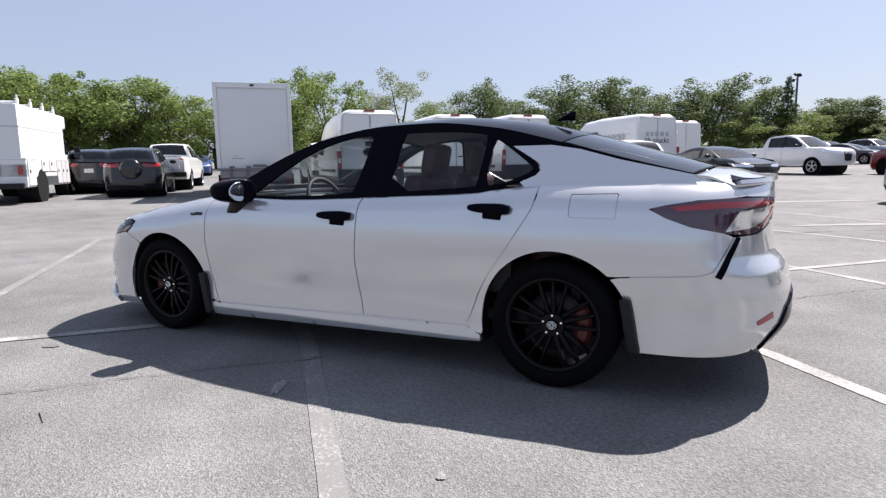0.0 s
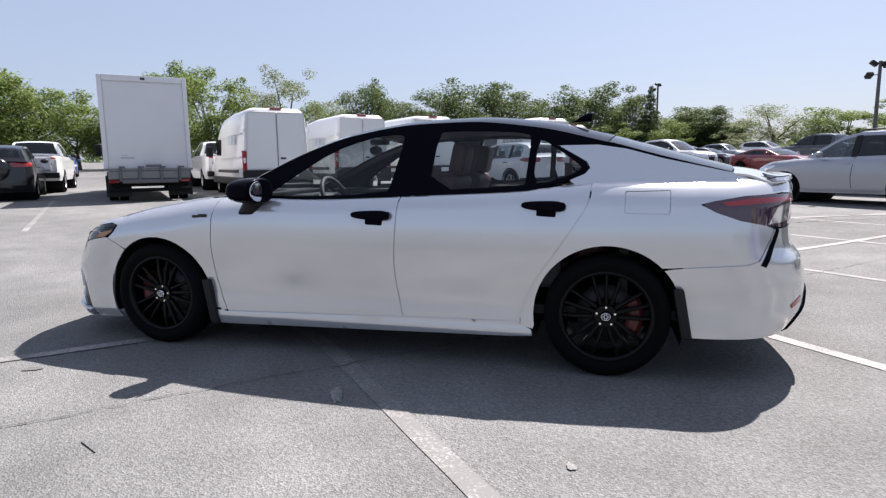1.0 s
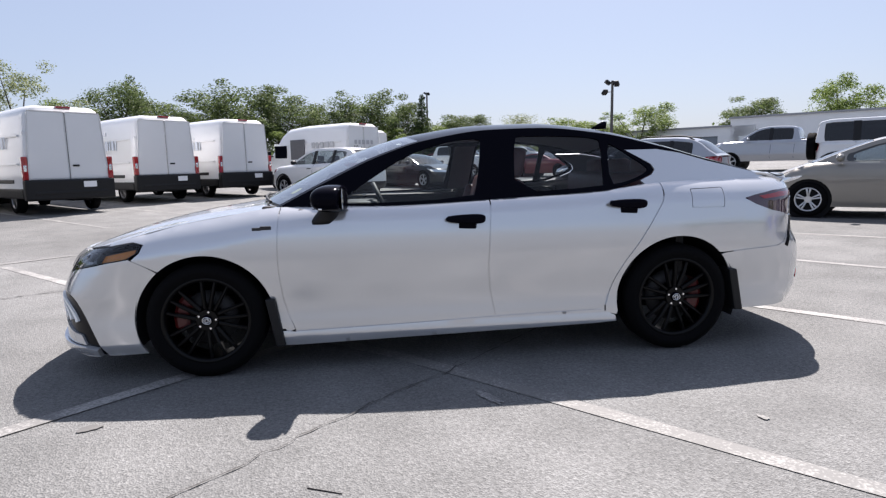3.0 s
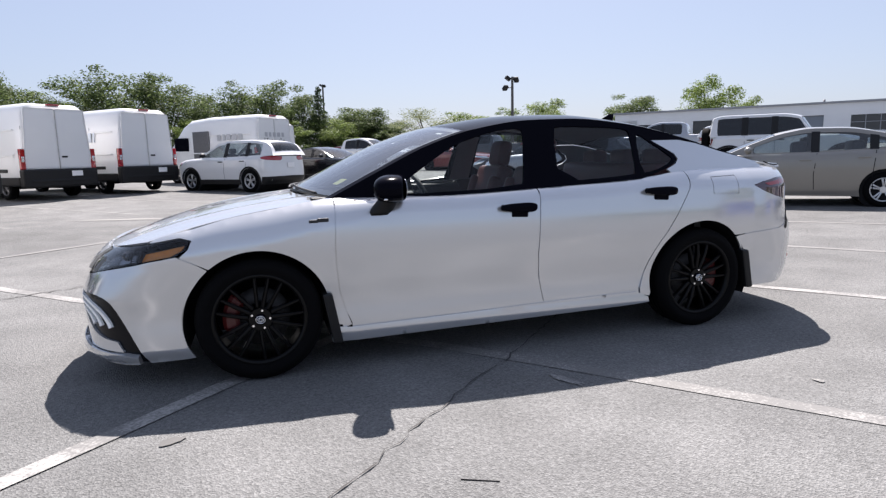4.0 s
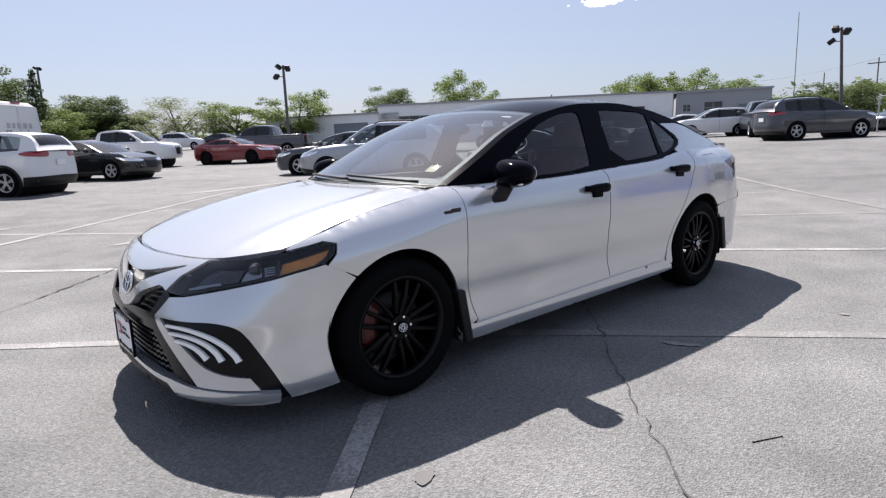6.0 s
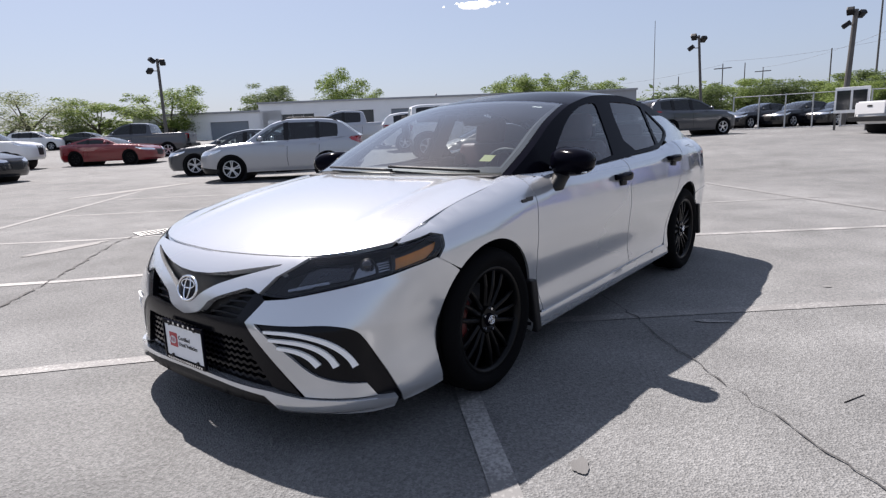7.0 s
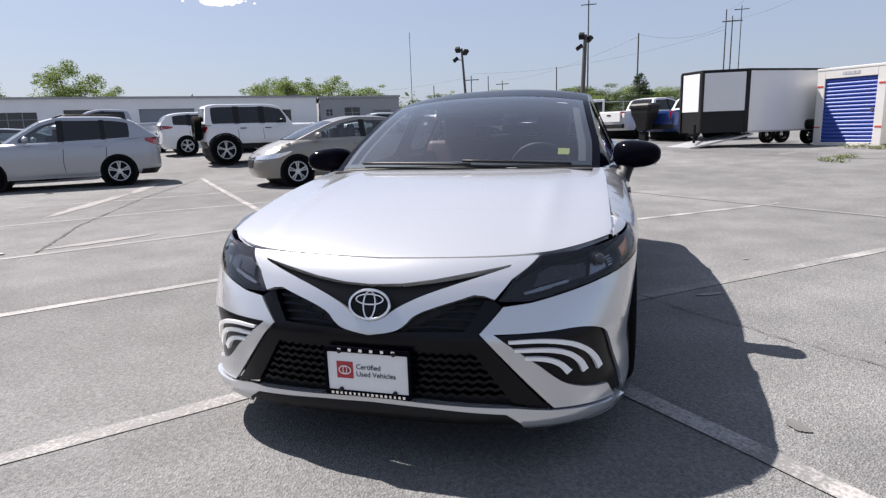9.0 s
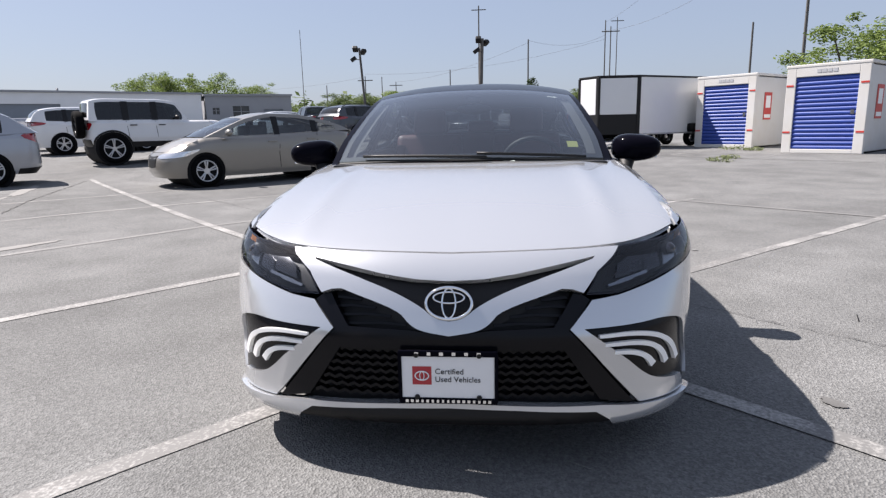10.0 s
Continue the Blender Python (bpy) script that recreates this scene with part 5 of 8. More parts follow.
st = part("stick", rod(bmesh.new(), (-0.735, -2.21, rise(-0.735, -2.21) + 0.002), (-0.605, -2.27, rise(-0.605, -2.27) + 0.002), 0.003, 0.002, 6), M_DARK)
tagged(st, "thin dark twig lying on the asphalt", "twig")
# ---- the other vehicles ----
P_WHITE = mat("white_car_paint", (0.66, 0.665, 0.67), 0.3, 0.0, 0.8, vary=0.04, scale=1.5)
P_SILVER = mat("silver_car_paint", (0.34, 0.355, 0.385), 0.3, 0.5, 0.8, vary=0.05, scale=1.5)
P_TAUPE = mat("grey_brown_car_paint", (0.23, 0.215, 0.19), 0.32, 0.35, 0.8, vary=0.06, scale=1.5)
P_GREY = mat("grey_car_paint", (0.045, 0.05, 0.06), 0.3, 0.3, 0.8, vary=0.06, scale=1.5)
P_BLACK = mat("black_car_paint", (0.006, 0.0065, 0.009), 0.2, 0.0, 0.5, vary=0.1, scale=1.5)
P_RED = mat("red_car_paint", (0.17, 0.009, 0.013), 0.28, 0.1, 0.9, vary=0.08, scale=1.5)
P_BLUE = mat("blue_car_paint", (0.02, 0.05, 0.20), 0.28, 0.2, 0.9, vary=0.08, scale=1.5)
P_VAN = mat("white_van_paint", (0.68, 0.685, 0.69), 0.35, 0.0, 0.5, vary=0.05, scale=1.2)
M_TINT = glass("tinted_car_glass", (0.05, 0.06, 0.065), 0.05)
M_SIDEGLASS = glass("plain_car_glass", (0.60, 0.66, 0.67), 0.08)


def spot(x, y, hx, hy, z=None):
    """The pose of a vehicle whose middle is at (x, y) and which heads along (hx, hy)."""
    return Matrix.Translation((x, y, rise(x, y) if z is None else z)) @ Matrix.Rotation(math.atan2(-hy, -hx), 4, "Z")


def by_wheels(front, rear, flank, half):
    """The same, from where the two wheels of one flank ("L" or "R") stand."""
    h = Vector((front[0] - rear[0], front[1] - rear[1])).normalized()
    right = Vector((h.y, -h.x))
    c = (Vector(front) + Vector(rear)) / 2 + right * (half - 0.1) * (1 if flank == "L" else -1)
    return spot(c.x, c.y, h.x, h.y)


def small_shell(xn, xr, hw, zb, lip, cowl, belt, rail, lean, tail_z, house_in=0.09):
    xc, zc = cowl
    xf, xe = xn + 0.60, xr - 0.50
    edge = lip + 0.5 * (zc - lip) + 0.04
    return Shell(
        x_front=xf, x_rear=xe, k_front=0.78, k_rear=0.78, n_front=2.8, n_rear=3.2,
        half=curve((xf, hw * 0.985), (xf + 0.5, hw), (xe - 0.4, hw), (xe, hw * 0.975)),
        tuck=curve((zb, 0.05), (zb + 0.15, 0.02), (0.7, 0.0), (1.1, 0.03)),
        shoulder=curve((xf, edge), (xc, zc), *[b for b in belt if b[0] > xc + 0.2]),
        inset=curve((xf, 0.10), (xc, 0.11), (xc + 0.35, 0.06), (xr, 0.07)),
        curl=curve((xf, 0.14), (xc, 0.14), (xc + 0.35, 0.09), (xr, 0.10)),
        nose=curve((zb, xn + 0.10), (zb + 0.15, xn), (lip - 0.16, xn + 0.01), (lip, xn + 0.12), (lip + 0.12, xn + 0.4)),
        tail=curve((zb, xr - 0.14), (zb + 0.2, xr), (tail_z - 0.25, xr - 0.03), (tail_z + 0.1, xr - 0.06)),
        hood_lip=curve((0.0, lip), (hw * 0.55, lip + 0.01), (hw * 0.88, lip + 0.05)), hood_y0=hw * 0.86,
        cowl_x=xc - 0.15, cowl_bow=0.16, cowl_y=hw * 0.84, cowl_z=zc + 0.012, hood_rise=0.035,
        belt=curve((xc, zc - 0.01), *[b for b in belt if b[0] > xc + 0.05]),
        house_y=curve((xc, hw * 0.83), (xc + 0.4, hw - house_in), (xr - 0.7, hw - house_in), (xr, hw - house_in - 0.09)), lean=lean,
        rail=curve(*rail),
        bow=curve((xc, -0.15), (xc + 0.9, -0.05), (0.3, 0.0), (xr - 0.3, 0.03), (xr, 0.07)),
        crown=curve((xc, 0.015), (xc + 0.8, 0.04), (xr - 0.4, 0.04), (xr, 0.02)),
        deck_x0=xr - 0.5, deck_bow=0.06, deck_y0=hw * 0.75, deck_z0=tail_z + 0.03, deck_y1=hw * 0.78, deck_z1=tail_z, lip=0.01)


def vehicle(name, label, m, paint, xn, xr, hw, zb, lip, cowl, belt, rail, panes, wb, r, lean=0.40, tail_z=1.0, glass_x=None, rear_x=None,
            deck=False, glass_mat=None, rim=None, cladding=None, rack=False, category="car", bed=None, lamp_h=0.13, tail_box=None):
    """A parked car in the look of its kind. panes: (x from, x to) of each side window; glass_x: where the windscreen ends; rear_x: the rear window's span."""
    car = thing(name, m, label, category)
    sh = small_shell(xn, xr, hw, zb, lip, cowl, belt, rail, lean, tail_z)
    rim = rim or M_ALLOY
    glass_mat = glass_mat or M_SIDEGLASS
    s0, s1 = sh.s_front(), sh.s_rear()
    xw = (-wb / 2, wb / 2)
    ra = r + 0.06
    xend = rail[-1][0]

    def arch(cx):
        c = math.degrees(math.asin(min(1, (r - zb) / ra)))
        return arc(cx, r, ra, 180 + c, -c, 14)
    top_line = [(xr - 0.62 + (xn + 1.22 - xr) * k / 22, sh.shoulder(xr - 0.62 + (xn + 1.22 - xr) * k / 22)) for k in range(23)]
    out = [(s0, zb), (xn + 0.45, zb)] + arch(xw[0]) + arch(xw[1]) + [(s1 - 0.6, zb), (s1, zb), (s1, tail_z), (s1 - 0.75, tail_z)] + top_line + [(sh.s_at(hw * 0.86, lip + 0.04), lip + 0.045), (s0 + 0.5, lip), (s0, lip)]
    part("body", skin(sh.side, out, 0.10, both=True, lip=0.02), paint, car)
    part("bonnet", skin(sh.hood, [(-0.99, 0.01), (0.99, 0.01), (0.99, 0.98), (-0.99, 0.98)], 0.12, scale=(hw * 0.9, 1), flip=True), paint, car)
    xg = glass_x
    part("roof", skin(sh.top, [(xg, -1.0), (rear_x[0], -1.0), (rear_x[0], 1.0), (xg, 1.0)], 0.13, scale=(1, 0.65)), paint, car)
    part("windscreen", skin(sh.top, [(cowl[0] + 0.02, -0.93), (xg - 0.01, -0.93), (xg - 0.01, 0.93), (cowl[0] + 0.02, 0.93)], 0.12, scale=(1, 0.65), lip=0), M_SIDEGLASS, car)
    for sgn in (1, -1):
        part("front_pillar", skin(sh.top, [(cowl[0], 0.93 * sgn), (xg, 0.93 * sgn), (xg, 1.0 * sgn), (cowl[0], 1.0 * sgn)], 0.1, scale=(1, 0.65)), paint, car)
    r0, r1 = rear_x
    part("rear_window", skin(sh.top, [(r0 + 0.03, -0.86), (r1, -0.84), (r1, 0.84), (r0 + 0.03, 0.86)], 0.12, scale=(1, 0.65), off=0.003, lip=0), M_TINT, car)
    part("rear_frame", skin(sh.top, [(r0, -1.0), (xend, -1.0), (xend, 1.0), (r0, 1.0)], 0.12, [[(r0 + 0.035, -0.85), (r1 - 0.01, -0.83), (r1 - 0.01, 0.83), (r0 + 0.035, 0.85)]], scale=(1, 0.65)), paint, car)
    # flanks of the glasshouse
    n = 40
    outline = [(cowl[0], sh.belt(cowl[0]))] + [(cowl[0] + (xend - cowl[0]) * k / n, sh.belt(cowl[0] + (xend - cowl[0]) * k / n) - 0.012) for k in range(n + 1)] + [(xend + (cowl[0] - xend) * k / n, sh.rail(xend + (cowl[0] - xend) * k / n)) for k in range(n + 1)]
    holes = []
    for a, b in panes:
        low = [(a + (b - a) * k / 8, sh.belt(a + (b - a) * k / 8) + 0.025) for k in range(9)]
        high = [(b + (a - b) * k / 12, sh.rail(b + (a - b) * k / 12) - 0.075) for k in range(13)]
        high = [p for p in high if p[1] > sh.belt(p[0]) + 0.06]
        holes.append(rounded(low + high, 1, True))
    for mirror in (False, True):
        fl = part("cabin_side", skin(sh.house, outline, 0.12, holes, mirror=mirror), paint, car)
        for i, h in enumerate(holes):
            part("side_window", skin(sh.house, h, 0.2, off=-0.008, lip=0, mirror=mirror), glass_mat if i < 1 or not rack else M_TINT, fl)
        for (a0, a1), (b0, b1) in zip(panes, panes[1:]):
            n2 = 4
            strip_ = [(a1 - 0.02 + (b0 - a1 + 0.04) * k / n2, sh.belt(a1) + 0.012) for k in range(n2 + 1)] + [(b0 + 0.02 - (b0 - a1 + 0.04) * k / n2, sh.rail(b0 - (b0 - a1) * k / n2) - 0.060) for k in range(n2 + 1)]
            part("window_pillar", skin(sh.house, strip_, 0.15, off=0.003, lip=0.004, mirror=mirror), M_BLACKTRIM, fl)
        for a, b in panes[:2]:
            x = b + 0.06
            part("door_gap", skin(sh.side, stroke([(x + 0.02, sh.shoulder(x) - 0.01), (x - 0.02, 0.6), (x, zb + 0.12)], 0.012), 0.2, off=0.002, lip=0, mirror=mirror), M_DARK, car)
            p = sh.side(b - 0.10, sh.shoulder(b) - 0.13)
            part("door_handle", boxes((p[0], (p[1] - 0.015) * (-1 if mirror else 1), p[2], 0.2, 0.03, 0.03, 0.01)), paint if not cladding else M_BLACKTRIM, car)
        y = -(hw + 0.09) * (-1 if mirror else 1)
        bm = bmesh.new()
        bmesh.ops.create_uvsphere(bm, u_segments=14, v_segments=8, radius=1.0, matrix=Matrix.Translation((cowl[0] + 0.42, y, sh.belt(cowl[0] + 0.4) + 0.09)) @ Matrix.Diagonal((0.07, 0.12, 0.075, 1)))
        part("wing_mirror", smooth_all(bm), paint if paint is not P_WHITE else M_BLACKTRIM, car)
        lz = lip - 0.03
        part("headlight", skin(sh.side, rounded([(xn + 0.75, lz + 0.10), (xn + 0.50, lz + 0.05), (s0 + 0.45, lz), (s0 + 0.42, lz - lamp_h * 0.7), (xn + 0.40, lz - lamp_h * 0.5), (xn + 0.66, lz + 0.03)], 1, True), 0.06, off=0.006, lip=0.02, mirror=mirror), M_CLEAR, car)
        tz = tail_z
        if tail_box:
            x0, z0, z1 = tail_box
            s1_ = s1 - (0.20 if bed else 0.0)
            part("tail_light", skin(sh.side, rounded([(x0, z1 - 0.03), (s1_ - 0.62, z1), (s1_ - 0.5, z1 - 0.03), (s1_ - 0.52, z0 + 0.03), (s1_ - 0.64, z0), (x0 + 0.10, (z0 + z1) / 2 - 0.04)], 1, True), 0.06, off=0.006, lip=0.02, mirror=mirror), M_RED, car)
    if deck:
        part("boot_lid", skin(sh.deck, [(-1, 0), (1, 0), (1, 1), (-1, 1)], 0.12, scale=(hw * 0.75, 0.5), flip=True), paint, car)
    part("grille", skin(sh.side, [(s0, lip - 0.08), (s0 + 0.36, lip - 0.06), (s0 + 0.28, zb + 0.22), (s0, zb + 0.20)], 0.1, both=True, off=0.008, lip=0.02), M_BLACKTRIM, car)
    part("rear_plate", boxes((xr + 0.005, 0, tail_z - 0.28, 0.012, 0.31, 0.15)), M_PLATE, car)
    if cladding:
        for mirror in (False, True):
            part("side_cladding", skin(sh.side, [(-wb / 2 + ra, zb), (wb / 2 - ra, zb), (wb / 2 - ra - 0.02, zb + 0.16), (-wb / 2 + ra + 0.02, zb + 0.16)], 0.2, off=0.01, lip=0.02, mirror=mirror), M_BLACKTRIM, car)
            for cx in xw:
                part("arch_cladding", skin(sh.side, arc(cx, r, ra + 0.055, -14, 194, 16) + arc(cx, r, ra + 0.002, 194, -14, 16), 0.08, off=0.012, lip=0.02, mirror=mirror), M_BLACKTRIM, car)
        part("rear_cladding", skin(sh.side, [(wb / 2 + ra + 0.05, zb), (s1, zb), (s1, zb + 0.26), (wb / 2 + ra + 0.1, zb + 0.24)], 0.12, both=True, off=0.010, lip=0.02), M_BLACKTRIM, car)
    if rack:
        part("lower_trim", skin(sh.side, [(s0, zb), (xn + 0.62, zb), (xn + 0.60, zb + 0.10), (s0 + 0.55, zb + 0.20), (s0, zb + 0.20)], 0.1, both=True, off=0.010, lip=0.02), M_BLACKTRIM, car)
        part("lower_trim", skin(sh.side, [(wb / 2 + ra + 0.05, zb), (s1, zb), (s1, zb + 0.16), (wb / 2 + ra + 0.1, zb + 0.12)], 0.1, both=True, off=0.010, lip=0.02), M_BLACKTRIM, car)
        for sgn in (1, -1):
            pts = [Vector(sh.top(xg + 0.25 + (r0 - xg - 0.3) * k / 8, 0.86 * sgn)) + Vector((0, 0, 0.05 if 0 < k < 8 else 0.0)) for k in range(9)]
            part("roof_rail", tube(pts, 0.018), M_BLACKTRIM, car)
    if bed:
        b0, b1 = bed
        part("rear_bumper", boxes((xr + 0.05, 0, 0.62, 0.16, hw * 1.9, 0.20, 0.03)), M_BLACKTRIM, car, "dark rear bumper")
        part("tailgate", boxes((xr - 0.005, 0, 1.03, 0.05, hw * 1.42, 0.46, 0.02)), paint, car)
        part("gate_handle", boxes((xr + 0.025, 0, 1.12, 0.02, 0.24, 0.07, 0.01)), M_BLACKTRIM, car)
        part("load_bed", boxes(((b0 + b1) / 2, 0, 0.75, b1 - b0, hw * 1.7, 0.08), (b1 - 0.04, 0, 0.95, 0.08, hw * 1.75, 0.5, 0.02), (b0 + 0.03, 0, 0.95, 0.06, hw * 1.75, 0.5)), paint, car)
    part("underbody", boxes(((xn + xr) / 2, 0, zb + 0.14, (xr - xn) * 0.86, hw * 1.25, 0.22), (0, 0, zb + 0.12, wb - 2 * ra, hw * 1.8, 0.2)), M_DARK, car)
    for cx in xw:
        bm = bmesh.new()
        rod(bm, (cx, -hw + 0.05, r), (cx, hw - 0.05, r), ra + 0.02, None, 20)
        part("arch_liner", bm, M_DARK, car)
    part("seats", smooth_all(boxes((0.0, -0.36, 0.85, 0.25, 0.48, 0.75, 0.08), (0.0, 0.36, 0.85, 0.25, 0.48, 0.75, 0.08), (0.95, 0, 0.85, 0.22, 1.2, 0.75, 0.08), (0.1, -0.36, sh.belt(0) + 0.22, 0.12, 0.25, 0.18, 0.05), (0.1, 0.36, sh.belt(0) + 0.22, 0.12, 0.25, 0.18, 0.05), (cowl[0] + 0.45, 0, sh.belt(0) - 0.12, 0.4, hw * 1.6, 0.2, 0.05))), M_DASH, car)
    for cx in xw:
        for sgn in (1, -1):
            wm = Matrix.Translation((cx, -(hw - 0.105) * sgn, r)) @ (Matrix() if sgn > 0 else Matrix.Rotation(math.pi, 4, "Z"))
            wheel_thing(car, wm, r, r * 0.68, 0.21, rim, 5, False, True)
    return car


# kinds of car: nose, tail, half width, sill, bonnet lip, windscreen foot, waist line, roof line
SUV = dict(xn=-2.27, xr=2.30, hw=0.92, zb=0.24, lip=0.93, cowl=(-1.02, 1.10), belt=[(-1.02, 1.08), (0.4, 1.10), (2.3, 1.16)],
           rail=[(-1.02, 1.10), (-0.5, 1.40), (-0.1, 1.58), (0.4, 1.64), (1.4, 1.62), (1.95, 1.53), (2.12, 1.40), (2.26, 1.14)],
           panes=[(-0.75, 0.18), (0.30, 1.15), (1.25, 1.80)], wb=2.71, r=0.35, tail_z=1.12, glass_x=-0.15, rear_x=(1.92, 2.20), tail_box=(1.78, 0.98, 1.14))
WAGON = dict(xn=-2.26, xr=2.30, hw=0.89, zb=0.25, lip=0.83, cowl=(-0.88, 1.05), belt=[(-0.88, 1.03), (0.4, 1.06), (2.3, 1.14)],
             rail=[(-0.88, 1.05), (-0.46, 1.33), (-0.12, 1.53), (0.3, 1.62), (1.1, 1.61), (1.50, 1.57), (1.74, 1.48), (2.0, 1.28), (2.24, 1.12)],
             panes=[(-0.62, 0.16), (0.25, 1.03), (1.09, 1.62)], wb=2.62, r=0.345, tail_z=1.10, glass_x=-0.16, rear_x=(1.66, 2.16), tail_box=(1.90, 0.90, 1.14))
SALOON = dict(xn=-2.38, xr=2.42, hw=0.91, zb=0.18, lip=0.74, cowl=(-0.98, 0.97), belt=[(-0.98, 0.95), (0.3, 0.98), (1.4, 1.04), (2.4, 1.07)],
              rail=[(-0.98, 0.96), (-0.4, 1.24), (-0.1, 1.33), (0.4, 1.40), (1.0, 1.36), (1.5, 1.22), (1.95, 1.07)],
              panes=[(-0.66, 0.18), (0.28, 1.20)], wb=2.80, r=0.335, tail_z=1.04, glass_x=-0.12, rear_x=(1.2, 1.85), deck=True, tail_box=(1.85, 0.80, 0.98))
HATCH = dict(xn=-2.18, xr=2.24, hw=0.87, zb=0.19, lip=0.70, cowl=(-1.30, 0.98), belt=[(-1.30, 0.96), (0.2, 1.00), (2.2, 1.10)],
             rail=[(-1.30, 0.98), (-0.75, 1.22), (-0.3, 1.38), (0.2, 1.46), (0.7, 1.45), (1.4, 1.32), (1.95, 1.16), (2.16, 1.05)],
             panes=[(-0.80, 0.20), (0.30, 1.12), (1.22, 1.70)], wb=2.70, r=0.318, tail_z=1.02, glass_x=-0.42, rear_x=(1.1, 1.98), tail_box=(2.0, 0.70, 1.02))
COUPE = dict(xn=-2.40, xr=2.32, hw=0.93, zb=0.20, lip=0.76, cowl=(-0.72, 0.98), belt=[(-0.72, 0.97), (0.4, 1.00), (2.3, 1.02)],
             rail=[(-0.72, 0.98), (-0.25, 1.18), (0.15, 1.28), (0.6, 1.29), (1.1, 1.21), (1.8, 1.03)],
             panes=[(-0.40, 0.65), (0.75, 1.25)], wb=2.72, r=0.34, tail_z=1.0, glass_x=0.05, rear_x=(0.85, 1.7), deck=True, tail_box=(1.95, 0.78, 0.95))
PICKUP = dict(xn=-2.85, xr=2.95, hw=1.0, zb=0.42, lip=1.12, cowl=(-1.45, 1.30), belt=[(-1.45, 1.28), (0.4, 1.30), (2.9, 1.33)],
              rail=[(-1.45, 1.30), (-1.0, 1.62), (-0.65, 1.82), (-0.2, 1.90), (0.5, 1.88), (0.80, 1.80), (0.95, 1.33)],
              panes=[(-1.15, -0.22), (-0.12, 0.68)], wb=3.55, r=0.39, tail_z=1.30, glass_x=-0.72, rear_x=(0.72, 0.93), bed=(1.0, 2.85), tail_box=(2.7, 0.98, 1.28), category="pickup truck")
BOXY = dict(xn=-2.05, xr=2.10, hw=0.90, zb=0.45, lip=1.14, cowl=(-0.72, 1.22), belt=[(-0.72, 1.20), (0.4, 1.22), (2.1, 1.22)],
            rail=[(-0.72, 1.22), (-0.45, 1.58), (-0.33, 1.76), (0.2, 1.84), (1.6, 1.84), (1.98, 1.78), (2.06, 1.24)],
            panes=[(-0.52, 0.22), (0.36, 1.02), (1.16, 1.86)], wb=3.00, r=0.42, lean=0.2, tail_z=1.20, glass_x=-0.36, rear_x=(1.97, 2.05), tail_box=(1.98, 0.95, 1.18))

vehicle("compact_suv", "white compact SUV with black lower cladding, parked", by_wheels((-3.50, 18.0), (-1.58, 16.08), "L", 0.92), P_WHITE, cladding=True, **SUV)
vehicle("estate_car", "silver estate car with black roof rails, parked", by_wheels((5.77, 12.46), (7.62, 10.61), "L", 0.89), P_SILVER, rack=True, cladding=False, **WAGON)
vehicle("hatchback", "grey-brown five-door hatchback, parked on the asphalt", by_wheels((7.60, 5.82), (9.50, 3.92), "L", 0.87), P_TAUPE, **HATCH)
jeep = vehicle("off_roader", "boxy white off-road car with a spare wheel behind", by_wheels((14.75, 9.0), (12.6, 11.12), "R", 0.90), P_WHITE, rim=M_ALLOY, cladding=True, glass_mat=M_TINT, **BOXY)
sp = wheel_thing(jeep, Matrix.Translation((2.22, 0.05, 1.12)) @ Matrix.Rotation(radians(90), 4, "Z"), 0.40, 0.24, 0.22, M_RIMBLACK, 5, False, True)
sp.name = "spare_wheel"
vehicle("family_suv", "white family SUV, parked beside the off-road car", by_wheels((18.1, 13.5), (16.2, 15.4), "R", 0.92), P_WHITE, glass_mat=M_TINT, **SUV)
vehicle("saloon_car", "dark grey saloon car, parked behind the estate", by_wheels((6.75, 16.1), (8.72, 14.13), "L", 0.91), P_GREY, **SALOON)
vehicle("coupe", "red two-door coupe, parked across the lot", by_wheels((9.75, 27.3), (8.2, 29.5), "R", 0.93), P_RED, glass_mat=M_TINT, rim=M_RIMBLACK, **COUPE)
vehicle("pickup", "dark grey pickup truck, parked at the back", by_wheels((11.25, 33.9), (13.77, 31.4), "L", 1.0), P_GREY, glass_mat=M_TINT, **PICKUP)
vehicle("saloon_car", "black saloon car with a wide grille, parked", spot(1.62, 22.2, 0.60, -0.80), P_BLACK, glass_mat=M_TINT, **SALOON)
vehicle("pickup", "white pickup truck with a chrome grille, parked", spot(4.65, 31.5, 0.76, -0.65), P_WHITE, glass_mat=M_TINT, **PICKUP)
vehicle("large_suv", "dark grey large SUV, parked across the lot", by_wheels((27.4, 5.15), (25.03, 6.85), "R", 0.97) @ Matrix.Scale(1.06, 4), P_GREY, glass_mat=M_TINT, rack=True, **SUV)
spare = vehicle("rear_wheel_suv", "black SUV with a covered spare wheel on its tail", spot(-17.4, 11.13, -0.7, 0.71), P_BLACK, glass_mat=M_TINT, **SUV)
part("spare_wheel_cover", mesh_of("spare_wheel_cover", [(y + 2.20, x, z + 0.93) for x, y, z in lathe([(0.0, 0.23), (0.27, 0.225), (0.33, 0.19), (0.34, 0.02), (0.30, 0.0)], 32)[0]], lathe([(0.0, 0.23), (0.27, 0.225), (0.33, 0.19), (0.34, 0.02), (0.30, 0.0)], 32)[1]), P_BLACK, spare, "round black spare wheel cover")
vehicle("dark_suv", "black SUV, parked at the edge of the lot", spot(-21.1, 12.13, -0.7, 0.71), P_BLACK, glass_mat=M_TINT, **SUV)
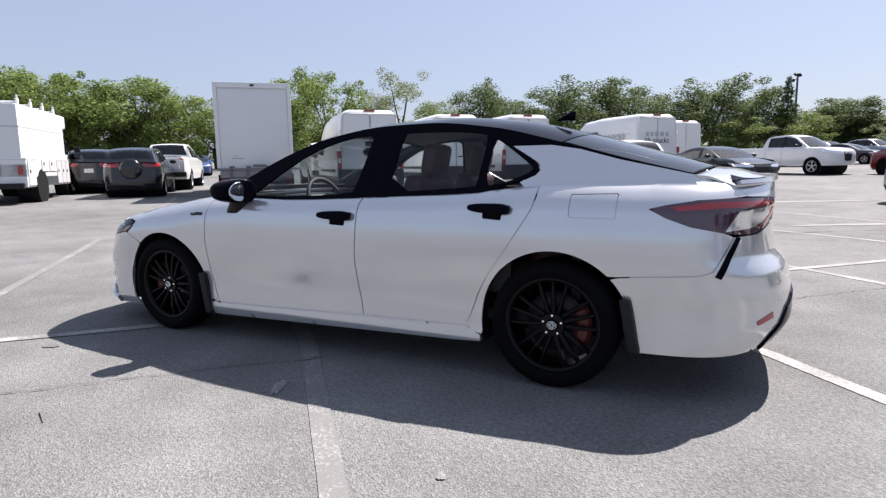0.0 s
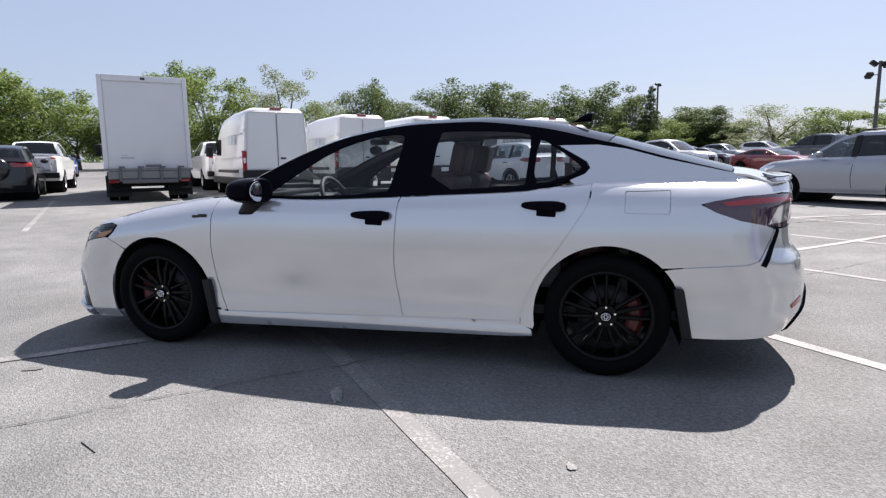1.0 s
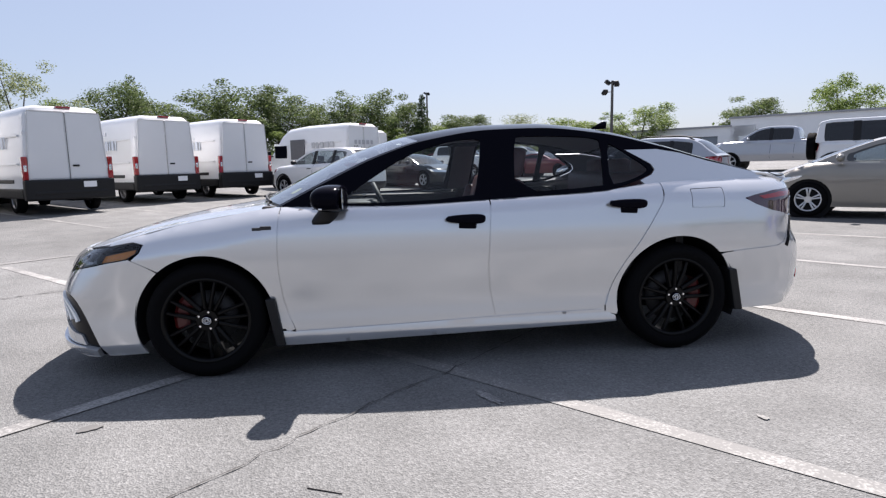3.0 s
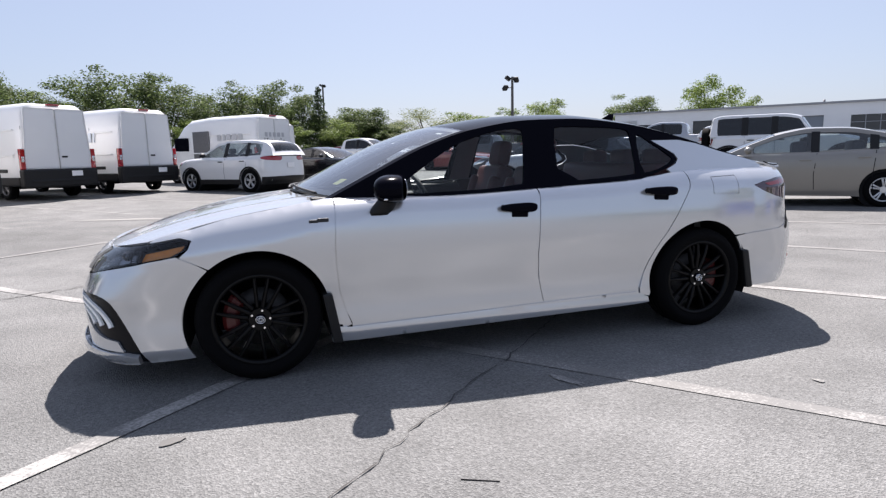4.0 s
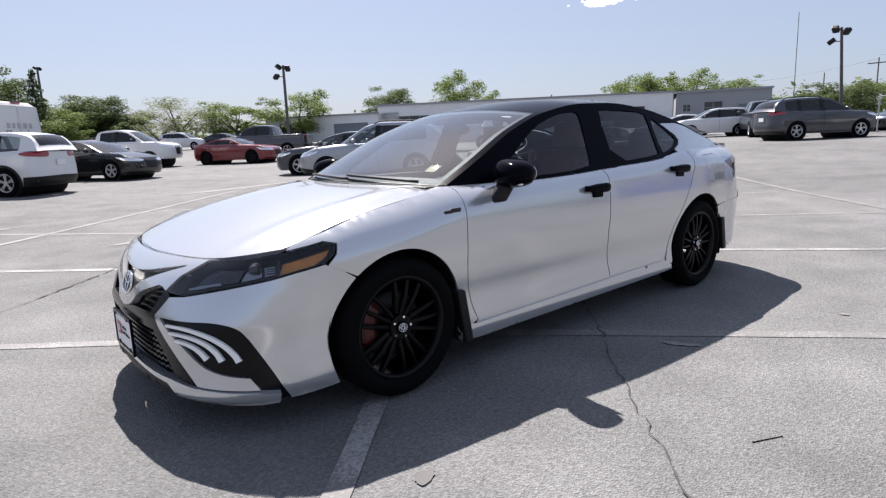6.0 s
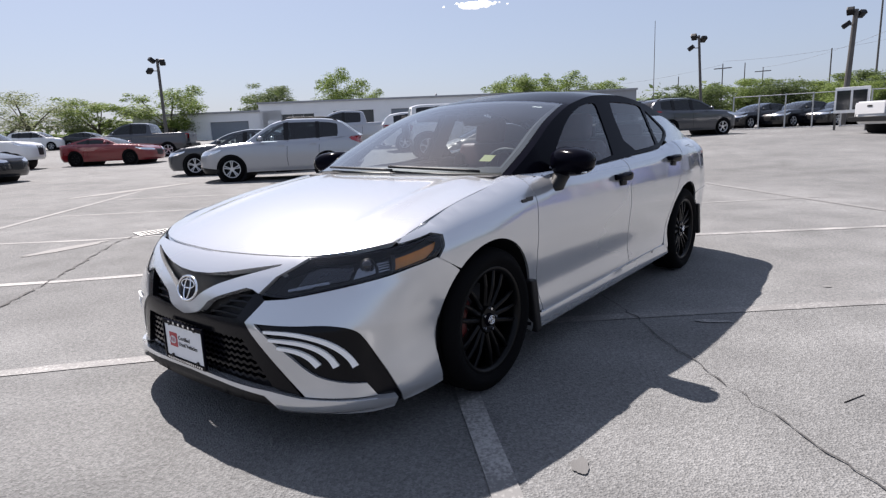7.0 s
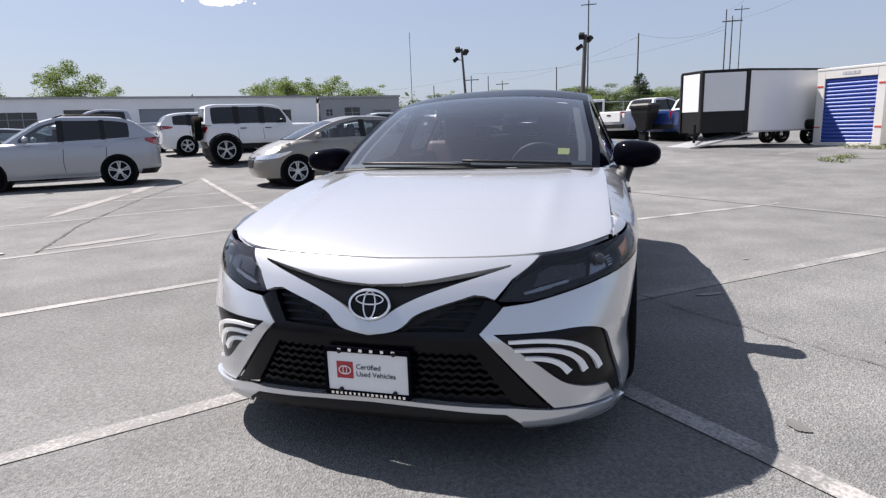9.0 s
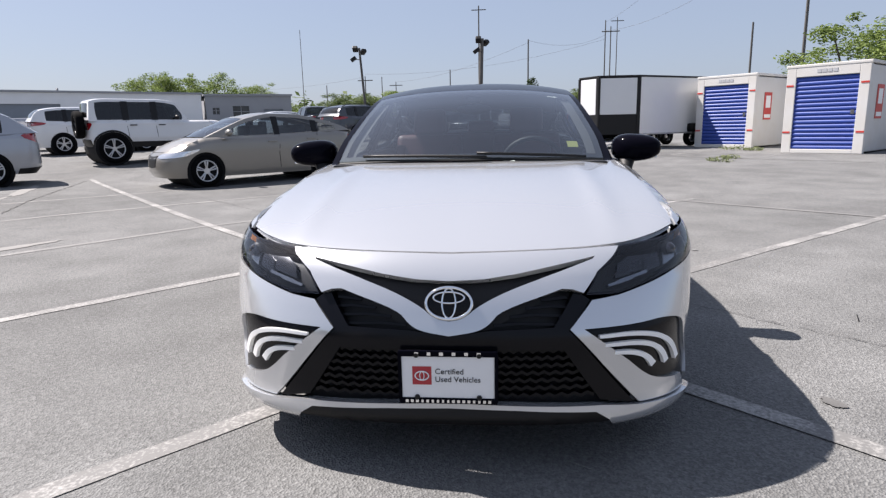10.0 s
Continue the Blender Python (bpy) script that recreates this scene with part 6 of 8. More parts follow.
vehicle("pickup", "white pickup truck, parked beyond the black SUV", spot(-20.3, 14.9, -0.66, 0.75), P_WHITE, glass_mat=M_TINT, **PICKUP)
vehicle("saloon_car", "blue saloon car, parked by the trees", spot(-33.3, 27.9, 0.72, -0.69), P_BLUE, glass_mat=M_TINT, **SALOON)
# the rows at the back of the lot
vehicle("saloon_car", "dark grey saloon car in the back row", spot(9.3, 47.0, 0.8, -0.6), P_GREY, glass_mat=M_TINT, **SALOON)
vehicle("hatchback", "red hatchback in the back row", spot(5.6, 43.5, 0.8, -0.6), P_RED, glass_mat=M_TINT, **HATCH)
vehicle("dark_suv", "black SUV in the back row", spot(9.0, 56.0, 0.7, -0.71), P_BLACK, glass_mat=M_TINT, **SUV)
vehicle("estate_car", "silver estate car in the back row", spot(12.4, 57.5, 0.7, -0.71), P_SILVER, glass_mat=M_TINT, **WAGON)
vehicle("family_suv", "white SUV in the back row", spot(16.0, 58.0, 0.7, -0.71), P_WHITE, glass_mat=M_TINT, **SUV)
vehicle("saloon_car", "black saloon car in the back row", spot(19.2, 55.5, 0.7, -0.71), P_BLACK, glass_mat=M_TINT, **SALOON)
vehicle("family_suv", "white SUV parked in front of the workshop", spot(33.2, 14.4, -0.62, 0.78), P_WHITE, glass_mat=M_TINT, **SUV)
vehicle("saloon_car", "white saloon car parked in front of the workshop", spot(35.8, 18.0, -0.62, 0.78), P_WHITE, glass_mat=M_TINT, **SALOON)
vehicle("pickup", "dark grey pickup truck with its tail to the lot", spot(32.6, 11.2, 0.85, 0.53), P_GREY, glass_mat=M_TINT, **PICKUP)
vehicle("pickup", "silver pickup truck parked in front of the workshop", by_wheels((15.8, 21.2), (18.3, 18.7), "L", 1.0), P_SILVER, glass_mat=M_TINT, **PICKUP)
# ---- vans, trucks, trailer and containers ----
def loft(sections, closed_ends=True):
    """A skin through rings of points; each section is a list of (x, y, z)."""
    verts = [p for s in sections for p in s]
    k = len(sections[0])
    faces = []
    for i in range(len(sections) - 1):
        for j in range(k):
            q = (j + 1) % k
            faces.append((i * k + j, i * k + q, (i + 1) * k + q, (i + 1) * k + j))
    if closed_ends:
        faces.append(tuple(reversed(range(k))))
        faces.append(tuple((len(sections) - 1) * k + j for j in range(k)))
    return mesh_of("loft", verts, faces, True)


def van_section(x, z0, z1, hw, lean, r):
    pts = []
    for cy, cz, a0 in ((-1, 0, 180), (1, 0, 270), (1, 1, 0), (-1, 1, 90)):
        for k in range(5):
            a = radians(a0 + 90 * k / 4)
            rr = r * (0.5 if cz == 0 else 1)
            z = (z0 + rr if cz == 0 else z1 - rr) + rr * math.sin(a)
            w = hw - lean * max(0.0, (z - 1.2) / 1.5) ** 1.5
            pts.append((x, cy * (w - rr) + rr * math.cos(a), z))
    return pts


def bars_on(bm, x0, z0, h, widths, y, gap, along=-1):
    """Plain bars in place of letters, on a flank at y."""
    x = x0
    for w in widths:
        box(bm, Matrix.Translation((x + along * w / 2, y, z0)), (w, 0.006, h))
        x += along * (w + gap)


M_LOGO = mat("pale_blue_vinyl", (0.50, 0.55, 0.62), 0.5, vary=0.08, scale=8)
M_GALVDARK = mat("dull_lift_steel", (0.13, 0.13, 0.14), 0.5, 0.7, vary=0.25, scale=12)
M_LOGOGREY = mat("grey_vinyl", (0.40, 0.41, 0.43), 0.5, vary=0.08, scale=8)


def word_on(text, size, m, parent, material):
    cu = bpy.data.curves.new("lettering", "FONT")
    cu.body, cu.size, cu.extrude = text, size, 0.002
    cu.materials.append(material)
    ob = new("lettering", cu)
    ob.parent = parent
    ob.matrix_local = m
    return ob


def cargo_van(m, label, flank="plain", name="cargo_van"):
    van = thing(name, m, label, "van")
    secs = []
    for x, z1, hw, r in ((-2.98, 0.95, 0.78, 0.15), (-2.9, 1.08, 0.93, 0.18), (-2.55, 1.22, 1.0, 0.16), (-2.2, 1.36, 1.02, 0.16), (-1.75, 1.85, 1.02, 0.22), (-1.3, 2.38, 1.03, 0.26), (-0.9, 2.62, 1.03, 0.28), (0.2, 2.70, 1.03, 0.28), (2.6, 2.70, 1.03, 0.28), (2.84, 2.68, 1.02, 0.26), (2.93, 2.62, 0.99, 0.22)):
        secs.append(van_section(x, 0.52, z1, hw, 0.17, r))
    part("body", loft(secs), P_VAN, van)
    part("lower_cladding", boxes((0.05, 0, 0.52, 5.5, 2.07, 0.26, 0.04), (2.93, 0, 0.60, 0.24, 2.08, 0.52, 0.05)), M_BLACKTRIM, van)
    for sgn in (1, -1):
        # rear doors, lights
        d = boxes((2.945, 0.475 * sgn, 1.70, 0.03, 0.93, 1.70, 0.05))
        for v in d.verts:
            v.co.y -= sgn * 0.13 * max(0.0, (v.co.z - 1.2) / 1.5) ** 1.5 * (abs(v.co.y) / 0.95)
        door = part("rear_door", d, P_VAN, van)
        part("door_handle", boxes((2.968, 0.16 * sgn, 1.20, 0.025, 0.16, 0.05, 0.01)), M_BLACKTRIM, door) if sgn > 0 else None
        part("hinge", boxes((2.955, 0.955 * sgn, 2.0, 0.03, 0.03, 0.10, 0.008)), P_VAN, door)
        part("tail_light", boxes((2.93, 0.985 * sgn, 1.14, 0.12, 0.13, 0.58, 0.03)), M_RED, van)
        part("tail_lens", boxes((2.96, 0.985 * sgn, 1.14, 0.075, 0.08, 0.16, 0.02)), M_CLEAR, van)
        part("side_window", boxes((-1.35, 0.985 * sgn, 1.62, 0.85, 0.05, 0.55, 0.04)), M_BLACKGLOSS, van)
        part("side_moulding", boxes((0.4, 1.02 * sgn, 0.82, 3.6, 0.04, 0.10, 0.02)), M_BLACKTRIM, van)
        bm = bmesh.new()
        box(bm, Matrix.Translation((-1.95, 1.22 * sgn, 1.50)), (0.12, 0.24, 0.36), 0.04)
        rod(bm, (-1.9, 1.0 * sgn, 1.45), (-1.93, 1.2 * sgn, 1.5), 0.03)
        part("wing_mirror", bm, M_BLACKTRIM, van)
        for zz in (1.95, 1.25):
            part("body_rib", boxes((0.9, (1.03 - 0.17 * max(0.0, (zz - 1.2) / 1.5) ** 1.5) * sgn, zz, 3.4, 0.018, 0.05, 0.008)), P_VAN, van)
        for x in (-1.87, 1.87):
            wm = Matrix.Translation((x, -0.88 * sgn, 0.35)) @ (Matrix() if sgn > 0 else Matrix.Rotation(math.pi, 4, "Z"))
            wheel_thing(van, wm, 0.35, 0.22, 0.22, M_STEEL, 5, False, True)
    part("door_gap", boxes((2.958, 0, 1.66, 0.012, 0.012, 1.74)), M_DARK, van)
    part("brake_light", boxes((2.915, 0, 2.66, 0.10, 0.34, 0.05, 0.015)), M_RED, van)
    part("rear_step", boxes((2.98, 0, 0.52, 0.16, 1.7, 0.10, 0.03)), M_BLACKTRIM, van)
    part("rear_plate", boxes((3.055, 0.42, 0.72, 0.012, 0.31, 0.15)), M_PLATE, van)
    part("exhaust", boxes((2.2, 0.3, 0.36, 1.2, 0.5, 0.14, 0.03), (1.87, 0, 0.35, 0.12, 1.7, 0.12, 0.03)), M_DARK, van)
    part("windscreen", loft([[(-1.78, -0.82, 1.86), (-1.78, 0.82, 1.86), (-1.77, 0.82, 1.90), (-1.77, -0.82, 1.90)], [(-2.20, -0.92, 1.38), (-2.20, 0.92, 1.38), (-2.21, 0.92, 1.42), (-2.21, -0.92, 1.42)]]), M_BLACKGLOSS, van)
    if flank == "sun":
        bm = bmesh.new()
        bars_on(bm, 0.30, 1.80, 0.30, (0.07, 0.16, 0.07, 0.20, 0.07, 0.16, 0.07), -0.985, 0.10, 1)
        part("side_logo", bm, M_LOGO, van, "pale blue bars on the flank")
    if flank == "lift":
        bm = bmesh.new()
        bars_on(bm, 0.80, 1.85, 0.24, (0.20, 0.14, 0.22, 0.24, 0.20), -0.985, 0.10, 1)
        part("side_logo", bm, M_LOGOGREY, van)
        bm = bmesh.new()
        for y, w in ((-0.46, 0.14), (-0.25, 0.12), (-0.02, 0.16), (0.22, 0.17), (0.45, 0.13)):
            box(bm, Matrix.Translation((2.968, y, 1.92)), (0.006, w, 0.17))
        part("door_logo", bm, M_LOGOGREY, van)
        word_on("lift trucks", 0.30, Matrix.Translation((2.968, -0.58, 1.58)) @ Matrix.Rotation(radians(90), 4, "Z") @ Matrix.Rotation(radians(90), 4, "X"), van, M_INK)
        # flat dark sheet, coloured as the shaded inside of an open side
        part("dark_opening_sheet", boxes((-0.15, -0.985, 1.55, 0.95, 0.05, 1.15, 0.02)), M_GALVDARK, van)
    return van


H1 = (-0.70, 0.714)


def van_spot(rx, ry, h=H1):
    """From the middle of a van's tail."""
    return spot(rx + 2.95 * h[0], ry + 2.95 * h[1], *h)


cargo_van(van_spot(-8.1, 12.15), "white high-roof cargo van with a faint logo, tail outwards", "sun")
cargo_van(van_spot(-6.85, 15.8), "white high-roof cargo van, parked in a row", "sun")
cargo_van(van_spot(-4.8, 17.75), "white high-roof cargo van, parked in a row", "sun")
cargo_van(van_spot(-0.65, 21.0), "white cargo van with grey lettering on its rear doors", "lift")
cargo_van(van_spot(-0.1, 27.5), "white cargo van, parked behind the lettered van")


def box_truck(m):
    t = thing("box_truck", m, "white box truck with a folded tail lift", "truck")
    part("cargo_box", boxes((0.0, 0, 2.27, 5.4, 2.36, 2.75, 0.03)), P_VAN, t)
    part("rear_frame", boxes((2.715, 1.12, 2.27, 0.07, 0.12, 2.75, 0.02), (2.715, -1.12, 2.27, 0.07, 0.12, 2.75, 0.02), (2.715, 0, 3.56, 0.07, 2.12, 0.17, 0.02)), P_VAN, t)
    part("roller_door", boxes((2.705, 0, 2.19, 0.03, 2.1, 2.50)), P_WHITE, t)
    part("marker_lamp", boxes((2.757, 0, 3.56, 0.02, 0.12, 0.06)), M_INK, t)
    part("door_label", boxes((2.718, -0.55, 1.28, 0.01, 0.36, 0.04), (2.718, -0.62, 1.36, 0.01, 0.16, 0.02)), M_LOGOGREY, t)
    lift = part("tail_lift", boxes((2.80, 0, 0.94, 0.22, 2.36, 0.07, 0.01), (2.86, 0, 0.78, 0.10, 2.2, 0.24, 0.02)), M_STEEL, t)
    for y in (-0.78, -0.28, 0.30, 0.80):
        part("lift_arm", boxes((2.95, y, 0.82, 0.16, 0.07, 0.44, 0.01), (2.93, y + 0.06, 1.01, 0.22, 0.14, 0.05, 0.01)), M_GALVDARK, lift)
    part("lift_platform", boxes((2.97, 0.0, 0.60, 0.08, 1.5, 0.12, 0.015), (2.99, 0.1, 1.04, 0.12, 0.42, 0.08, 0.02)), M_GALVDARK, lift)
    part("step_bar", boxes((2.78, 0, 0.34, 0.10, 2.2, 0.10, 0.02), (2.74, 0.9, 0.40, 0.06, 0.06, 0.2), (2.74, -0.9, 0.40, 0.06, 0.06, 0.2)), M_DARK, t)
    part("chassis", boxes((-0.6, 0, 0.72, 6.6, 0.9, 0.22), (2.65, 0, 0.50, 0.12, 2.1, 0.12, 0.02)), M_DARK, t)
    for sgn in (1, -1):
        part("mud_flap", boxes((2.60, 0.84 * sgn, 0.46, 0.03, 0.66, 0.62)), M_BLACKTRIM, t)
        part("tail_light", boxes((2.80, 0.95 * sgn, 0.60, 0.05, 0.26, 0.09, 0.02)), M_RED, t)
        for x in (-3.3, 1.75):
            for off in ((0.98,) if x < 0 else (0.98, 0.70)):
                wm = Matrix.Translation((x, -off * sgn, 0.42)) @ (Matrix() if sgn > 0 else Matrix.Rotation(math.pi, 4, "Z"))
                wheel_thing(t, wm, 0.42, 0.25, 0.24, M_STEEL, 5, False, True)
    secs = [van_section(x, 0.55, z1, hw, 0.1, 0.12) for x, z1, hw in ((-4.9, 1.0, 0.85), (-4.8, 1.2, 0.95), (-4.0, 1.4, 1.0), (-3.7, 1.9, 1.0), (-3.4, 2.25, 1.0), (-2.75, 2.3, 1.0))]
    part("cab", loft(secs), P_VAN, t)
    for sgn in (1, -1):
        part("cab_window", boxes((-3.2, 0.98 * sgn, 1.75, 0.7, 0.06, 0.5, 0.04)), M_BLACKGLOSS, t)
        bm = bmesh.new()
        rod(bm, (-3.7, 1.0 * sgn, 1.5), (-3.75, 1.28 * sgn, 1.6), 0.025)
        box(bm, Matrix.Translation((-3.75, 1.32 * sgn, 1.65)), (0.12, 0.22, 0.45), 0.04)
        part("wing_mirror", bm, M_BLACKTRIM, t)
    return t


h = (-0.70, 0.714)
box_truck(spot(-11.7, 10.95, *h) @ Matrix.Translation((-2.75, 0, 0)))


def service_truck(m):
    t = thing("service_truck", m, "white utility truck with side lockers and roof rack", "truck")
    part("body", boxes((0.55, 0, 2.02, 4.7, 2.16, 1.66, 0.06), (-1.95, 0, 2.62, 0.5, 2.16, 0.46, 0.08)), P_VAN, t)
    part("locker_box", boxes((0.6, 0, 1.02, 4.6, 2.34, 0.56, 0.03), (-0.95, 0, 0.80, 1.5, 2.34, 0.7, 0.03), (2.5, 0, 0.80, 0.8, 2.34, 0.7, 0.03), (0.6, 0, 1.28, 4.62, 2.36, 0.05, 0.01)), P_VAN, t)
    part("body_seam", boxes((0.55, 0, 2.20, 4.72, 2.172, 0.025)), M_LOGOGREY, t)
    for sgn in (1, -1):
        for x, z, w, h in ((-1.42, 0.86, 0.42, 0.72), (-0.95, 0.86, 0.42, 0.72), (-0.42, 0.86, 0.52, 0.72), (0.28, 1.08, 0.74, 0.36), (1.10, 1.08, 0.74, 0.36), (2.48, 0.86, 0.66, 0.72)):
            lk = part("locker_door", boxes((x, 1.180 * sgn, z, w, 0.035, h, 0.015)), P_WHITE, t)
            part("latch", boxes((x + w * 0.3, 1.206 * sgn, z + 0.06, 0.06, 0.02, 0.10, 0.01)), M_GALVDARK, lk)
            part("door_edge", boxes((x - w / 2 - 0.012, 1.176 * sgn, z, 0.014, 0.02, h), (x, 1.176 * sgn, z + h / 2 + 0.012, w, 0.02, 0.014)), M_LOGOGREY, lk)
        for x in (-2.45, 1.5):
            wm = Matrix.Translation((x, -0.98 * sgn, 0.42)) @ (Matrix() if sgn > 0 else Matrix.Rotation(math.pi, 4, "Z"))
            wheel_thing(t, wm, 0.42, 0.27, 0.24, P_VAN, 5, False, True)
            bm = bmesh.new()
            rod(bm, (x, (1.176 if x > 0 else 1.0) * sgn, 0.44), (x, 0.6 * sgn, 0.44), 0.54, 0.54, 24)
            part("wheel_arch", bm, M_DARK, t)
        part("cab_window", boxes((-2.2, 0.98 * sgn, 1.75, 0.8, 0.06, 0.5, 0.04)), M_BLACKGLOSS, t)
        part("tail_light", boxes((2.92, 1.02 * sgn, 0.95, 0.04, 0.12, 0.25, 0.01)), M_RED, t)
        bm = bmesh.new()
        rod(bm, (-2.7, 1.0 * sgn, 1.45), (-2.75, 1.22 * sgn, 1.55), 0.025)
        box(bm, Matrix.Translation((-2.75, 1.26 * sgn, 1.6)), (0.12, 0.2, 0.4), 0.04)
        part("wing_mirror", bm, M_BLACKTRIM, t)
    secs = [van_section(x, 0.55, z1, hw, 0.1, 0.14) for x, z1, hw in ((-3.5, 1.0, 0.85), (-3.4, 1.25, 0.98), (-2.9, 1.4, 1.0), (-2.5, 2.0, 1.0), (-2.2, 2.15, 1.0), (-1.6, 2.2, 1.0))]
    part("cab", loft(secs), P_VAN, t)
    for k in range(4):
        x = -1.2 + 1.2 * k
        rack = part("rack_bar", rod(bmesh.new(), (x, -0.98, 2.93), (x, 0.98, 2.93), 0.025), P_VAN, t)
        for sgn in (1, -1):
            part("rack_foot", boxes((x, 0.98 * sgn, 2.93, 0.16, 0.06, 0.20, 0.02), (x, 0.98 * sgn, 3.06, 0.04, 0.05, 0.14, 0.01)), P_VAN, rack)
    part("chassis", boxes((-0.3, 0, 0.6, 5.6, 1.2, 0.25)), M_DARK, t)
    part("rear_bumper", boxes((2.98, 0, 0.50, 0.16, 2.2, 0.16, 0.02)), M_BLACKTRIM, t)
    return t


service_truck(by_wheels((-19.75, 9.8), (-16.95, 7.0), "R", 1.1))


def corrugated(w, h, n, depth):
    """A roller shutter of n slats in the YZ plane, facing -x."""
    verts, faces = [], []
    for i in range(n):
        for z, x in ((0.0, 0.0), (0.30, -depth), (0.62, -depth), (0.92, 0.0)):
            zz = (i + z) * h / n
            verts += [(x, -w / 2, zz), (x, w / 2, zz)]
    for i in range(len(verts) // 2 - 1):
        faces.append((2 * i, 2 * i + 2, 2 * i + 3, 2 * i + 1))
    return mesh_of("shutter", verts, faces, False)


M_SHUTTER = mat("blue_shutter", (0.022, 0.058, 0.30), 0.5, 0.0, 0.0, vary=0.1, scale=6)
M_CONTAINER = mat("container_white", (0.68, 0.69, 0.70), 0.55, vary=0.10, scale=1.8, stain=(0.55, 0.52, 0.47))
M_SIGNRED = mat("sign_red", (0.50, 0.04, 0.03), 0.5, vary=0.06, scale=12)


def container(m, label):
    """A storage container whose blue shutter faces -x."""
    c = thing("storage_container", m, label, "container")
    D0, W, H = 4.7, 2.16, 2.50
    part("shell", boxes((D0 / 2 + 0.1, 0, H / 2, D0, W, H - 0.1, 0.03)), M_CONTAINER, c)
    part("front_frame", boxes((0.04, W / 2 - 0.13, H / 2, 0.16, 0.26, H, 0.015), (0.04, -W / 2 + 0.13, H / 2, 0.16, 0.26, H, 0.015), (0.04, 0, H - 0.14, 0.16, W - 0.52, 0.28, 0.015), (0.04, 0, 0.06, 0.16, W - 0.52, 0.12, 0.015)), M_CONTAINER, c)
    sh = part("shutter", corrugated(W - 0.52, H - 0.40, 17, 0.03), M_SHUTTER, c, "blue slatted roller shutter")
    sh.matrix_local = Matrix.Translation((0.02, 0, 0.12))
    part("shutter_latch", boxes((-0.02, -0.72, 1.05, 0.03, 0.10, 0.12, 0.01)), M_STEEL, sh)
    part("roof_lid", boxes((D0 / 2 + 0.05, 0, H + 0.03, D0 + 0.2, W + 0.06, 0.09, 0.02)), M_CONTAINER, c)
    bm = bmesh.new()
    for k in range(4):
        box(bm, Matrix.Translation((-0.045, 0.21 - 0.14 * k, H - 0.13)), (0.008, 0.11, 0.10))
    part("name_bars", bm, M_LOGOGREY, c)
    for sgn in (1, -1):
        for z in (0.62, 1.98):
            part("corner_mark", boxes((-0.045, (W / 2 - 0.11) * sgn, z, 0.01, 0.2, 0.05)), M_SIGNRED, c)
    for x, hgt in ((0.9, 0.95),):
        s = part("side_sign", boxes((x, -W / 2 + -0.012, 1.45, 0.55, 0.012, hgt)), M_SIGNRED, c, "red and white sign on the side")
        part("sign_sheet", boxes((x, -W / 2 - 0.020, 1.60, 0.34, 0.008, 0.42), (x, -W / 2 - 0.020, 1.10, 0.46, 0.008, 0.12)), M_PLATE, s)
    return c


def facing(lx, ly, rx, ry):
    """The pose of a thing whose face runs from its left end to its right end, as one looks at it."""
    d = Vector((rx - lx, ry - ly)).normalized()
    n = Vector((d.y, -d.x))
    cx, cy = (lx + rx) / 2, (ly + ry) / 2
    if (Vector((-4, 0)) - Vector((cx, cy))).dot(n) < 0:
        n = -n
    return Matrix.Translation((cx, cy, rise(cx, cy))) @ Matrix.Rotation(math.atan2(-n.y, -n.x), 4, "Z")


container(facing(19.67, -7.6, 18.08, -9.06), "white storage container with a blue roller shutter")
container(facing(15.35, -8.85, 13.8, -10.35), "white storage container with a blue roller shutter, set forward")


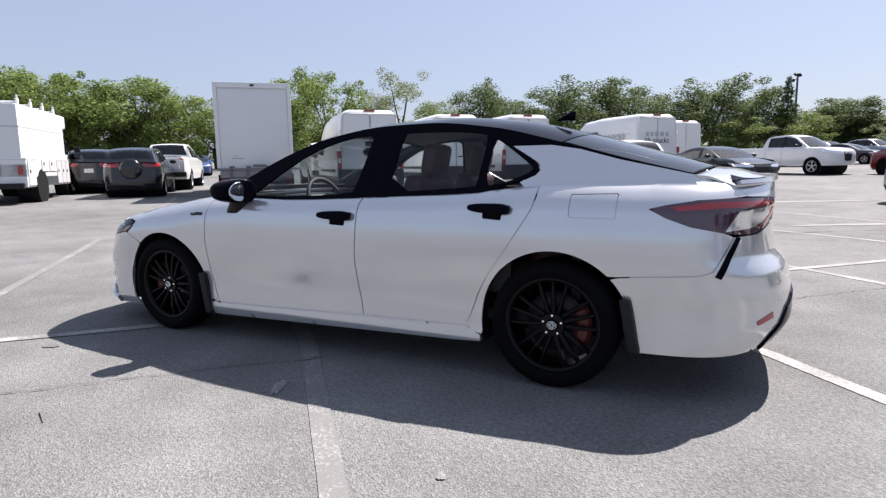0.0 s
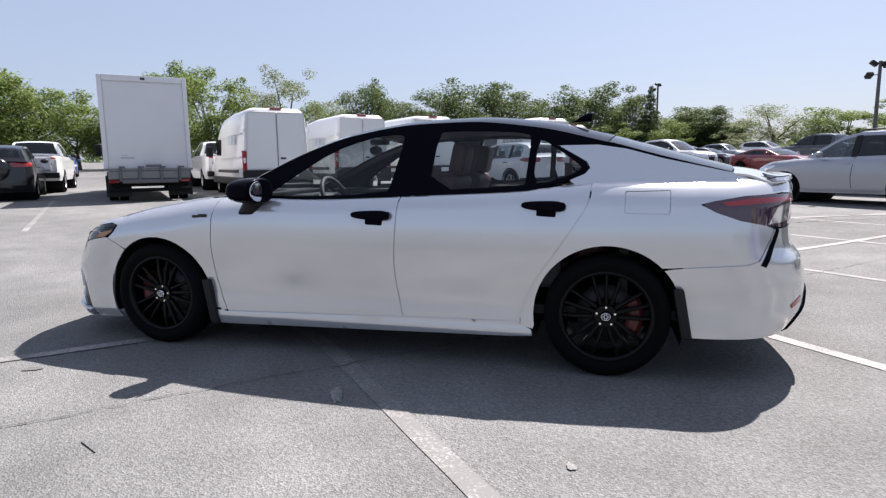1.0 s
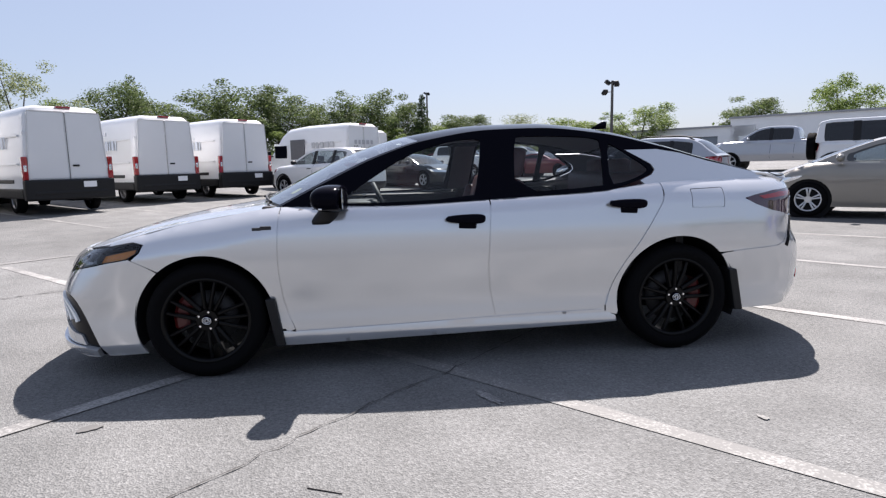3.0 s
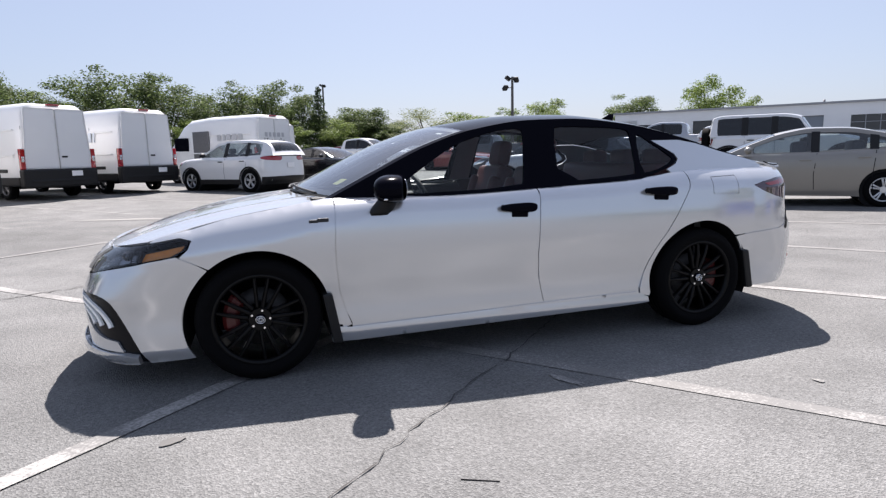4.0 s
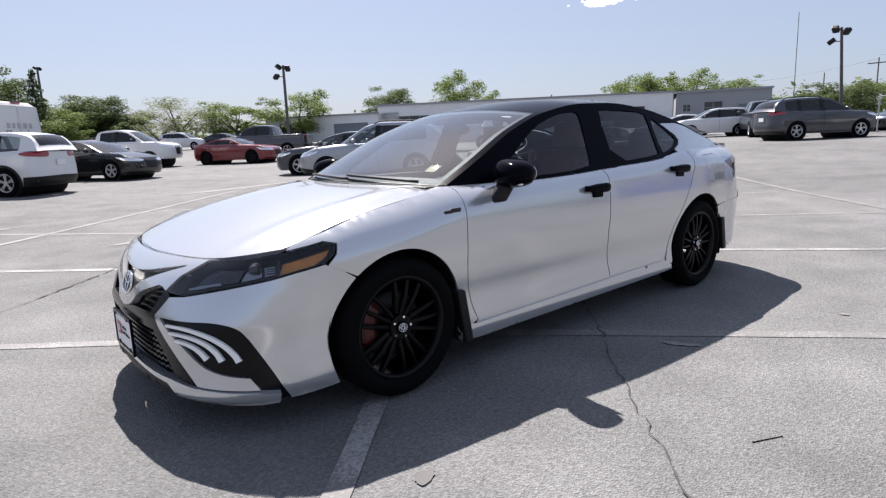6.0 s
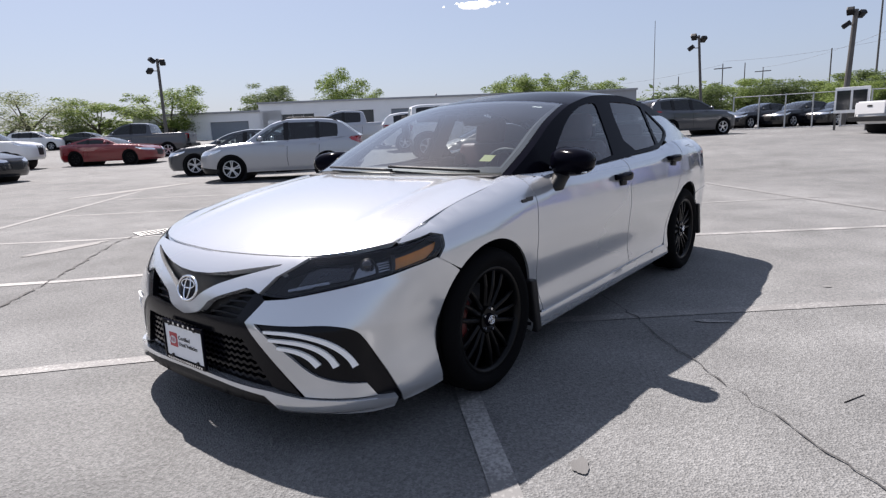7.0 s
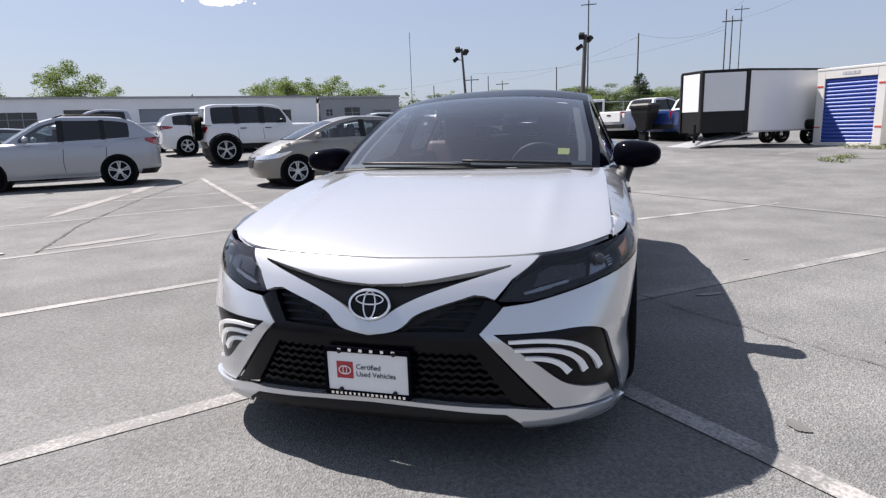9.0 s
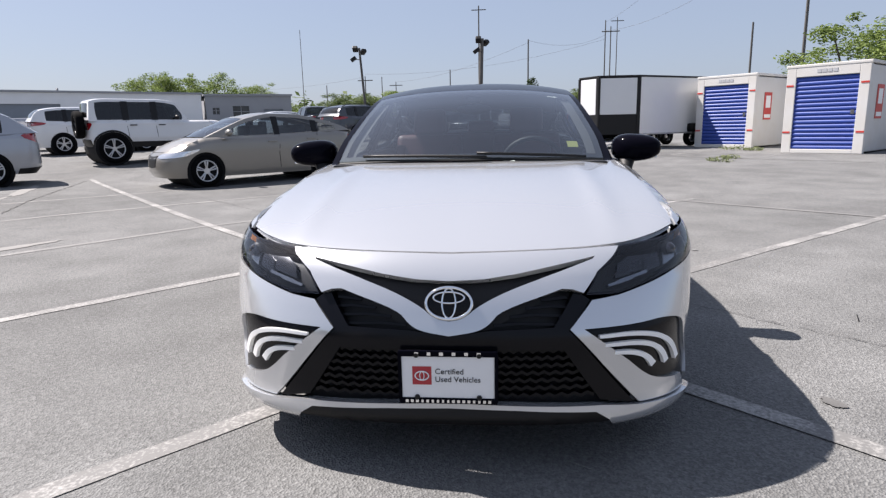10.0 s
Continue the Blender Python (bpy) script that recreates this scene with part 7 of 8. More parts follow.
def trailer():
    a, b, c, d = Vector((19.44, -3.22, 0)), Vector((18.58, -3.75, 0)), Vector((18.66, -5.22, 0)), Vector((20.56, -8.15, 0))
    o = c.copy()
    t = thing("cargo_trailer", Matrix.Translation((o.x, o.y, rise(o.x, o.y))), "white enclosed trailer with black edges, wedge nose and ramp", "trailer")
    way = (d - c).normalized()
    e = a + way * (d - c).length
    z0, z1 = 0.52, 2.57
    for name, p, q in (("nose_panel", a, b), ("front_panel", b, c), ("side_panel", c, d), ("back_panel", d, e), ("far_panel", e, a)):
        p, q = p - o, q - o
        mid, along = (p + q) / 2, (q - p)
        base = Matrix.Translation((mid.x, mid.y, 0)) @ Matrix.Rotation(math.atan2(along.y, along.x), 4, "Z")
        low = 0.72 if name in ("nose_panel", "front_panel") else 0.0
        sheet = part(name, box(bmesh.new(), base @ Matrix.Translation((0, 0, (z0 + z1) / 2)), (along.length, 0.04, z1 - z0)), M_BLACKTRIM if low else M_TRAILER, t)
        if low:
            part("white_sheet", box(bmesh.new(), base @ Matrix.Translation((0, 0, (z0 + low + z1 - 0.05) / 2)), (along.length - 0.16, 0.07, z1 - z0 - low - 0.05), 0.01), M_TRAILER, sheet)
        part("top_trim", box(bmesh.new(), base @ Matrix.Translation((0, 0, z1 + 0.015)), (along.length + 0.06, 0.09, 0.07), 0.02), M_BLACKTRIM, t)
        part("corner_trim", box(bmesh.new(), base @ Matrix.Translation((along.length / 2, 0, (z0 + z1) / 2)), (0.13, 0.09, z1 - z0), 0.02), M_BLACKTRIM, t)
        if name == "side_panel":
            part("bottom_trim", box(bmesh.new(), base @ Matrix.Translation((0, 0, z0)), (along.length, 0.07, 0.06), 0.01), M_GALV, t)
    rim = [(p - o).to_tuple()[:2] for p in (a, b, c, d, e)]
    for nm, z in (("floor", z0), ("roof", z1)):
        bm = bmesh.new()
        low, high = ([bm.verts.new((x, y, z + h)) for x, y in rim] for h in (-0.02, 0.02))
        bm.faces.new(low[::-1])
        bm.faces.new(high)
        for k in range(5):
            bm.faces.new((low[k], low[(k + 1) % 5], high[(k + 1) % 5], high[k]))
        part(nm, bm, M_DARK, t)
    face = math.atan2(way.y, way.x)
    inward = Vector((-way.y, way.x, 0))
    for deep, turn in ((0.14, 0), (2.0, math.pi)):
        for k in (2.98, 3.70):
            p = c - o + way * k + inward * deep
            wheel_thing(t, Matrix.Translation((p.x, p.y, 0.34)) @ Matrix.Rotation(face + turn, 4, "Z"), 0.34, 0.2, 0.2, M_STEEL, 5, False, True)
    q = c - o + way * 3.34 - inward * 0.02
    part("mudguard", box(bmesh.new(), Matrix.Translation((q.x, q.y, 0.70)) @ Matrix.Rotation(face, 4, "Z"), (1.55, 0.14, 0.34), 0.12), M_BLACKTRIM, t)
    foot, head, wide = Vector((-1.26, 1.89, 0.07)), way * 0.35 + Vector((0, 0, z0 - 0.06)), inward * 1.25
    deck = [foot, foot + wide, head + wide, head]
    part("ramp", mesh_of("ramp", [v.to_tuple() for v in deck] + [(v.x, v.y, v.z - 0.06) for v in deck], [(3, 2, 1, 0), (4, 5, 6, 7), (0, 1, 5, 4), (1, 2, 6, 5), (2, 3, 7, 6), (3, 0, 4, 7)], False), M_GALV, t)
    part("hitch", rod(bmesh.new(), b - o + Vector((0.2, 0.0, 0.46)), b - o + Vector((-0.75, 0.45, 0.46)), 0.05), M_DARK, t)
    part("jack", rod(bmesh.new(), b - o + Vector((-0.1, 0.18, 0.80)), b - o + Vector((-0.1, 0.18, 0.0)), 0.045), M_DARK, t)


M_TRAILER = mat("trailer_sheet", (0.66, 0.67, 0.68), 0.35, 0.1, 0.2, vary=0.06, scale=1.2)
M_GALV = mat("galvanised_steel", (0.42, 0.43, 0.44), 0.5, 0.7, vary=0.15, scale=6)
trailer()
old_truck = vehicle("pickup", "old pickup truck with a blue body and white cab", spot(25.9, -4.73, 0.707, -0.707), P_BLUE, glass_mat=M_TINT, **PICKUP)
for child in old_truck.children:
    if child.name.split(".")[0] in ("roof", "cabin_side", "front_pillar", "rear_frame"):
        child.data.materials[0] = P_WHITE
vehicle("pickup", "white pickup truck, tail outwards beside the old truck", spot(27.8, -2.75, 0.707, -0.707), P_WHITE, glass_mat=M_TINT, **PICKUP)
for k in range(3):
    vehicle("parked_car", "black car behind the wire fence", spot(37.2 + 0.6 * k, 5.6 - 2.1 * k, -0.85, 0.53), P_BLACK, glass_mat=M_TINT, **SALOON)


def spreader(m):
    """A hopper spreader that hangs on a truck's tail."""
    s = thing("salt_spreader", m, "black plastic salt spreader mounted on the truck tail", "spreader")
    bm = bmesh.new()
    rows = []
    for z, a, b in ((0.45, 0.20, 0.36), (0.80, 0.28, 0.50), (1.20, 0.38, 0.76), (1.42, 0.40, 0.80), (1.44, 0.44, 0.86), (1.54, 0.44, 0.86), (1.62, 0.34, 0.74)):
        rows.append([bm.verts.new((x * a, y * b, z)) for x, y in ((-1, -0.8), (-0.8, -1), (0.8, -1), (1, -0.8), (1, 0.8), (0.8, 1), (-0.8, 1), (-1, 0.8))])
    for p, q in zip(rows, rows[1:]):
        for k in range(8):
            bm.faces.new((p[k], p[(k + 1) % 8], q[(k + 1) % 8], q[k]))
    bm.faces.new(rows[0][::-1])
    bm.faces.new(rows[-1])
    part("hopper", bm, M_BLACKTRIM, s)
    part("mount", boxes((0.28, 0, 0.75, 0.5, 0.08, 0.1), (0.12, 0.3, 0.8, 0.06, 0.06, 0.7), (0.12, -0.3, 0.8, 0.06, 0.06, 0.7)), M_DARK, s)
    part("spinner", lathe_disc(0.22, 0.42), M_DARK, s)
    part("foot", boxes((0.0, 0, 0.19, 0.30, 0.5, 0.40, 0.02)), M_DARK, s)


def lathe_disc(r, z):
    return rod(bmesh.new(), (0, 0, z), (0, 0, z + 0.05), r, r * 0.8, 20)


spreader(spot(23.62, -2.15, -0.707, 0.707) @ Matrix.Diagonal((0.8, 0.72, 0.98, 1)))

vehicle("pickup", "white pickup truck between the box truck and the vans", spot(-14.4, 18.2, *H1), P_WHITE, glass_mat=M_TINT, **PICKUP)
# ---- trees ----
def foliage(name, dark, light):
    m = bpy.data.materials.new(name)
    m.use_nodes = True
    nt = m.node_tree
    b = nt.nodes["Principled BSDF"]
    geo, rmp, tr, mx = (nt.nodes.new("ShaderNode" + k) for k in ("NewGeometry", "Mix", "BsdfTranslucent", "MixShader"))
    rmp.data_type = "RGBA"
    rmp.inputs["A"].default_value, rmp.inputs["B"].default_value = (*dark, 1), (*light, 1)
    nt.links.new(geo.outputs["Random Per Island"], rmp.inputs["Factor"])
    nt.links.new(rmp.outputs["Result"], b.inputs["Base Color"])
    nt.links.new(rmp.outputs["Result"], tr.inputs["Color"])
    b.inputs["Roughness"].default_value = 0.6
    b.inputs["Specular IOR Level"].default_value = 0.2
    mx.inputs["Fac"].default_value = 0.42
    nt.links.new(b.outputs["BSDF"], mx.inputs[1])
    nt.links.new(tr.outputs["BSDF"], mx.inputs[2])
    nt.links.new(mx.outputs["Shader"], nt.nodes["Material Output"].inputs["Surface"])
    return m


F_GREEN = foliage("oak_leaves", (0.033, 0.055, 0.020), (0.169, 0.219, 0.081))
F_BRIGHT = foliage("sunlit_leaves", (0.061, 0.099, 0.022), (0.250, 0.319, 0.094))
F_DARK = foliage("dark_leaves", (0.018, 0.033, 0.015), (0.088, 0.125, 0.056))
F_PALE = foliage("pale_leaves", (0.110, 0.143, 0.066), (0.300, 0.325, 0.175))
M_BARK = mat("bark", (0.09, 0.075, 0.06), 0.9, vary=0.3, scale=5, bump=0.6, grain=25)


def leaves(blobs, count, size, rnd):
    """Small bent leaf clumps scattered through soft ellipsoids."""
    verts, faces = [], []
    total = sum(b[3] * b[4] for b in blobs)
    for cx, cy, cz, rx, rz in blobs:
        for _ in range(int(count * rx * rz / total)):
            d = Vector((rnd.gauss(0, 1), rnd.gauss(0, 1), rnd.gauss(0, 1))).normalized()
            k = rnd.random() ** 0.33 * rnd.uniform(0.75, 1.12)
            p = Vector((cx + d.x * rx * k, cy + d.y * rx * k, cz + d.z * rz * k))
            u = Vector((rnd.gauss(0, 1), rnd.gauss(0, 1), rnd.gauss(0, 0.6))).normalized()
            n = (d + Vector((rnd.gauss(0, 0.6), rnd.gauss(0, 0.6), rnd.gauss(0.3, 0.6)))).normalized()
            v = n.cross(u).normalized()
            u = v.cross(n)
            s = size * rnd.uniform(0.5, 1.3)
            i = len(verts)
            verts += [p - u * s, p + v * s * 0.45 + n * s * 0.15, p + u * s, p - v * s * 0.45 + n * s * 0.15]
            faces.append((i, i + 1, i + 2, i + 3))
    return mesh_of("leaves", verts, faces, False)


def tree(name, label, m, h, spread, kind, seed):
    """kind: broad, tall, thin, fir, bush."""
    rnd = random.Random(seed)
    t = thing(name, m, label, "tree")
    bm = bmesh.new()
    blobs = []
    if kind == "fir":
        rod(bm, (0, 0, -0.3), (0, 0, h * 0.95), 0.22, 0.03, 8)
        n = 16
        for k in range(n):
            z = h * (0.12 + 0.86 * k / n)
            r = spread * (1 - k / n) * rnd.uniform(0.8, 1.1) + 0.15
            for j in range(5):
                a = rnd.uniform(0, 6.28)
                blobs.append((r * 0.5 * math.cos(a), r * 0.5 * math.sin(a), z, r * 0.55, 0.35))
        crown, mt, count, size = leaves(blobs, 8000, 0.14, rnd), F_DARK, 0, 0
    else:
        trunk_h = h * (0.32 if kind != "thin" else 0.4)
        lean = rnd.uniform(-0.3, 0.3)
        rod(bm, (0, 0, -0.4), (lean, 0, trunk_h), h * 0.022, h * 0.016, 9)
        n = {"broad": 11, "tall": 9, "thin": 8, "bush": 7}[kind]
        for k in range(n):
            a = 2.4 * k + rnd.uniform(-0.4, 0.4)
            up = 0.36 + 0.56 * (k + 0.5) / n
            reach = spread * rnd.uniform(0.35, 0.75) * (1.15 - abs(up - 0.6) * 1.1)
            tip = Vector((lean + reach * math.cos(a), reach * math.sin(a), h * up))
            mid = Vector((lean, 0, trunk_h)) * 0.5 + tip * 0.5 + Vector((0, 0, -h * 0.04))
            rod(bm, (lean * 0.8, 0, trunk_h * rnd.uniform(0.7, 1.0)), mid, h * 0.010, h * 0.007, 6)
            rod(bm, mid, tip, h * 0.007, h * 0.003, 5)
            r = spread * (rnd.uniform(0.34, 0.52) if kind != "thin" else rnd.uniform(0.34, 0.5))
            blobs.append((tip.x, tip.y, tip.z, r, r * rnd.uniform(0.6, 0.85)))
            for _ in range(3):
                b2 = r * rnd.uniform(0.35, 0.6)
                blobs.append((tip.x + rnd.gauss(0, r * 0.7), tip.y + rnd.gauss(0, r * 0.7), min(h, tip.z + rnd.gauss(0.1, r * 0.5)), b2, b2 * 0.8))
        if kind in ("broad", "bush"):
            blobs.append((lean, 0, h * 0.58, spread * 0.6, h * 0.26))
        if kind in ("broad", "bush", "tall"):
            for k in range(5):
                a = rnd.uniform(0, 6.28)
                blobs.append((spread * 0.45 * math.cos(a), spread * 0.45 * math.sin(a), h * 0.30, spread * 0.35, h * 0.13))
        count = {"broad": 13000, "tall": 11000, "thin": 5600, "bush": 13000}[kind]
        crown = leaves(blobs, count, 0.15 if kind != "thin" else 0.12, rnd)
        mt = {"broad": F_GREEN, "tall": F_BRIGHT, "thin": F_PALE, "bush": F_BRIGHT}[kind]
    part("trunk", bm, M_BARK, t)
    part("crown", crown, mt, t)
    return t


FIRST = {}


def plant(kind, x, y, h, spread, seed, tint=None):
    """A tree of its kind; later ones of the same kind and number share the meshes."""
    key = (kind, seed % 3)
    names = {"broad": ("oak_tree", "broad dark green leafy tree behind the car park"), "tall": ("maple_tree", "tall bright green leafy tree behind the car park"), "thin": ("young_tree", "thin pale tree with sparse leaves"), "fir": ("fir_tree", "dark pointed fir tree behind the car park"), "bush": ("hedge_tree", "full green tree leafy down to the ground")}
    turn = Matrix.Rotation(seed * 1.7, 4, "Z")
    if key not in FIRST:
        FIRST[key] = (tree(*names[kind], Matrix.Translation((x, y, rise(x, y))) @ turn, 10.0, 4.0, kind, seed), )
        FIRST[key][0].matrix_world = Matrix.Translation((x, y, rise(x, y))) @ turn @ Matrix.Diagonal((spread / 4, spread / 4, h / 10, 1))
        return
    src = FIRST[key][0]
    made = copy_thing(src, Matrix.Translation((x, y, rise(x, y))) @ turn)
    made.scale = (spread / 4, spread / 4, h / 10)


def bearing(eye, yaw, px, d):
    a = radians(yaw) + math.atan((px - 784) / 1053.6)
    return eye[0] + d * math.sin(a), eye[1] + d * math.cos(a)


E0, Y0 = (2.23, -3.794), -26.25
E5, Y5 = (-2.621, -3.389), 34.0
rows = 0
for k, (kind, px, top, d, spread) in enumerate((
        ("bush", 25, 108, 62, 5.0), ("tall", 120, 118, 64, 5.0), ("bush", 75, 150, 58, 3.6), ("bush", 185, 135, 60, 4.2), ("bush", 255, 122, 60, 5.4), ("bush", 320, 146, 60, 4.0), ("bush", 390, 185, 66, 4.0), ("bush", 450, 180, 66, 3.6),
        ("bush", 520, 125, 62, 4.6), ("tall", 590, 120, 66, 4.4), ("thin", 665, 150, 70, 3.6), ("thin", 715, 124, 70, 4.6), ("bush", 780, 175, 82, 4.4), ("broad", 848, 142, 84, 4.6), ("broad", 915, 168, 88, 5.6), ("tall", 960, 185, 88, 4.0),
        ("broad", 1015, 138, 86, 6.6), ("broad", 1095, 145, 88, 6.0), ("broad", 1175, 163, 90, 5.4), ("broad", 1255, 138, 90, 6.4), ("broad", 1335, 150, 90, 5.0), ("fir", 1384, 134, 88, 3.4), ("bush", 1420, 195, 88, 4.2),
        ("broad", 1485, 172, 96, 6.0), ("broad", 1545, 192, 96, 5.4), ("bush", 1290, 205, 84, 4.6), ("bush", 1130, 205, 84, 4.6), ("bush", 1000, 205, 84, 4.6))):
    x, y = bearing(E0, Y0, px, d)
    hor = 289 - (px - 784) * 0.0157
    d *= math.cos(math.atan((px - 784) / 1053.6))
    plant(kind, x, y, ((hor - top) / 1053.6 * d + 1.17 - rise(x, y)) * (0.93 if kind != "fir" else 1.0), spread * 0.92, k)
for k, (kind, px, top, d, spread) in enumerate((
        ("broad", 285, 176, 100, 6.0), ("broad", 335, 196, 100, 5.0), ("thin", 452, 175, 84, 6.4), ("thin", 420, 215, 84, 5.0), ("tall", 548, 180, 88, 5.6), ("tall", 648, 166, 86, 5.4), ("bush", 600, 215, 92, 5.0),
        ("broad", 808, 158, 112, 6.4), ("tall", 925, 134, 104, 5.4), ("tall", 975, 160, 108, 4.4), ("tall", 1245, 128, 108, 5.8), ("tall", 1300, 140, 110, 5.0), ("tall", 1350, 122, 108, 6.0), ("tall", 1415, 138, 110, 6.0), ("bush", 1530, 172, 120, 6.0), ("bush", 480, 238, 96, 6.0), ("bush", 380, 232, 96, 6.0))):
    x, y = bearing(E5, Y5, px, d)
    hor = 252 - (px - 784) * 0.0314
    d *= math.cos(math.atan((px - 784) / 1053.6))
    plant(kind, x, y, ((hor - top) / 1053.6 * d + 1.19 - rise(x, y)) * 0.94, spread * 0.9, k + 31)
plant("fir", 45.8, -2.8, 4.4, 3.0, 90)
plant("tall", 27.5, -17.5, 5.6, 3.4, 91)
for k, (x, y, h, w) in enumerate(((58, 14.5, 3.6, 3.0), (62, 11.5, 4.2, 3.4), (60, 8.0, 3.6, 3.2), (64, 4.6, 3.8, 3.4), (70, 1.2, 4.2, 3.8), (72, -4.0, 4.4, 4.0), (70, -8.5, 4.0, 3.8), (74, -13.0, 4.4, 4.2), (66, 18.5, 3.4, 3.0))):
    plant("bush" if k % 2 else "broad", x, y, h, w, 61 + k)
plant("bush", 46.0, 1.8, 2.8, 2.0, 92)


def far_woods():
    """A low belt of green far round the car park."""
    rnd = random.Random(12)
    blobs = []
    a = -62.0
    while a < 150:
        d = rnd.uniform(125, 165)
        x, y = d * math.sin(radians(a)), d * math.cos(radians(a))
        r = rnd.uniform(3.0, 6.0)
        hgt = rnd.uniform(1.5, 3.6) + (1.0 if a < 60 else 1.6)
        blobs.append((x, y, rise(x, y) + hgt * 0.5, r, hgt))
        a += rnd.uniform(0.8, 1.6)
    ob = part("far_woods", leaves(blobs, 26000, 0.7, rnd), F_GREEN)
    tagged(ob, "belt of distant green woods along the horizon", "woods", kind="stuff")


far_woods()

# ---- the long low building ----
M_WALL = mat("white_render_wall", (0.76, 0.77, 0.78), 0.8, vary=0.08, scale=0.6, bump=0.2, grain=20)
M_WALLGREY = mat("grey_block_wall", (0.30, 0.31, 0.33), 0.85, vary=0.10, scale=0.8, bump=0.3, grain=12)
M_SHUT = mat("grey_roller_door", (0.20, 0.23, 0.27), 0.5, vary=0.08, scale=3)
M_PANE = mat("dark_window_pane", (0.02, 0.023, 0.028), 0.08, 0.0, 0.5, vary=0.2, scale=2)


def long_building():
    o = Vector((68, 34, 1.45))
    b = thing("workshop_building", Matrix.Translation(o), "long low white workshop with dark windows and doors", "building")

    def wing(p, q, h, depth, material, name, openings):
        p, q = Vector((*p, 0)), Vector((*q, 0))
        along = q - p
        L = along.length
        base = Matrix.Translation(p - Vector((o.x, o.y, 0))) @ Matrix.Rotation(math.atan2(along.y, along.x), 4, "Z")
        # wall with real openings, between piers, sills and lintels
        bm = bmesh.new()
        x = 0.0
        for a, w, z0, z1, kind in sorted(openings):
            box(bm, base @ Matrix.Translation(((x + a) / 2, 0, h / 2 - 0.5)), (a - x, 0.3, h + 1))
            box(bm, base @ Matrix.Translation((a + w / 2, 0, (z1 + h) / 2)), (w, 0.3, h - z1))
            box(bm, base @ Matrix.Translation((a + w / 2, 0, z0 / 2 - 0.5)), (w, 0.3, z0 + 1))
            x = a + w
        box(bm, base @ Matrix.Translation(((x + L) / 2, 0, h / 2 - 0.5)), (L - x, 0.3, h + 1))
        box(bm, base @ Matrix.Translation((L / 2, depth, h / 2 - 0.5)), (L, 0.3, h + 1))
        for e in (0.15, L - 0.15):
            box(bm, base @ Matrix.Translation((e, depth / 2, h / 2 - 0.5)), (0.3, depth, h + 1))
        wall = part(name, bm, material, b)
        bm = bmesh.new()
        box(bm, base @ Matrix.Translation((L / 2, depth / 2 - 0.1, h + 0.06)), (L + 0.3, depth + 0.5, 0.22))
        part("roof", bm, M_WALLGREY, b)
        for a, w, z0, z1, kind in openings:
            bm = bmesh.new()
            box(bm, base @ Matrix.Translation((a + w / 2, 0.10, (z0 + z1) / 2)), (w, 0.04, z1 - z0))
            win = part("window" if kind == "w" else "roller_door", bm, M_PANE if kind in "wd" else M_SHUT, b)
            if kind == "w":
                bm = bmesh.new()
                n = max(2, int(w / 1.2))
                for k in range(1, n):
                    box(bm, base @ Matrix.Translation((a + w * k / n, 0.06, (z0 + z1) / 2)), (0.08, 0.06, z1 - z0))
                box(bm, base @ Matrix.Translation((a + w / 2, 0.06, z0 + (z1 - z0) * 0.55)), (w, 0.06, 0.06))
                part("window_frame", bm, M_WALLGREY, win)
    wing((33.5, 78), (43.6, 65), 3.5, 14, M_WALL, "wall", [(2.0, 4.0, 1.1, 2.3, "w"), (10, 5, 0, 2.4, "s"), (17.5, 1.8, 1.3, 2.3, "w")])
    wing((43.6, 65), (68.5, 36.5), 4.45, 18, M_WALL, "wall", [(1.5, 5.5, 1.3, 3.0, "w"), (9.5, 5.2, 0, 3.2, "d"), (17, 6.0, 0, 3.2, "s"), (25.5, 4.0, 1.4, 3.1, "w"), (31.5, 3.0, 0, 2.9, "d")])
    wing((68.7, 36.1), (74.0, 27), 4.3, 14, M_WALLGREY, "wall", [(0.8, 0.8, 2.0, 2.8, "w"), (3.2, 2.0, 1.5, 3.0, "w"), (7.0, 2.4, 0, 2.6, "s")])
    part("vent_pipe", smooth_all(rod(rod(bmesh.new(), (-9, 14, 3.5), (-9, 14, 4.9), 0.12), (-2, 10, 3.5), (-2, 10, 4.4), 0.2)), M_STEEL, b)
    part("roof_unit", boxes((-14, 22, 4.0, 1.6, 1.6, 0.8), (2, 4, 4.1, 1.4, 1.8, 0.7)), M_WALLGREY, b)


long_building()

# ---- masts, poles, wires, fence ----
M_POLE = mat("weathered_pole", (0.09, 0.085, 0.08), 0.8, vary=0.25, scale=4, bump=0.4, grain=30)


def light_pole(x, y, h, lean=(0, 0), r=0.14):
    z = rise(x, y)
    p = thing("light_pole", Matrix.Translation((x, y, z)), "tall dark light pole with tilted floodlights", "street lamp", "floodlight poles")
    top = Vector((lean[0], lean[1], h))
    part("mast", rod(bmesh.new(), (0, 0, -0.3), top, r, r * 0.75, 10), M_POLE, p)
    for k, (dx, dy, dz) in enumerate(((-0.26, 0.22, -0.10), (0.22, -0.22, -0.24), (-0.42, 0.34, -0.78))):
        c = top + Vector((dx, dy, dz))
        f = part("floodlight", box(bmesh.new(), Matrix.Translation(c) @ Matrix.Rotation(radians(50 * k), 4, "Z") @ Matrix.Rotation(radians(35), 4, "Y"), (0.42, 0.36, 0.24), 0.05), M_BLACKTRIM, p)
        part("bracket", rod(bmesh.new(), top + Vector((0, 0, dz)), c, 0.03, None, 6), M_POLE, f)


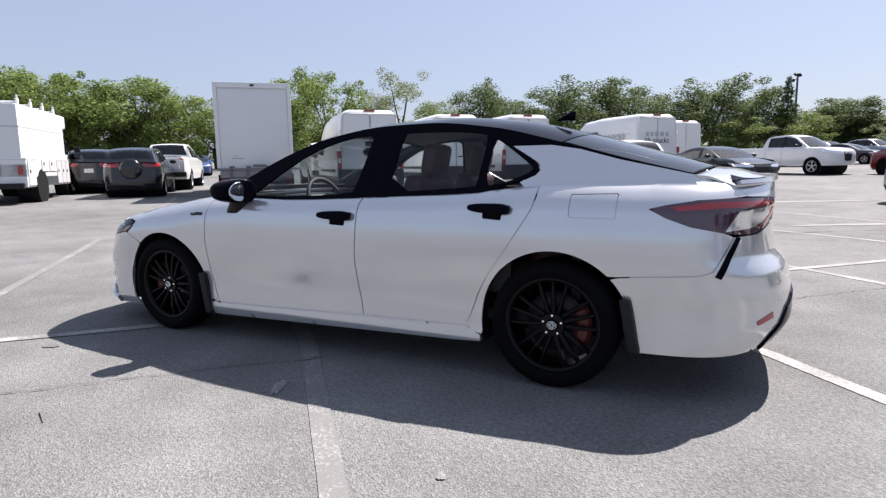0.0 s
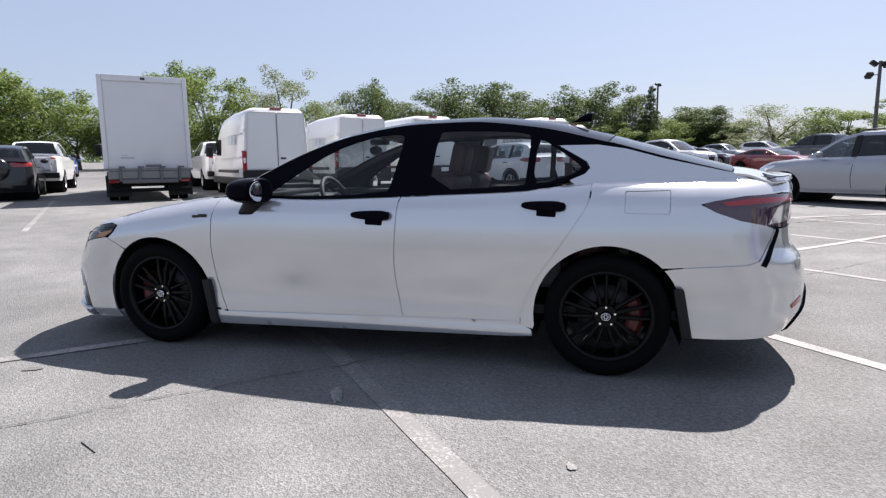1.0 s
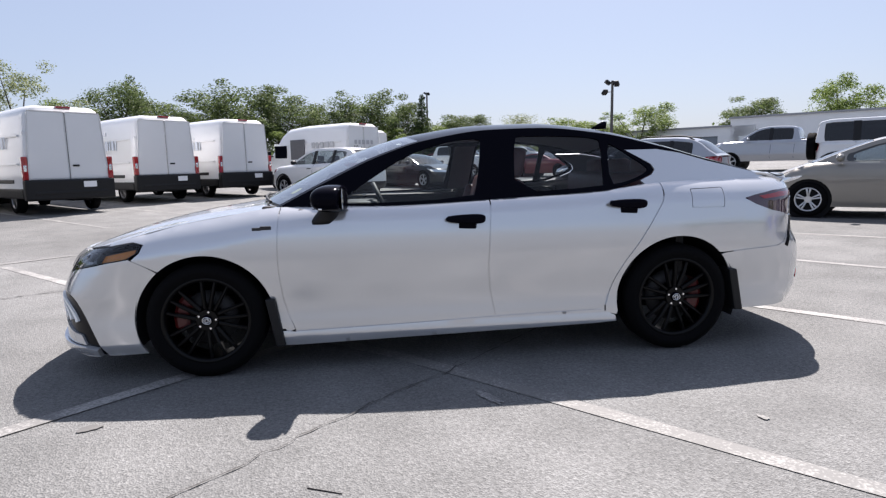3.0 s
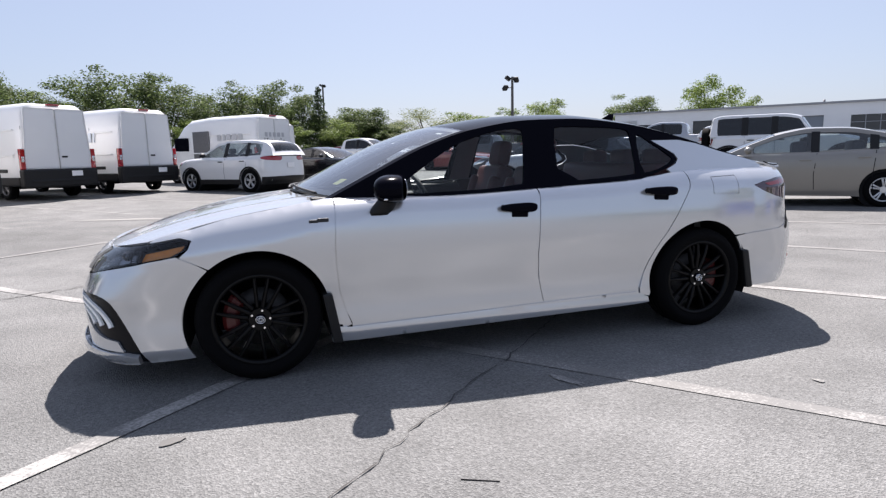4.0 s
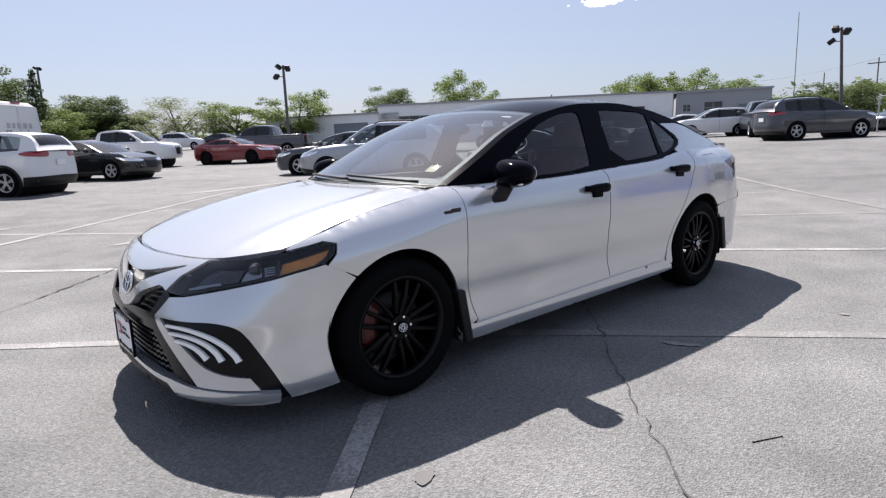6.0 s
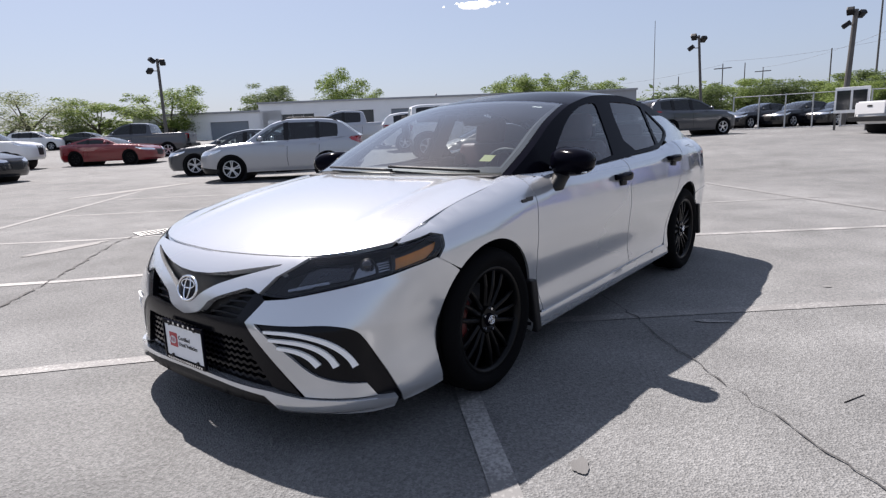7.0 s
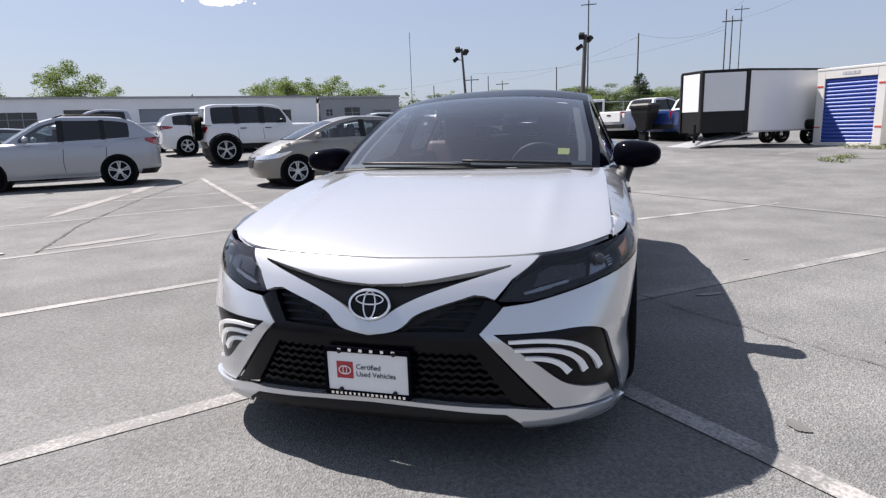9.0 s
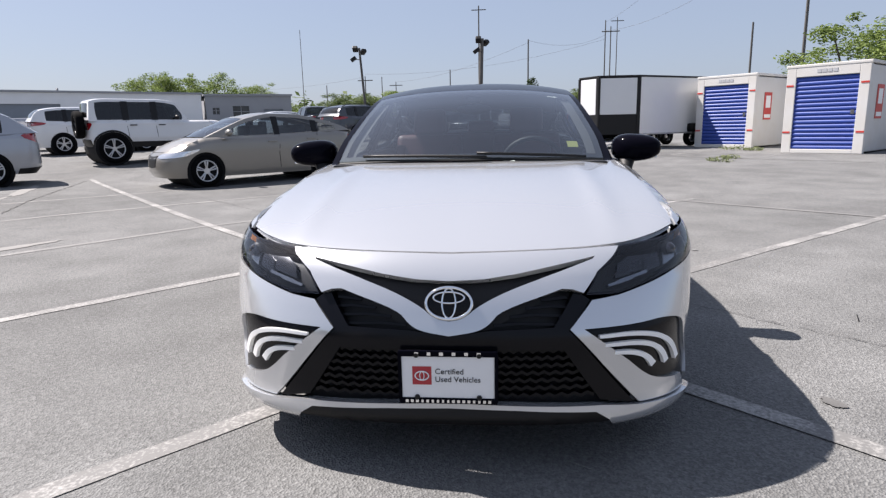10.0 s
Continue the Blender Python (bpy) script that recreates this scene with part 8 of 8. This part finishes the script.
def plain_pole(x, y, h, arms=False, r=0.09, name="utility_pole", label="thin wooden utility pole with wires"):
    p = thing(name, Matrix.Translation((x, y, rise(x, y))), label, "pole")
    part("mast", rod(bmesh.new(), (0, 0, -0.3), (0, 0, h), r, r * 0.7, 8), M_POLE, p)
    if arms:
        part("cross_arm", boxes((0, 0, h - 0.6, 0.1, 2.2, 0.12)), M_POLE, p)


light_pole(17.21, 38.12, 6.05, (0, 0), 0.12)
light_pole(*bearing(E0, Y0, 1398, 92), 10.5, (0, 0), 0.16)
E8, Y8 = (-4.147, -1.206), 68.3
light_pole(38.78, 9.18, 5.95, (-0.1, 0.38), 0.10)
light_pole(35.78, 1.13, 6.0, (0.02, -0.22), 0.16)
x, y = bearing(E8, Y8, 1152, 95)
plain_pole(x, y, 17.2, True, 0.13, "stadium_mast", "tall far mast with a rack of sports lights")
x, y = bearing(E8, Y8, 842, 100)
plain_pole(x, y, 14.6, False, 0.06, "flagpole", "thin tall white flagpole")
for px, d, h in ((945, 90, 7.0), (975, 100, 7.5), (1000, 105, 7.0), (1240, 62, 8.5), (1402, 80, 12.5), (1414, 82, 12.0), (1432, 110, 17.0), (1095, 80, 7.0), (880, 95, 6.0)):
    x, y = bearing(E8, Y8, px, d)
    plain_pole(x, y, h, px in (945, 1000, 1414, 1432))
E10, Y10 = (-4.195, -0.163), 84.5
for px, d, h in ((1313, 60, 8.6), (1402, 44, 9.8)):
    x, y = bearing(E10, Y10, px, d)
    plain_pole(x, y, h, False, 0.12)


def wire(a, b, sag, name="overhead_wire"):
    pts = [Vector(a).lerp(Vector(b), k / 12) - Vector((0, 0, sag * 4 * (k / 12) * (1 - k / 12))) for k in range(13)]
    ob = part(name, tube(pts, 0.011, 4), M_POLE)
    tagged(ob, "thin dark overhead wire between poles", "wire")


for (pa, da, za), (pb, db, zb_), s in (((1402, 80, 13.5), (1700, 40, 14.0), 0.8), ((1402, 80, 12.5), (1750, 45, 11.5), 1.0), ((945, 90, 9.0), (1402, 80, 11.5), 1.2), ((1000, 105, 9.0), (1240, 62, 9.2), 0.8), ((700, 120, 9.0), (945, 90, 8.6), 0.8), ((1240, 62, 9.4), (1402, 80, 12.0), 0.8)):
    xa, ya = bearing(E8, Y8, pa, da)
    xb, yb = bearing(E8, Y8, pb, db)
    wire((xa, ya, za), (xb, yb, zb_), s)


def wire_fence():
    p0, p1 = Vector((34.0, 6.2, 0)), Vector((35.2, -4.0, 0))
    z = rise(34.5, 1)
    f = thing("wire_fence", Matrix.Translation((0, 0, z)), "galvanised chain-link fence along the upper lot", "fence")
    n = 9
    for k in range(n):
        p = p0.lerp(p1, k / (n - 1))
        part("post", rod(bmesh.new(), (p.x, p.y, -0.2), (p.x, p.y, 1.9), 0.035, None, 8), M_GALV, f)
    for h in (0.08, 1.85):
        part("rail", rod(bmesh.new(), (p0.x, p0.y, h), (p1.x, p1.y, h), 0.022, None, 6), M_GALV, f)


wire_fence()
nb = thing("notice_board", Matrix.Translation((29.8, 0.28, rise(29.8, 0.28))) @ Matrix.Rotation(radians(-10), 4, "Z"), "white framed notice board on posts", "sign")
part("board_frame", boxes((0, 0, 1.35, 0.12, 1.36, 1.15, 0.02)), M_PLATE, nb)
for y in (-0.32, 0.32):
    part("board_pane", boxes((-0.07, y, 1.35, 0.03, 0.54, 0.86)), M_PANE, nb)
for y in (-0.62, 0.62):
    part("post", boxes((0, y, 0.4, 0.08, 0.08, 0.9)), M_POLE, nb)

# weeds and a traffic cone by the containers
rnd = random.Random(5)
for k, (x, y, s) in enumerate(((17.2, -8.2, 0.35), (16.6, -8.6, 0.25), (12.1, -5.95, 0.3), (13.2, -6.6, 0.22))):
    w = thing("weed_clump", Matrix.Translation((x, y, rise(x, y))), "small dry green weeds growing from the asphalt", "weed", "weeds by the containers")
    part("blades", leaves([(0, 0, s * 0.22, s * 1.1, s * 0.30), (s * 0.9, s * 0.6, s * 0.15, s * 0.8, s * 0.2)], 130, 0.045, rnd), F_PALE, w)
M_CONE = mat("faded_orange", (0.30, 0.09, 0.03), 0.7, vary=0.2, scale=10)
cn = thing("traffic_cone", Matrix.Translation((14.6, -11.9, rise(14.6, -11.9))), "faded orange traffic cone", "cone")
part("base", boxes((0, 0, 0.02, 0.4, 0.4, 0.04, 0.01)), M_CONE, cn)
part("cone_body", smooth_all(rod(bmesh.new(), (0, 0, 0.04), (0, 0, 0.75), 0.15, 0.03, 18)), M_CONE, cn)


# a small white cloud high over the workshop; faint glow lifts its shaded underside
M_CLOUD = mat("cloud_white_glow", (0.92, 0.93, 0.95), 1.0, vary=0.03, scale=0.05, spec=0.0, glow=0.32)


def cloud(c, along, n, seed):
    rnd = random.Random(seed)
    bm = bmesh.new()
    for k in range(n):
        u = rnd.gauss(0, 0.42)
        r = 2.6 * math.exp(-(u / 0.55) ** 2) * rnd.uniform(0.4, 1.0) + 0.5
        p = Vector(c) + Vector(along) * u * 15 + Vector((rnd.gauss(0, 2), rnd.gauss(0, 2), rnd.gauss(0, 0.5) + abs(u) * rnd.uniform(-1, 1.2)))
        bmesh.ops.create_icosphere(bm, subdivisions=2, radius=r, matrix=Matrix.Translation(p) @ Matrix.Diagonal((1.3, 1.3, 0.6, 1)))
    for v in bm.verts:
        v.co += Vector((rnd.gauss(0, 0.12), rnd.gauss(0, 0.12), rnd.gauss(0, 0.12)))
    ob = part("cloud", smooth_all(bm), M_CLOUD)
    tagged(ob, "small bright white cloud in a clear sky", "cloud", kind="structure")


x, y = bearing((-3.786, -1.98), 56.8, 757, 380)
cloud((x, y, 76.5), (math.cos(radians(58)), -math.sin(radians(58)), 0), 46, 8)
